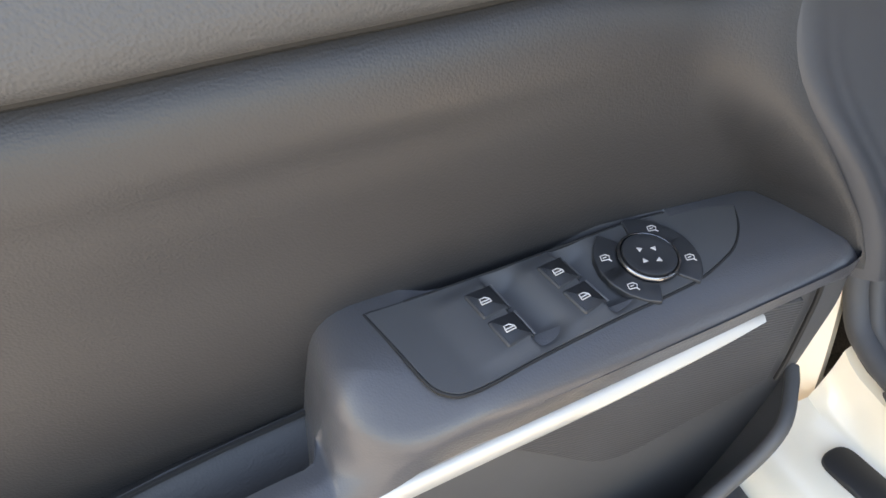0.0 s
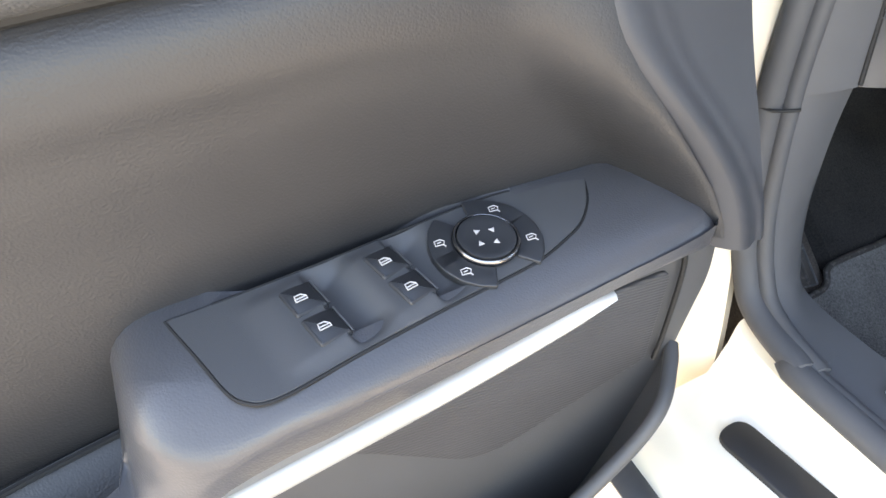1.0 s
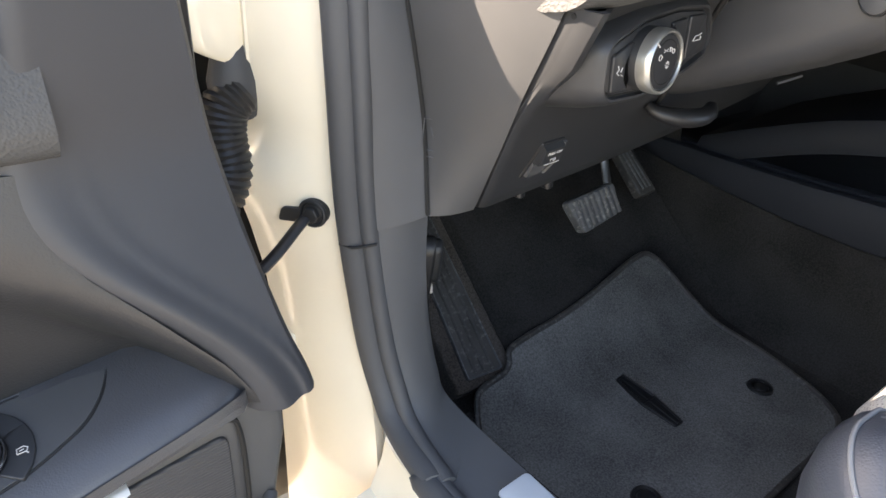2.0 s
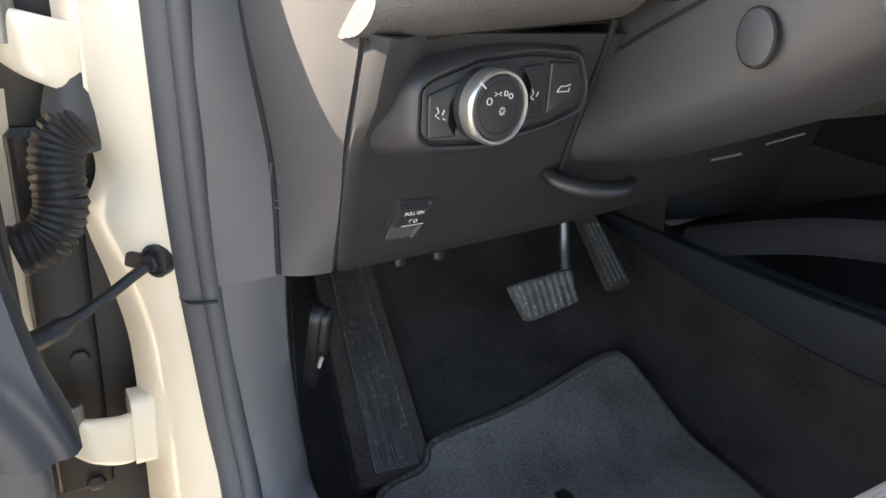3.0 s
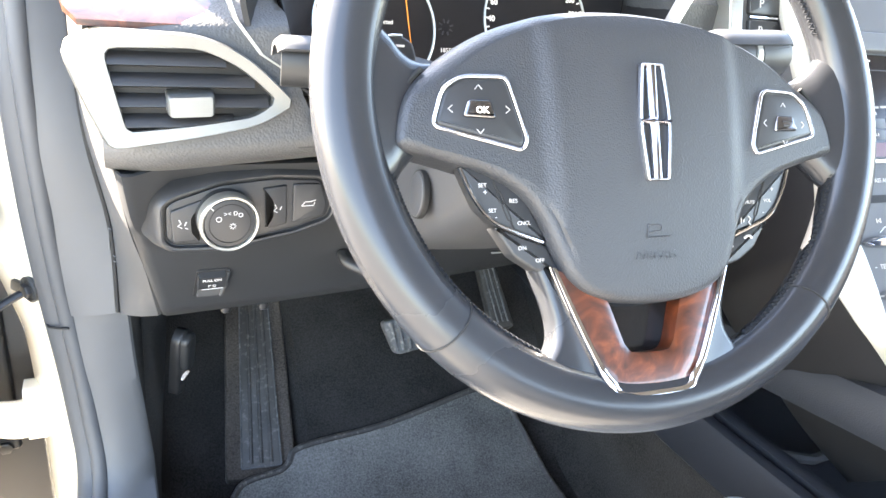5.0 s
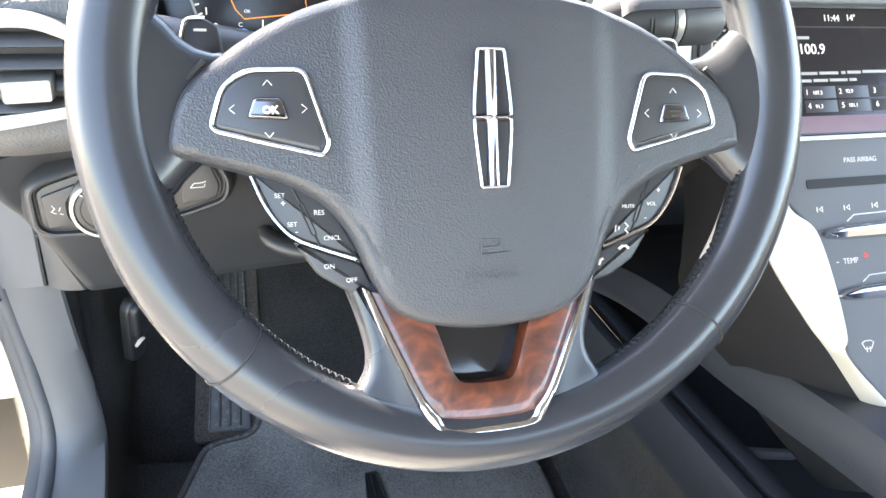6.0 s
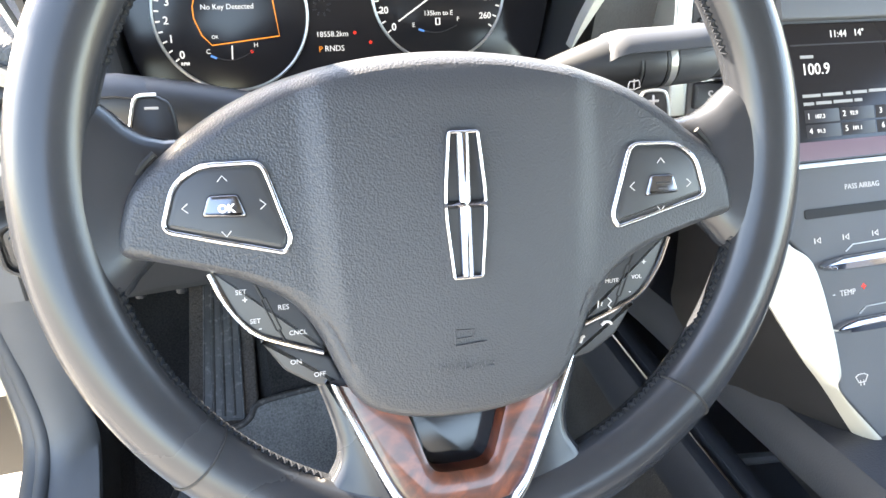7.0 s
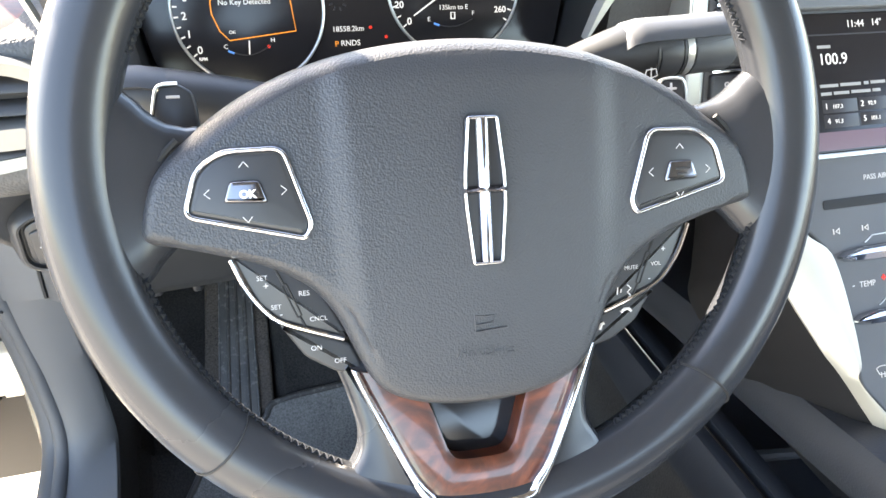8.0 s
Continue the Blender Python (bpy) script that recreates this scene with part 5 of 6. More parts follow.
for txt, x, y, s in (("No Key Detected", -0.0905, -0.0074, 0.0056), ("18558.2km", -0.0191, -0.0280, 0.0060), ("135km to E", 0.0616, -0.0154, 0.0056), ("E", 0.0422, -0.0234, 0.0050), ("F", 0.0771, -0.0201, 0.0050), ("C", -0.1062, -0.0368, 0.0050), ("H", -0.0736, -0.0335, 0.0050), ("OK", -0.1007, -0.0272, 0.0036)):
    lettering("display_text", txt, s * 0.88, MCL, x, y, 0.0004, M_LCD_WHITE, cluster)
lettering("gear_letter", "P", 0.0056, MCL, -0.0282, -0.0383, 0.0004, M_LCD_ORANGE, cluster)
lettering("gear_letter", "RNDS", 0.0056, MCL, -0.0180, -0.0380, 0.0004, M_LCD_WHITE, cluster)
part("display_frame", strokes([[(-0.1040, 0.022), (-0.1111, 0.0005), (-0.1134, -0.0069), (-0.1133, -0.0145), (-0.1091, -0.0259), (-0.1031, -0.0326), (-0.0567, -0.0278), (-0.0590, -0.0071), (-0.0620, 0.022)]], 0.0009, 0.0006, MCL), M_LCD_ORANGE, cluster, "orange display outline")
part("needle", strokes([[(0.0303, -0.0204), (0.0625, 0.0006)]], 0.0012, 0.0022, MCL), M_LCD_WHITE, cluster)
for arc in ([(-0.1050 + 0.0043 * k, -0.0393 + 0.0004 * k - 0.0050 * math.sin(k / 7 * math.pi)) for k in range(8)], [(0.0457 + 0.0044 * k, -0.0262 + 0.0003 * k - 0.0040 * math.sin(k / 7 * math.pi)) for k in range(8)]):
    part("gauge_arc", strokes([arc], 0.0008, 0.0006, MCL), M_LCD_GREY, cluster)
for mark_line in ([(-0.0899, -0.0332), (-0.0906, -0.0425)], [(0.0595, -0.0235), (0.0595, -0.0190), (0.0625, -0.0190), (0.0625, -0.0235), (0.0595, -0.0235)]):
    part("gauge_mark", strokes([mark_line], 0.0010, 0.0007, MCL), M_LCD_WHITE, cluster)
for p in ((-0.0025, -0.0274, 0), (0.0089, -0.0345, 0), (-0.0768, -0.0378, 0)):
    part("warning_lamp", disc(0.0012, 0, 0.0006, 0.0002, 10), M_LCD_RED, cluster, M=MCL @ Matrix.Translation(p))
for cold in ([(-0.1050, -0.0396), (-0.1010, -0.0414)], [(0.0460, -0.0265), (0.0500, -0.0280)]):
    part("cold_mark", strokes([cold], 0.0015, 0.0007, MCL), M_LCD_BLUE, cluster)
part("compass_mark", strokes([[(-0.0253 + 0.0040 * math.cos(a), -0.0088 + 0.0040 * math.sin(a)), (-0.0253 + 0.0068 * math.cos(a), -0.0088 + 0.0068 * math.sin(a))] for a in [q * math.pi / 4 + 0.3 for q in range(8)]], 0.0014, 0.0006, MCL), M_LCD_GREY, cluster)
# side cheeks round the dials, and an unseen hood sized for its shade
hood = []
for i in range(17):
    t = i / 16
    x = -0.185 + 0.365 * t
    h = 1.030 + 0.030 * math.sin(math.pi * t)
    hood.append([(x, 0.340, h - 0.004), (x, 0.275, h), (x, 0.246, h - 0.004), (x, 0.240, h - 0.010), (x, 0.246, h - 0.016)])
part("dial_hood", sheet(hood, 0.006, (0, 0, 1)), M_GRAIN, dash)
part("dial_cheek", join(sheet(ruled([(-0.152, 0.262, 0.880), (-0.166, 0.266, 0.95), (-0.195, 0.30, 1.028)], [(-0.150, 0.192, 0.900), (-0.192, 0.196, 0.93), (-0.212, 0.20, 1.028)], 6, 4), 0.004, (-1, 0, 0)),
                        sheet(ruled([(0.142, 0.262, 0.880), (0.160, 0.266, 0.95), (0.180, 0.30, 1.028)], [(0.142, 0.197, 0.925), (0.160, 0.20, 0.97), (0.19, 0.205, 1.028)], 6, 4), 0.004, (1, 0, 0)),
                        sheet(ruled([(-0.152, 0.264, 0.884), (0.0, 0.264, 0.879), (0.142, 0.264, 0.884)], [(-0.165, 0.180, 0.868), (0.0, 0.180, 0.868), (0.165, 0.19, 0.868)], 6, 4), 0.004, (0, 0, -1))), M_BLACK, dash)
for pts, w in (([(-0.222, 0.202, 0.990), (-0.208, 0.198, 0.951), (-0.191, 0.195, 0.929), (-0.155, 0.192, 0.907)], (0.002, 0.002, 0.002, 0.001)), ([(0.186, 0.205, 1.020), (0.164, 0.201, 0.973), (0.152, 0.198, 0.951), (0.143, 0.196, 0.932)], (0.007, 0.006, 0.004, 0.0008))):
    part("dial_trim", loft([[Vector(p) + Vector((d * q, e, 0)) for d, e in ((-1, 0.004), (-0.7, -0.004), (0.7, -0.004), (1, 0.004))] for p, q in zip(pts, w)]), M_SATIN, dash, "satin silver strip beside the dials")

# steering column shroud
rings = []
for y, x0, x1, z0, z1 in ((0.045, -0.064, 0.064, 0.868, 0.930), (0.060, -0.072, 0.072, 0.848, 0.930), (0.10, -0.083, 0.083, 0.812, 0.922), (0.15, -0.090, 0.092, 0.782, 0.905), (0.20, -0.093, 0.100, 0.755, 0.890), (0.25, -0.092, 0.108, 0.730, 0.880), (0.30, -0.084, 0.114, 0.706, 0.86), (0.34, -0.075, 0.11, 0.70, 0.84)):
    rings.append([(p.x, y, p.y) for p in rounded([(x0, z0 + 0.012), ((x0 + x1) / 2, z0), (x1, z0 + 0.012), (x1 + 0.002, z1), (x0 - 0.002, z1)], [0.030, 0.06, 0.030, 0.03, 0.03], 6)])
column = thing("steering_column", (0, 0.2, 0.80), "grey plastic steering column shroud below the wheel", "steering column")
part("shroud", loft(rings), M_SHROUD, column)
part("shroud_joint", tube([(-0.0945, 0.255, 0.805), (-0.0945, 0.20, 0.842), (-0.0935, 0.15, 0.874), (-0.0865, 0.10, 0.904)], 0.0016, 6), M_GAP, column)
MTB = frame_of((-0.0925, 0.118, 0.852), (0.06, -1, 0.35), (0.10, 0.3, 1))
part("round_plug", slab([Vector((0.0118 * math.cos(k * math.pi / 16), 0.0165 * math.sin(k * math.pi / 16))) for k in range(32)], -0.004, 0.0012, 0.001), M_SHROUD, column, "oval plug in the shroud", M=MTB)
part("plug_ring", ring_slab([Vector((0.0130 * math.cos(k * math.pi / 16), 0.0177 * math.sin(k * math.pi / 16))) for k in range(32)], 0.0012, -0.004, 0.0004, 0.0003), M_GAP, column, M=MTB)
part("tilt_lever", tube(spline([(-0.093, 0.282, 0.718), (-0.088, 0.272, 0.713), (-0.072, 0.262, 0.709), (-0.050, 0.257, 0.706), (-0.028, 0.258, 0.706), (-0.010, 0.266, 0.709)], 5), lambda t: 0.0025 + 0.0062 * math.sin(math.pi * min(1, t * 0.8 + 0.12)) ** 1.2, 14, squash=1.5), M_BLACK, column, "black tilt lever under the column")
part("underside_slot", join(tube([(0.045, 0.235, 0.7315), (0.07, 0.225, 0.738)], 0.0018, 6), tube([(0.085, 0.215, 0.748), (0.105, 0.195, 0.762)], 0.0012, 6)), M_SHROUD, column)
# stalks and paddles
stalk = thing("wiper_stalk", (0.10, 0.10, 0.965), "black wiper stalk with a chrome-edged twist ring", "stalk")
stk = spline([(0.060, 0.105, 0.946), (0.095, 0.100, 0.960), (0.120, 0.098, 0.9665), (0.150, 0.097, 0.967), (0.178, 0.098, 0.971)], 6)
part("stalk_body", tube(stk, lambda t: 0.009 + 0.0065 * min(1, t * 2.0), 16), M_STALK, stalk)


def hood_over(stations, yc, front):
    """A thin shell over a stalk; stations: (x, height of its middle, radius)."""
    rings = []
    for x, zc, r in stations:
        turn = [radians(-80 + (80 + front) * k / 14) for k in range(15)]
        rings.append([(x, yc - r * math.sin(a) * 0.95, zc + r * math.cos(a)) for a in turn] + [(x, yc - (r - 0.0028) * math.sin(a) * 0.95, zc + (r - 0.0028) * math.cos(a)) for a in turn[::-1]])
    return rings


part("stalk_hood", loft(hood_over(((0.1085, 0.9600, 0.0140), (0.110, 0.9618, 0.0165), (0.114, 0.9640, 0.0180), (0.122, 0.9655, 0.0184), (0.135, 0.9660, 0.0184), (0.152, 0.9665, 0.0184), (0.170, 0.9675, 0.0184), (0.181, 0.9685, 0.0176), (0.1845, 0.9688, 0.0150)), 0.0975, 52)), M_SHROUD, stalk, "grey hood over the wiper stalk")
part("stalk_end", tube([(0.1545, 0.0975, 0.9662), (0.162, 0.0975, 0.9668), (0.180, 0.0975, 0.9680), (0.1845, 0.0975, 0.9684)], lambda t: 0.0166 - 0.003 * (t > 0.9), 20), M_SHROUD, stalk)
for x, m, w in ((0.1300, M_BLACK, 0.0008), (0.1388, M_BUTTON, 0.0070), (0.1472, M_BLACK, 0.0008), (0.1510, M_SATIN, 0.0024)):
    c = Vector((x, 0.0975, 0.9650 + (x - 0.1375) * 0.08))
    part("twist_ring", disc(0.0166, -w, w, 0.0006, 28), m, stalk, M=Matrix.Translation(c) @ Vector((1, 0, 0.10)).to_track_quat("Z", "Y").to_matrix().to_4x4())
MST = frame_of((0.122, 0.0795, 0.9615), (1, 0, 0.10), (-0.10, 0.25, 1))
for cx, cy in ((0.0015, -0.0025), (-0.0235, 0.0015)):
    part("wiper_symbol", strokes([[(cx - 0.004, cy - 0.001), (cx - 0.003, cy + 0.003), (cx + 0.003, cy + 0.003), (cx + 0.004, cy - 0.001), (cx, cy - 0.002), (cx - 0.004, cy - 0.001)], [(cx, cy - 0.002), (cx, cy + 0.004)], [(cx - 0.002, cy - 0.0045), (cx + 0.002, cy - 0.0045)]], 0.0008, 0.002, MST), M_WHITE_GLOW, stalk)
sig = thing("indicator_stalk", (-0.13, 0.12, 0.935), "dark indicator stalk with a pale grey tip and white arrow", "stalk")
sp = spline([(-0.060, 0.118, 0.924), (-0.100, 0.124, 0.932), (-0.140, 0.130, 0.9375), (-0.168, 0.136, 0.9385), (-0.188, 0.140, 0.9385)], 5)
part("stalk_body", tube(sp, lambda t: 0.0150 + 0.0010 * min(1, t * 2), 18), M_STALK, sig)
part("stalk_hood", loft(hood_over(((-0.194, 0.9395, 0.0140), (-0.190, 0.9395, 0.0170), (-0.175, 0.9390, 0.0178), (-0.155, 0.9385, 0.0178), (-0.138, 0.9350, 0.0178), (-0.128, 0.9310, 0.0178), (-0.122, 0.9285, 0.0160)), 0.130, 46)), M_SHROUD, sig, "grey hood over the indicator stalk")
part("arrow_symbol", strokes([[(-0.004, 0.003), (-0.0075, 0.0), (-0.004, -0.003), (-0.004, -0.0013), (-0.0005, -0.0013), (-0.0005, 0.0013), (-0.004, 0.0013), (-0.004, 0.003)], [(0.004, 0.003), (0.0075, 0.0), (0.004, -0.003), (0.004, -0.0013), (0.0005, -0.0013), (0.0005, 0.0013), (0.004, 0.0013), (0.004, 0.003)]], 0.0006, 0.0, frame_of((-0.1530, 0.1165, 0.9335), (1, -0.2, 0), (0, 0.25, 1))), M_WHITE_GLOW, sig)


# ---- steering wheel ----
TILT_W = radians(31.2)
MW = frame_of((-0.005, 0.0006, 0.9463), (1, 0, 0), (0, math.sin(TILT_W), math.cos(TILT_W))) @ Matrix.Rotation(radians(-2.8), 4, "Y") @ Matrix.Rotation(radians(-1.9), 4, "Z") @ Matrix.Scale(0.956, 4)
wheel = thing("steering_wheel", (-0.003, 0.0, 0.95), "dark blue-grey leather steering wheel with wood and chrome spoke", "steering wheel")
RIM_C, RIM_R = Vector((0.0, 0.0130)), 0.1825


def rim_point(a, b, grow=0.0):
    """A point on the rim's skin: a round the wheel, b round the rim (0 outwards, 90 to the driver)."""
    r = RIM_R + (0.0186 + grow) * math.cos(b)
    z = -0.0170 + (0.0160 + grow) * math.sin(b)
    return (RIM_C.x + r * math.cos(a), RIM_C.y + r * math.sin(a), z)


part("rim", loft([[rim_point(2 * math.pi * i / 144, 2 * math.pi * k / 22) for k in range(22)] for i in range(144)], loop=True), M_RIM, wheel, "leather-wrapped rim", M=MW)
# cross seams and the laced stitching on the inner side
for a in (radians(224), radians(-46)):
    pts = [rim_point(a + 0.03 * math.sin(b), b, 0.0001) for b in [radians(-40 + 12 * k) for k in range(19)]]
    part("rim_seam", tube(pts, 0.0007, 6), M_GAP, wheel, M=MW)
for a0, a1 in ((178, 243), (2, -63), (160, 100), (20, 80)):
    geos = []
    n = 46
    for k in range(n):
        for up in (0, 1):
            a = radians(a0 + (a1 - a0) * (k + 0.5 * up) / n)
            a2 = radians(a0 + (a1 - a0) * (k + 0.5 * up + 0.62) / n)
            b0, b1 = (radians(178), radians(164)) if up else (radians(164), radians(178))
            geos.append(tube([rim_point(a, b0, 0.0003), rim_point((a + a2) / 2, (b0 + b1) / 2, 0.0010), rim_point(a2, b1, 0.0003)], 0.0007, 5))
    part("stitching", join(*geos), M_THREAD, wheel, "dark laced stitching", M=MW)
    part("stitch_groove", tube([rim_point(radians(a0 + (a1 - a0) * k / 40), radians(171), -0.0002) for k in range(41)], 0.0011, 6), M_GAP, wheel, M=MW)

# airbag cover with its two arms
half = [(0.1570, -0.0090), (0.1545, -0.0160), (0.1400, -0.0195), (0.1220, -0.0245), (0.1050, -0.0300), (0.0920, -0.0365), (0.0810, -0.0450), (0.0715, -0.0585), (0.0635, -0.0770), (0.0560, -0.0915), (0.0440, -0.1015), (0.0240, -0.1075), (0.0, -0.1095)]
upper = [(0.0, 0.0745), (0.030, 0.0728), (0.058, 0.0682), (0.084, 0.0610), (0.106, 0.0510), (0.1235, 0.0400), (0.137, 0.0290), (0.146, 0.0195), (0.1530, 0.0070)]
loop_pts = upper + half + [(-x, y) for x, y in half[-2::-1]] + [(-x, y) for x, y in upper[:0:-1]]
dense = spline([(x, y, 0) for x, y in loop_pts], 7, True)
hub_o = [Vector((p.x, p.y)) for p in dense]
HC = Vector((0, -0.012))


def hub_h(x, y):
    ax = abs(x)
    h = 0.0035 - (0.36 * ax * ax if ax < 0.1 else 0.0036 + 0.06 * (ax - 0.1)) - 0.72 * (y + 0.015) ** 2 - 11.0 * max(0.0, y - 0.050) ** 2
    w = 0.052 - 0.10 * max(0.0, -y) * 0.5 + 0.10 * max(0, y) * 0.2
    s = max(0.0, min(1.0, (abs(x) - w - 0.007) / 0.016))
    h -= 0.0038 * s * s * (3 - 2 * s)
    return h


rings = []
for s in [0.012] + [0.022 * k for k in range(1, 42)]:
    rings.append([(HC.x + (p.x - HC.x) * s, HC.y + (p.y - HC.y) * s, hub_h(HC.x + (p.x - HC.x) * s, HC.y + (p.y - HC.y) * s)) for p in hub_o])
edge_q = inset(hub_o, 1.0)
for k in range(9):
    a = k / 8 * math.pi / 2
    ring = []
    for p, q in zip(hub_o, edge_q):
        w = max(0.0, min(1.0, (p.y - 0.014) / 0.020))
        d = (q - p) * ((0.0070 + 0.0075 * w) * (1 - math.sin(a)))
        ring.append((p.x + d.x, p.y + d.y, hub_h(p.x * 0.97, p.y * 0.97) - (0.0085 + 0.0115 * w) * (1 - math.cos(a))))
    rings.append(ring)
rings.append([(p.x, p.y, hub_h(p.x, p.y) - 0.030) for p in hub_o])
hub = part("airbag_cover", loft(rings), M_HUB, wheel, "grained charcoal airbag cover", M=MW)
lettering("airbag_lettering", "AIRBAG", 0.0085, MW, 0.000, -0.0800, hub_h(0, -0.08) - 0.0001, M_HUB, hub, depth=0.00022)
part("airbag_mark", strokes([[(-0.006, -0.062), (-0.006, -0.070), (0.010, -0.069)], [(-0.006, -0.0665), (0.003, -0.066), (0.004, -0.0625), (-0.006, -0.062)]], 0.0009, hub_h(0, -0.066) + 0.0002, MW), M_HUB, hub)
# leather fillets where the rim meets the arms
ROOT_TOP = [(0.104, 0.033), (0.112, 0.0400), (0.122, 0.0395), (0.134, 0.0345), (0.143, 0.0325), (0.152, 0.0375), (0.160, 0.049), (0.167, 0.064), (0.172, 0.080)]
ROOT_LOW = [(0.104, 0.004), (0.118, -0.008), (0.130, -0.0150), (0.142, -0.0175), (0.152, -0.0205), (0.160, -0.031), (0.167, -0.050), (0.172, -0.068)]
for s in (1, -1):
    rings = []
    for k in range(25):
        u = 0.104 + 0.066 * k / 24
        hi, lo = soft_table(u, ROOT_TOP), soft_table(u, ROOT_LOW)
        top = lerp_table(u, [(0.104, -0.0185), (0.138, -0.0175), (0.156, -0.0105), (0.172, -0.0060)])
        thick = 0.0115
        ring = []
        for q in range(28):
            a = 2 * math.pi * q / 28
            c, d = math.cos(a), math.sin(a)
            w = math.copysign(abs(c) ** 0.45, c)
            ring.append((s * u, 0.5 * (hi + lo) + 0.5 * (hi - lo) * w, top - thick + thick * math.copysign(abs(d) ** 0.9, d)))
        rings.append(ring)
    part("arm_root", loft(rings), M_RIM, wheel, M=MW)
    gap = [Vector((p.x, p.y, hub_h(p.x * 0.97, p.y * 0.97) - 0.0085)) for p in hub_o if p.x * s > 0.120 and -0.004 < p.y < 0.030]
    gap.sort(key=lambda p: -p.y)
    part("hub_gap", tube([p + Vector((s * 0.0012, 0.0010, 0)) for p in gap], 0.0016, 6), M_GAP, wheel, M=MW)

# emblem: a plain upright chrome lozenge with a cross
MEM = MW @ Matrix.Translation((0.0010, -0.0005, hub_h(0, 0)))
em = rounded([(-0.0078, -0.0360), (0.0078, -0.0360), (0.0112, 0.0), (0.0078, 0.0350), (-0.0078, 0.0350), (-0.0112, 0.0)], [0.002, 0.002, 0.012, 0.002, 0.002, 0.012], 5)
emblem = part("emblem", slab(em, -0.002, 0.0004, 0.0003), M_BLACK, wheel, "chrome emblem on the airbag cover", M=MEM)
part("emblem_frame", ring_slab(em, 0.0017, -0.001, 0.0038, 0.0008), M_CHROME, emblem, M=MEM)
part("emblem_bar", moved(join(loft([[(-0.0034, y, 0.0005), (-0.0026, y, 0.0030), (-0.0012, y, 0.0038), (0, y, 0.0048 - 0.001 * abs(y) / 0.035), (0.0012, y, 0.0038), (0.0026, y, 0.0030), (0.0034, y, 0.0005)] for y in (-0.0345, -0.02, 0.0, 0.02, 0.0335)]),
                              loft([[(x, -0.0020, 0.0005), (x, -0.0012, 0.0036), (x, 0, 0.0050), (x, 0.0012, 0.0036), (x, 0.0020, 0.0005)] for x in (-0.0105, -0.004, 0.004, 0.0105)])), MEM), M_EMBLEM, emblem)

# button pads in the arms
lp = [(-0.1385, -0.0055), (-0.1315, 0.0170), (-0.1190, 0.0250), (-0.0905, 0.0255), (-0.0790, -0.0120), (-0.0830, -0.0195)]
for s in (1, -1):
    o2 = [(x * -s, y) for x, y in lp]
    if s == 1:
        o2 = o2[::-1]
    po = rounded(o2, 0.0065, 5)
    cx, cy = -0.109 * -s, 0.002
    slope_x = -2 * 0.36 * cx
    MPD = MW @ Matrix.Translation((cx, cy, hub_h(cx, cy) - 0.0012)) @ Matrix.Rotation(math.atan(slope_x) * -0.8, 4, "Y") @ Matrix.Translation((-cx, -cy, 0))
    padp = part("button_pad", slab(inset(po, 0.002), -0.003, 0.0028, 0.0030), M_BUTTON, wheel, "satin grey five-way button pad with chrome frame", M=MPD)
    part("pad_frame", ring_slab(po, 0.0027, -0.003, 0.0034, 0.0012), M_CHROME, padp, "chrome frame", M=MPD)
    cy = 0.0050 if s == -1 else 0.0025
    ok = [(cx - 0.0105, cy - 0.0045), (cx + 0.0100, cy - 0.0055), (cx + 0.0065, cy + 0.0055), (cx - 0.0070, cy + 0.0055)]
    if s == 1:
        ok = [(2 * cx - x, y) for x, y in ok][::-1]
    part("centre_button", slab(rounded(ok, 0.0022, 4), 0.0, 0.0050, 0.0022), M_DARK_CHROME, padp, "dark chrome centre button", M=MPD)
    for dx, dy in ((0, 1), (0, -1), (1, 0), (-1, 0)):
        px, py = cx + dx * 0.0170, cy + dy * 0.0125
        k = 0.0021
        if dy:
            ln = [(px - k, py - dy * k * 0.6), (px, py + dy * k * 0.6), (px + k, py - dy * k * 0.6)]
        else:
            ln = [(px - dx * k * 0.6, py - k), (px + dx * k * 0.6, py), (px - dx * k * 0.6, py + k)]
        part("arrow_mark", strokes([ln], 0.0005, 0.0029, MPD), M_WHITE_GLOW, padp)
    # Centre-button marks borrow the glowing display colours, though nothing lights the button.
    if s == -1:
        lettering("button_lettering", "OK", 0.0050, MPD, cx + 0.001, cy - 0.001, 0.0051, M_LCD_WHITE, padp, bold=0.0002)
    else:
        part("button_bars", strokes([[(cx - 0.004, cy + 0.001), (cx + 0.004, cy + 0.001)], [(cx - 0.003, cy - 0.0015), (cx + 0.002, cy - 0.0015)]], 0.0010, 0.0052, MPD), M_LCD_GREY, padp)

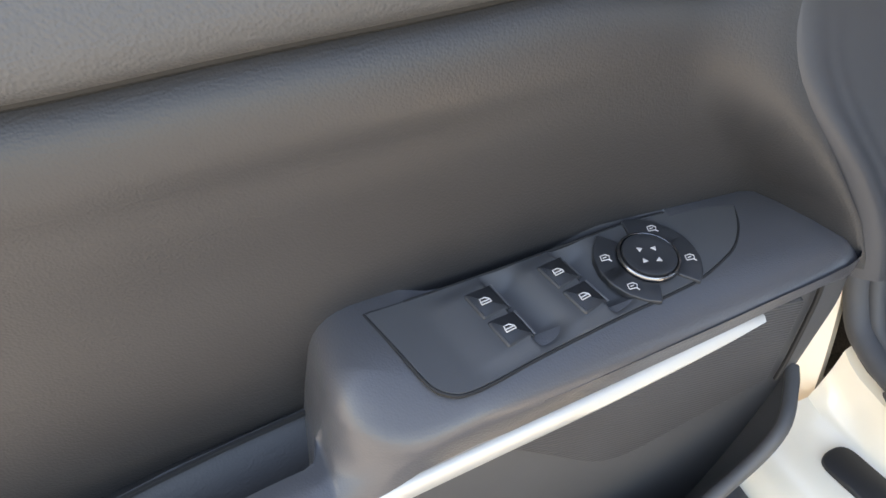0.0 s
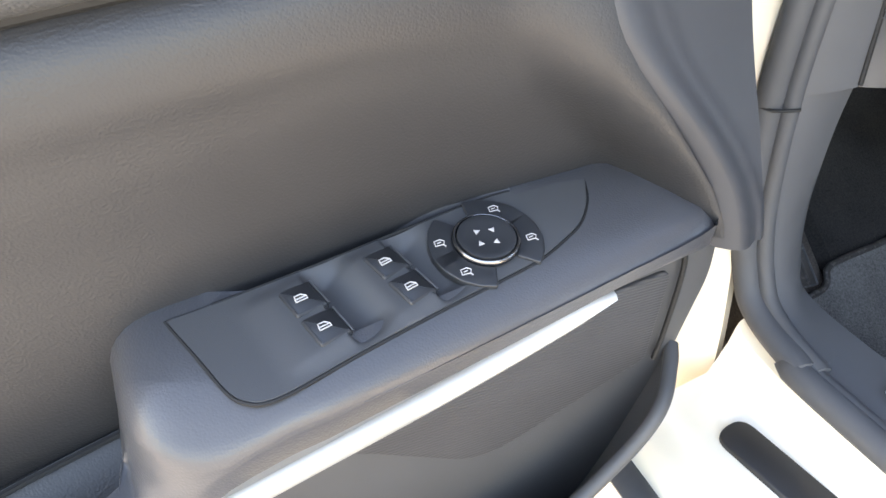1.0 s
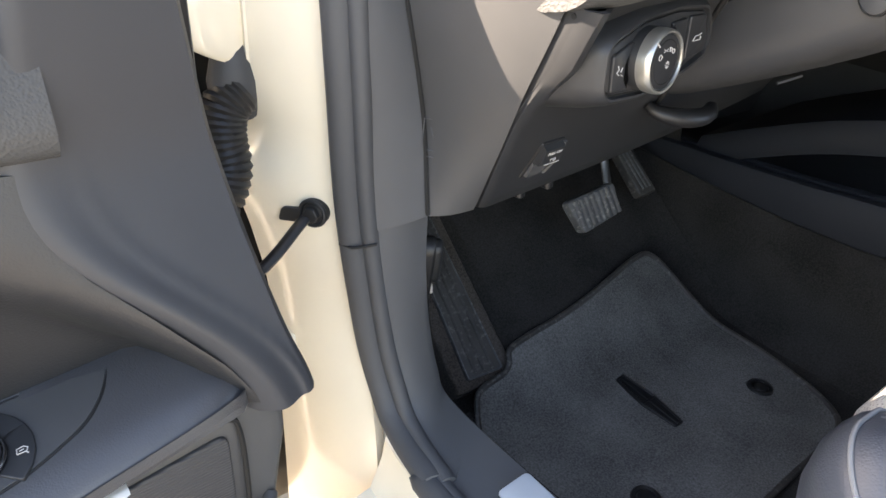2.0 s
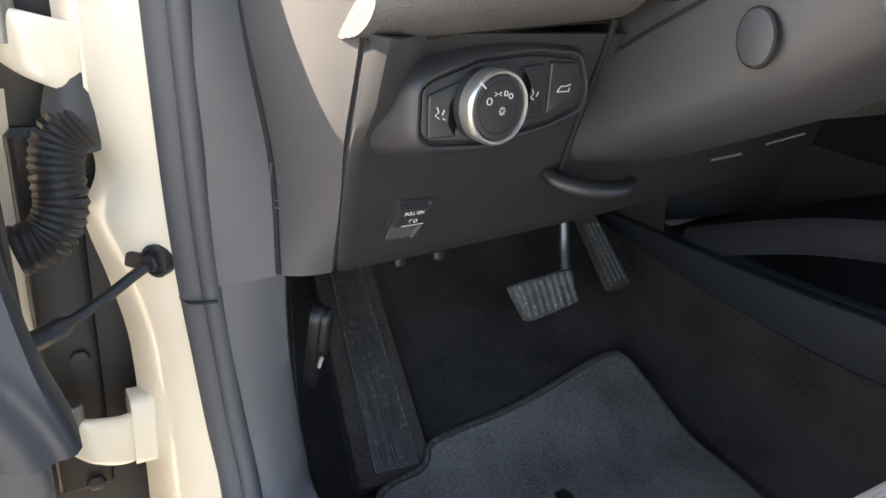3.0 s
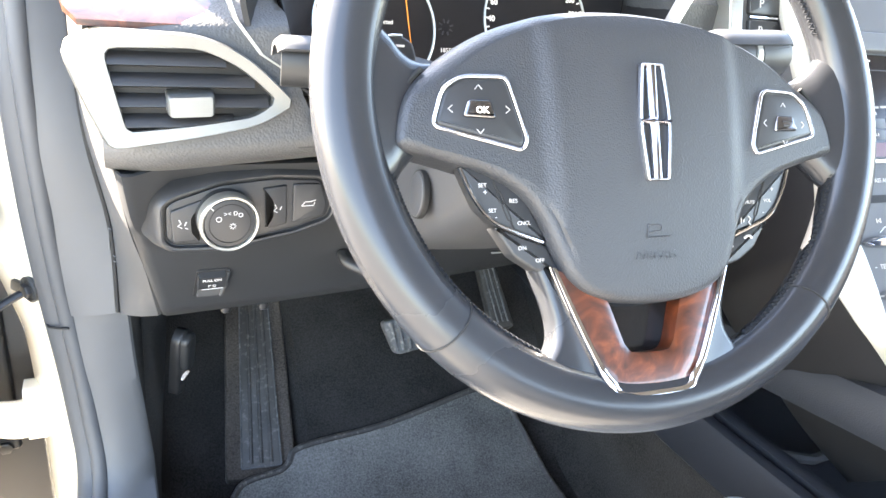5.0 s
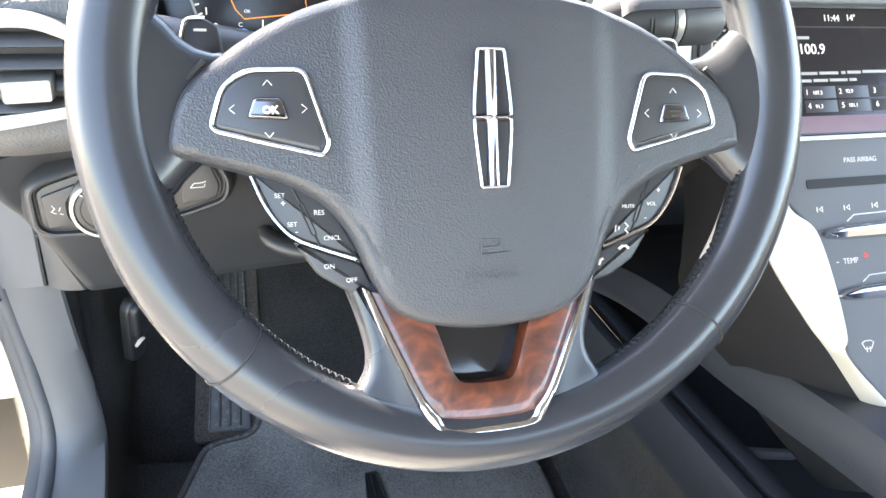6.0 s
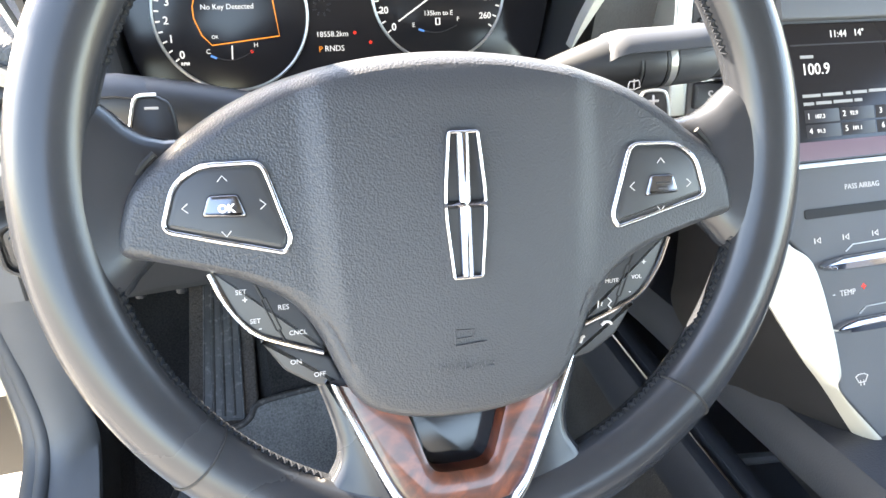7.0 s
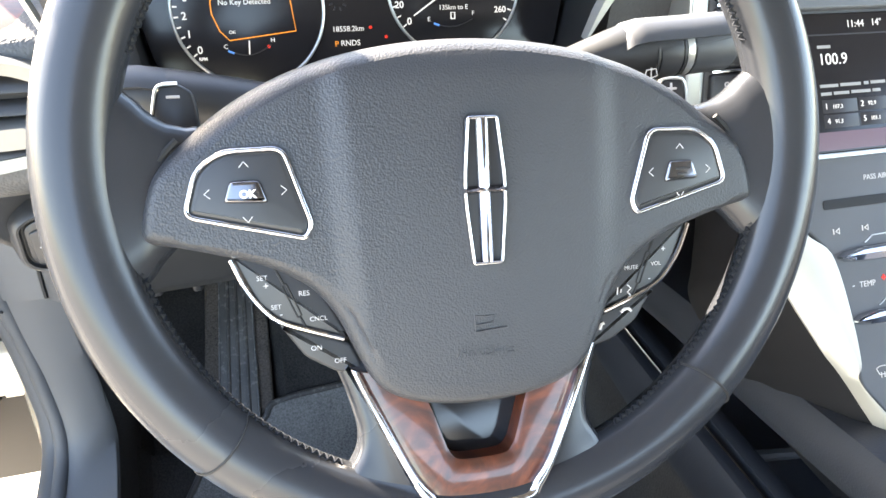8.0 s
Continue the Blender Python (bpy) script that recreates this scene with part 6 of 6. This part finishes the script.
# lower button wings
for s in (1, -1):
    m = lambda pts: rounded([(x * -s, y) for x, y in (pts if s == -1 else pts[::-1])], 0.0025, 4)
    MBW = MW @ Matrix.Translation((0, 0, -0.0130))
    up_o = m([(-0.1190, -0.0245), (-0.1020, -0.0260), (-0.0830, -0.0360), (-0.0650, -0.0705), (-0.0985, -0.0582), (-0.1085, -0.0490)])
    lo_o = m([(-0.0995, -0.0598), (-0.0660, -0.0722), (-0.0580, -0.0900), (-0.0740, -0.0862), (-0.0880, -0.0772)])
    wing = part("button_wing", slab(up_o, -0.012, 0.0, 0.0018), M_BUTTON, wheel, "black wing of cruise and volume buttons", M=MBW)
    part("lower_button", slab(lo_o, -0.012, -0.0005, 0.0018), M_BUTTON, wing, M=MBW)
    path = [(-s * x, y, 0.0004) for x, y in ((-0.1190, -0.0265), (-0.1135, -0.0400), (-0.1065, -0.0508), (-0.0985, -0.0582), (-0.0850, -0.0640), (-0.0690, -0.0698))]
    part("chrome_line", tube(spline(path, 5), 0.0012, 8), M_CHROME, wing, M=MBW)
    for ends in (((-0.1003, -0.0300), (-0.0957, -0.0405)), ((-0.0893, -0.0565), (-0.0868, -0.0625))):
        part("button_gap", tube([(-s * x, y, 0.0) for x, y in ends], 0.0007, 6), M_GAP, wing, M=MBW)
    part("rocker_slot", moved(ring_slab(rounded([(-0.0015, -0.0092), (0.0015, -0.0092), (0.0015, 0.0092), (-0.0015, 0.0092)], 0.0014, 4), 0.0008, -0.001, 0.0004, 0.0002), MBW @ Matrix.Translation((s * 0.0925, -0.0485, 0.0)) @ Matrix.Rotation(-s * radians(21.5), 4, "Z")), M_GAP, wing)
    if s == -1:
        for txt, x, y, z in (("SET", -0.1055, -0.0365, 0.0054), ("+", -0.1040, -0.0405, 0.0080), ("SET", -0.1000, -0.0510, 0.0052), ("-", -0.0980, -0.0545, 0.0080), ("RES", -0.0865, -0.0455, 0.0056), ("CNCL", -0.0805, -0.0585, 0.0052), ("ON", -0.0825, -0.0730, 0.0056), ("OFF", -0.0715, -0.0805, 0.0054)):
            lettering("button_lettering", txt, z * 0.62, MBW, x, y, 0.0002, M_WHITE_GLOW, wing)
    else:
        for txt, x, y, z in (("+", 0.1045, -0.0395, 0.0080), ("VOL", 0.1000, -0.0470, 0.0050), ("-", 0.0960, -0.0545, 0.0080), ("MUTE", 0.0855, -0.0480, 0.0050)):
            lettering("button_lettering", txt, z * 0.62, MBW, x, y, 0.0002, M_WHITE_GLOW, wing)
        part("voice_symbol", strokes([[(0.0830, -0.0570), (0.0850, -0.0590), (0.0830, -0.0610), (0.0850, -0.0630)], [(0.0795, -0.0590), (0.0790, -0.0610)], [(0.0775, -0.0580), (0.0770, -0.0620)]], 0.0008, 0.0004, MBW), M_WHITE_GLOW, wing)
        part("phone_symbol", strokes([[(0.0790, -0.0715), (0.0810, -0.0700), (0.0835, -0.0700), (0.0850, -0.0715)], [(0.0665, -0.0800), (0.0675, -0.0770), (0.0690, -0.0765)]], 0.0016, 0.0004, MBW), M_WHITE_GLOW, wing)

# lower spoke: leather arms, chrome V and wood
MSP = MW @ Matrix.Translation((0, -0.178, -0.0135)) @ Matrix.Rotation(radians(-4), 4, "X") @ Matrix.Translation((0, 0.178, 0))
for s in (1, -1):
    f = [(0.052, -0.080), (0.0725, -0.080), (0.0655, -0.101), (0.0612, -0.119), (0.0622, -0.1290), (0.0668, -0.1362), (0.0712, -0.1435), (0.066, -0.152), (0.045, -0.1640), (-0.002, -0.1715), (-0.002, -0.160), (0.020, -0.157), (0.036, -0.135)]
    o = rounded([(s * x - 0.003, y) for x, y in f][::s], 0.007, 4)
    part("spoke_leather", slab(o, -0.008, 0.0068, 0.0060), M_RIM, wheel, M=MSP)


def vee(hw):
    return [(-x - 0.003, y) for x, y in hw] + [(x - 0.003, y) for x, y in hw[::-1]]


def band_of(outer, inner, z0, z1, bev):
    """A V-shaped band between two open outlines."""
    A = [Vector(p[:2]) for p in spline([(x, y, 0) for x, y in outer], 8)]
    B = [Vector(p[:2]) for p in spline([(x, y, 0) for x, y in inner], 8)]
    rings = []
    for p, q in zip(A, B):
        d = (q - p)
        rings.append([(p.x, p.y, z0)] + [((p + d * t).x, (p + d * t).y, z1 - bev * (2 * t - 1) ** 4) for t in (0, 0.08, 0.25, 0.5, 0.75, 0.92, 1)] + [(q.x, q.y, z0)])
    return loft(rings)


chrome_o = vee(((0.0645, -0.085), (0.0515, -0.118), (0.0395, -0.1450), (0.0315, -0.1585), (0.0225, -0.1662)))
chrome_i = vee(((0.0595, -0.087), (0.0465, -0.117), (0.0350, -0.1425), (0.0272, -0.1532), (0.0190, -0.1598)))
wood_i = vee(((0.0310, -0.095), (0.0245, -0.112), (0.0195, -0.1275), (0.0165, -0.1345), (0.0105, -0.1385)))
part("chrome_vee", band_of(chrome_o, chrome_i, -0.010, 0.0125, 0.0025), M_CHROME, wheel, "chrome outline of the lower spoke", M=MSP)
wood_o = vee(((0.0605, -0.087), (0.0475, -0.1175), (0.0360, -0.1432), (0.0282, -0.1540), (0.0192, -0.1608)))
part("wood_spoke", band_of(wood_o, wood_i, -0.010, 0.0100, 0.0012), M_WOOD, wheel, "glossy brown burl wood spoke", M=MSP)
part("spoke_cover", slab(rounded([(-0.040, -0.090), (0.036, -0.090), (0.014, -0.152), (-0.020, -0.152)], 0.006), -0.030, -0.004, 0.003), M_PIANO, wheel, "gloss black infill of the lower spoke", M=MSP)
part("hub_back", disc(0.070, -0.055, -0.020, 0.012, 40), M_BLACK, wheel, M=MW @ Matrix.Translation((0, -0.012, 0)))
part("wheel_shaft", disc(0.020, -0.14, -0.05, 0.002, 20), M_STEEL, wheel, M=MW @ Matrix.Translation((0, -0.012, 0)))
# shift paddles behind the arms
MPA = MW @ Matrix.Translation((0, 0, -0.048))
for sign, outline, mark, edge in (("+", [(0.1395, 0.032), (0.1390, 0.0458), (0.1368, 0.0527), (0.1251, 0.0530), (0.1215, 0.0487), (0.120, 0.032)], (0.1294, 0.0475), 0),
                                  ("-", [(-0.1295, 0.032), (-0.1301, 0.0463), (-0.1320, 0.0547), (-0.1384, 0.0585), (-0.1472, 0.0577), (-0.1499, 0.0512), (-0.1518, 0.0402), (-0.1522, 0.032)], (-0.1409, 0.0520), 3)):
    pp = part("shift_paddle", slab(rounded(outline, 0.0022, 4), -0.003, 0.003, 0.002), M_BUTTON, wheel, "black shift paddle with a silver edge", M=MPA)
    part("paddle_rim", tube(spline([(x, y, 0.0024) for x, y in outline[edge:]], 3), 0.0009, 6), M_SATIN, pp, M=MPA)
    mx, my = mark
    part("paddle_sign", strokes([[(mx - 0.0032, my), (mx + 0.0032, my)]] + ([[(mx, my - 0.0032), (mx, my + 0.0032)]] if sign == "+" else []), 0.0014, 0.0032, MPA), M_WHITE_GLOW, pp)

# ---- centre stack and console ----
MK = frame_of((0.300, 0.055, 0.838), (1, 0, 0), (0, 0.625, 0.78))
stack = thing("centre_stack", (0.45, 0.06, 0.80), "grey centre stack with a colour screen and touch controls", "centre console")
face = [(-0.026, 0.24), (-0.024, 0.06), (-0.034, 0.010), (-0.0115, -0.0140), (-0.0010, -0.0555), (0.0033, -0.0945), (0.0005, -0.1085), (0.031, -0.1465), (0.086, -0.21), (0.34, -0.22), (0.34, 0.24)]
part("stack_face", slab(rounded(face, 0.006, 4), -0.05, 0.0, 0.002), M_TRIM, stack, "satin grey control face", M=MK)
scr = [(-0.0165, 0.0575), (0.205, 0.0575), (0.205, 0.1570), (-0.0165, 0.1570)]
screen = part("screen", slab(rounded(scr, 0.003, 3), -0.002, 0.0016, 0.0008), M_SCREEN, stack, "dark colour touch screen showing the radio", M=MK)
part("screen_edge", slab([(-0.018, 0.0535), (0.207, 0.0535), (0.207, 0.0570), (-0.018, 0.0570)], 0, 0.0022, 0.0008), M_SATIN, screen, M=MK)
for txt, x, y, s in (("11:44", 0.0308, 0.1484, 0.0072), ("14°", 0.0500, 0.1488, 0.0070), ("100.9", 0.0080, 0.1236, 0.0115), ("1", -0.0024, 0.0902, 0.0060), ("107.3", 0.0074, 0.0898, 0.0042), ("2", 0.0293, 0.0905, 0.0060), ("92.9", 0.0381, 0.0905, 0.0042), ("4", -0.0016, 0.0795, 0.0060), ("91.3", 0.0074, 0.0792, 0.0042), ("5", 0.0303, 0.0797, 0.0060), ("101.1", 0.0400, 0.0795, 0.0042), ("3", 0.0630, 0.0907, 0.0060), ("6", 0.0640, 0.0799, 0.0060)):
    lettering("screen_text", txt, s, MK, x, y, 0.0018, M_LCD_WHITE, screen)
for x0, x1, y in ((-0.0058, 0.0100, 0.1050), (0.0120, 0.0300, 0.1052), (0.0330, 0.0370, 0.1054), (0.0390, 0.0520, 0.1056), (0.0540, 0.0820, 0.1060), (-0.0056, 0.0035, 0.0993), (0.0055, 0.0190, 0.0995), (0.0210, 0.0380, 0.0997), (0.0400, 0.0470, 0.0998), (-0.0045, 0.0070, 0.1329)):
    part("text_bar", slab([(x0, y - 0.0011), (x1, y - 0.0011), (x1, y + 0.0011), (x0, y + 0.0011)], 0.0016, 0.0019, 0.0001), M_LCD_TEXT, screen, M=MK)
for x in (-0.0055, 0.0265, 0.0585):
    for y in (0.0748, 0.0856):
        part("preset_cell", slab([(x, y), (x + 0.0305, y), (x + 0.0305, y + 0.0094), (x, y + 0.0094)], 0.0014, 0.00172, 0.0001), M_LCD_GREY, screen, M=MK)
part("header_line", slab([(-0.012, 0.1410), (0.2, 0.1410), (0.2, 0.1420), (-0.012, 0.1420)], 0.0014, 0.0018, 0.0001), M_LCD_GREY, screen, M=MK)
part("screen_footer", slab([(-0.0150, 0.0590), (0.203, 0.0590), (0.203, 0.0720), (-0.0150, 0.0720)], 0.0014, 0.00172, 0.0001), M_LCD_MAUVE, screen, M=MK)
part("stack_bezel", slab([(-0.020, 0.1590), (0.207, 0.1590), (0.207, 0.1780), (-0.020, 0.1780)], -0.002, 0.0060, 0.002), M_TRIM, stack, "grey bezel above the screen", M=MK)
MKL = MK @ Matrix.Translation((-0.0118, -0.0072, 0))
part("disc_slot", slab(rounded([(-0.002, 0.0245), (0.20, 0.0245), (0.20, 0.0315), (-0.002, 0.0315)], 0.0025, 4), -0.002, 0.0008, 0.0004), M_GAP, stack, M=MKL)
lettering("stack_lettering", "PASS AIRBAG", 0.0055, MKL, 0.052, 0.0445, 0.0002, M_WHITE_GLOW, stack)
lettering("stack_lettering", "TEMP", 0.0060, MKL, 0.0290, -0.0320, 0.0002, M_WHITE_GLOW, stack)
lettering("stack_lettering", "-", 0.0080, MKL, 0.0165, -0.0315, 0.0002, M_WHITE_GLOW, stack)
lettering("stack_lettering", "+", 0.0080, MKL, 0.0440, -0.0295, 0.0002, M_LCD_RED, stack, bold=0.0003)
for x, y in ((0.0075, 0.0085), (0.033, 0.0085), (0.060, 0.0085)):
    part("track_symbol", strokes([[(x - 0.003, y - 0.002), (x - 0.003, y + 0.002)], [(x - 0.001, y), (x + 0.002, y + 0.002), (x + 0.002, y - 0.002), (x - 0.001, y)]], 0.0009, 0.0004, MKL), M_WHITE_GLOW, stack)
part("defrost_symbol", strokes([[(0.028, -0.094), (0.031, -0.0925), (0.036, -0.0925), (0.039, -0.094), (0.0365, -0.0985), (0.0305, -0.0985), (0.028, -0.094)], [(0.032, -0.097), (0.032, -0.101)], [(0.035, -0.097), (0.035, -0.101)]], 0.0008, 0.0004, MKL), M_WHITE_GLOW, stack)
lettering("stack_lettering", "R", 0.006, MKL, 0.064, -0.094, 0.0002, M_WHITE_GLOW, stack)
for y, x in ((-0.0105, 0.005), (-0.0570, 0.0115)):
    part("slider_bar", loft([[(x + t * 0.2, y + b * 0.005 * w, c) for b, c in ((-1, 0), (-0.7, 0.005), (0.2, 0.007), (1, 0.004), (1.2, 0))] for t, w in ((0, 0.15), (0.03, 0.7), (0.10, 1.0), (0.5, 1.25), (1, 1.2))]), M_CHROME, stack, "bright touch slider bar", M=MKL)
    part("slider_edge", strokes([[(x + 0.026, y + 0.0085), (x + 0.033, y + 0.0130), (x + 0.15, y + 0.0150)]], 0.0010, 0.0004, MKL), M_SATIN, stack)
part("pad_joint", strokes([[(0.055, -0.119), (0.30, -0.125)]], 0.0014, 0.0002, MKL), M_GAP, stack)
# champagne side trim and grey flank of the stack
inner = [(-0.024, 0.245), (-0.0235, 0.07), (-0.0350, 0.0100), (-0.0125, -0.0140), (-0.0020, -0.0555), (0.0023, -0.0945), (-0.0005, -0.1085), (0.0300, -0.1465), (0.085, -0.21)]
outer = [(-0.030, 0.245), (-0.030, 0.07), (-0.0410, 0.0050), (-0.0476, -0.0277), (-0.0230, -0.0770), (-0.0075, -0.1005), (0.0000, -0.1125), (0.0285, -0.1600), (0.077, -0.224)]
A, B = spline([(x, y, 0.002) for x, y in inner], 6), spline([(x, y, -0.010) for x, y in outer], 6)
rows = [[MK @ (p.lerp(q, t) + Vector((0, 0, 0.0035 * math.sin(math.pi * t)))) for t in (0, 0.15, 0.3, 0.5, 0.7, 0.85, 1)] for p, q in zip(A, B)]
part("side_trim", sheet(rows, 0.004, (0, 0.6, -0.6)), M_CHAMPAGNE, stack, "champagne satin trim down the stack's edge")
rows = []
for q in B[6:]:
    w = MK @ q
    rows.append([w + Vector(d) for d in ((0.001, 0, -0.001), (-0.004, 0.006, -0.007), (-0.008, 0.022, -0.026), (-0.008, 0.045, -0.052), (-0.002, 0.075, -0.085), (0.020, 0.095, -0.110))])
part("stack_flank", sheet(rows, 0.004, (1, 0, 0)), M_FLANK, stack, "charcoal flank of the centre stack")

# gear buttons beside the dials, set in a silver strip
gear = thing("gear_selector", (0.235, 0.17, 0.94), "vertical row of gear buttons beside a silver strip", "gear selector")
MGS = frame_of((0.236, 0.1770, 0.938), (1, 0, 0), (0.045, 0.36, 0.93))
part("silver_strip", slab(rounded([(-0.021, -0.052), (-0.006, -0.052), (-0.006, 0.09), (-0.021, 0.09)], 0.002), -0.05, 0.003, 0.002), M_SATIN, gear, M=MGS)
part("button_base", slab(rounded([(-0.004, -0.052), (0.042, -0.052), (0.042, 0.09), (-0.004, 0.09)], 0.004), -0.05, 0.0, 0.002), M_TRIM, gear, M=MGS)
for k, ch in enumerate("SDNRP"):
    y = -0.047 + 0.0235 * k
    part("gear_button", slab(rounded([(0.000, y), (0.036, y), (0.036, y + 0.0185), (0.000, y + 0.0185)], 0.002), 0, 0.005, 0.0016), M_BUTTON, gear, M=MGS)
    part("button_bead", tube([(0.000, y + 0.021, 0.003), (0.036, y + 0.021, 0.003)], 0.0018, 8), M_CHROME, gear, M=MGS)
    lettering("gear_letter", ch, 0.0110, MGS, 0.0125, y + 0.009, 0.0051, M_WHITE_GLOW, gear)
part("right_air_vent", moved(join(*[slab(rounded([(0.050, 0.062 + 0.016 * k), (0.20, 0.062 + 0.016 * k), (0.20, 0.068 + 0.016 * k), (0.05, 0.068 + 0.016 * k)], 0.002), 0.0, 0.010, 0.002) for k in range(4)]), MGS), M_BLACK, gear)

# console: carpet side rail, storage hollow and floating bridge
console = thing("centre_console", (0.45, 0.1, 0.5), "dark blue-grey console rail and bridge above a storage hollow", "console")
yz = [(0.60, 0.500, 0.522), (0.50, 0.492, 0.527), (0.38, 0.484, 0.534), (0.28, 0.481, 0.541), (0.18, 0.484, 0.552), (0.08, 0.496, 0.564), (0.0, 0.508, 0.574), (-0.15, 0.53, 0.592), (-0.5, 0.55, 0.62)]
part("side_rail", loft([[(0.312, y, z0 - 0.004), (0.296, y, z0), (0.292, y, z0 + 0.004), (0.291, y, z1 - 0.010), (0.295, y, z1 - 0.002), (0.301, y, z1), (0.309, y, z1 - 0.001), (0.313, y, z1 - 0.010)] for y, z0, z1 in yz]), M_RAIL, console)
part("inner_rail", loft([[(0.320, y, z1 - 0.012), (0.321, y, z1 - 0.002), (0.328, y, z1 + 0.001), (0.340, y, z1 - 0.002), (0.345, y, z1 - 0.03)] for y, z0, z1 in yz]), M_RAIL, console)
part("storage_tray", sheet([[(0.335, y, 0.535 + (0.3 - y) * 0.08), (0.36, y, 0.49 + (0.3 - y) * 0.08), (0.50, y, 0.485 + (0.3 - y) * 0.08), (0.62, y, 0.50 + (0.3 - y) * 0.08), (0.65, y, 0.62)] for y in (0.62, 0.4, 0.2, 0.0, -0.2, -0.5)], 0.01, (0, 0, -1)), M_SHROUD, console)
part("tray_rib", tube([(0.335, 0.06, 0.560), (0.42, 0.075, 0.520), (0.55, 0.09, 0.512)], 0.006, 8), M_TRIM, console)
bridge = spline([(0.315, 0.46, 0.520), (0.31, 0.38, 0.560), (0.306, 0.28, 0.605), (0.300, 0.18, 0.638), (0.292, 0.07, 0.667), (0.290, -0.07, 0.704), (0.30, -0.30, 0.752)], 5)
part("bridge", loft([[p + Vector(d) for d in ((0.03, 0, -0.024), (0.004, 0, -0.024), (-0.001, 0, -0.014), (-0.001, 0, 0.012), (0.006, 0, 0.022), (0.05, 0, 0.026), (0.3, 0, 0.026), (0.3, 0, 0.0))] for p in bridge]), M_RAIL, console)
part("inner_wall", sheet([[(0.66, 0.7, 0.3), (0.66, 0.7, 0.95)], [(0.66, 0.0, 0.3), (0.66, 0.0, 0.80)], [(0.66, -0.5, 0.3), (0.66, -0.5, 0.70)]], 0.02, (1, 0, 0)), M_BLACK, console)
part("tunnel_front", sheet([[(0.30, 0.60, 0.5), (0.30, 0.60, 0.74)], [(0.45, 0.56, 0.5), (0.45, 0.54, 0.74)], [(0.66, 0.55, 0.5), (0.66, 0.5, 0.74)]], 0.01, (0, 1, 0)), M_PLASTIC, console)
part("front_vent", moved(join(*[slab(rounded([(-0.008, -0.004 + 0.011 * k), (0.010, -0.004 + 0.011 * k), (0.010, 0.001 + 0.011 * k), (-0.008, 0.001 + 0.011 * k)], 0.001, 3), 0, 0.002, 0.0004) for k in range(4)]), frame_of((0.44, 0.535, 0.600), (1, -0.2, 0), (0.1, 0, 1))), M_GAP, console)

# ---- driver's seat cushion ----
seat = thing("car_seat", (0.0, -0.22, 0.24), "grey-blue leather car seat cushion with perforated middle and pale stitching", "car seat")


def seat_point(x, s):
    """The cushion's skin: s runs from the foot of the front face over the edge to the rear."""
    ax = abs(x + 0.003)
    side = max(0.0, ax - 0.186) / 0.066
    corner = 0.070 * (1 - math.sqrt(max(0.0, 1 - min(1.0, side) ** 2)))
    prof = [(0.0, -0.035, 0.36), (0.15, -0.010, 0.43), (0.30, 0.008, 0.50), (0.42, 0.0145, 0.545), (0.50, 0.012, 0.572), (0.57, 0.002, 0.590), (0.64, -0.016, 0.599), (0.72, -0.045, 0.603), (0.85, -0.16, 0.602), (1.0, -0.46, 0.590)]
    y = lerp_table(s, [(a, b) for a, b, c in prof])
    z = lerp_table(s, [(a, c) for a, b, c in prof])
    groove = 0.006 * math.exp(-((ax - 0.150) / 0.0045) ** 2)
    bolster = 0.012 * math.exp(-((ax - 0.205) / 0.035) ** 2)
    top = max(0.0, min(1.0, (s - 0.45) / 0.25))
    z += top * (bolster - groove) - top * 0.060 * (1 - math.sqrt(max(0.0, 1 - min(1.0, side) ** 2)))
    y -= corner + groove * (1 - top)
    return Vector((x, y, z))


SEAT_S = [0.05 * k for k in range(8)] + [0.40 + 0.02 * k for k in range(17)] + [0.76, 0.82, 0.88, 0.94, 1.0]


def seat_skin(x0, x1, n):
    return sheet([[seat_point(x0 + (x1 - x0) * i / n, s) for s in SEAT_S] for i in range(n + 1)], 0.01, (0, -0.5, -0.8))


part("centre_panel", seat_skin(-0.153, 0.147, 24), M_PERF, seat, "perforated light grey leather centre")
part("bolster", seat_skin(-0.2545, -0.1535, 24), M_SEAT, seat, "smooth grey-blue leather bolster")
part("bolster", seat_skin(0.1475, 0.2485, 24), M_SEAT, seat, "smooth grey-blue leather bolster")
for x0, x1, dx in ((-0.2525, -0.153, -1), (0.147, 0.2465, 1)):
    part("piping", tube([seat_point(x0 + (x1 - x0) * k / 16, 0.600) + Vector((0, 0.001, 0.0008)) for k in range(17)], 0.0019, 8), M_PALE_THREAD, seat, "pale piping along the bolster's edge")
    for d in (0.006, 0.012, 0.020):
        xs = (-0.153 if dx < 0 else 0.147) + dx * d
        row = [seat_point(xs, 0.62 + 0.38 * (k / 60) ** 1.8) + Vector((0, 0, 0.0006)) for k in range(61)]
        part("stitch_row", join(*[tube([p, p.lerp(q, 0.6)], 0.0010, 5) for p, q in zip(row, row[1:])]), M_PALE_THREAD, seat)
part("cushion_base", block(-0.246, 0.240, -0.46, -0.050, 0.30, 0.50, 0.02), M_SEAT, seat)
part("seat_frame", block(-0.22, 0.25, -0.44, -0.06, 0.281, 0.33, 0.01), M_BLACK, seat)
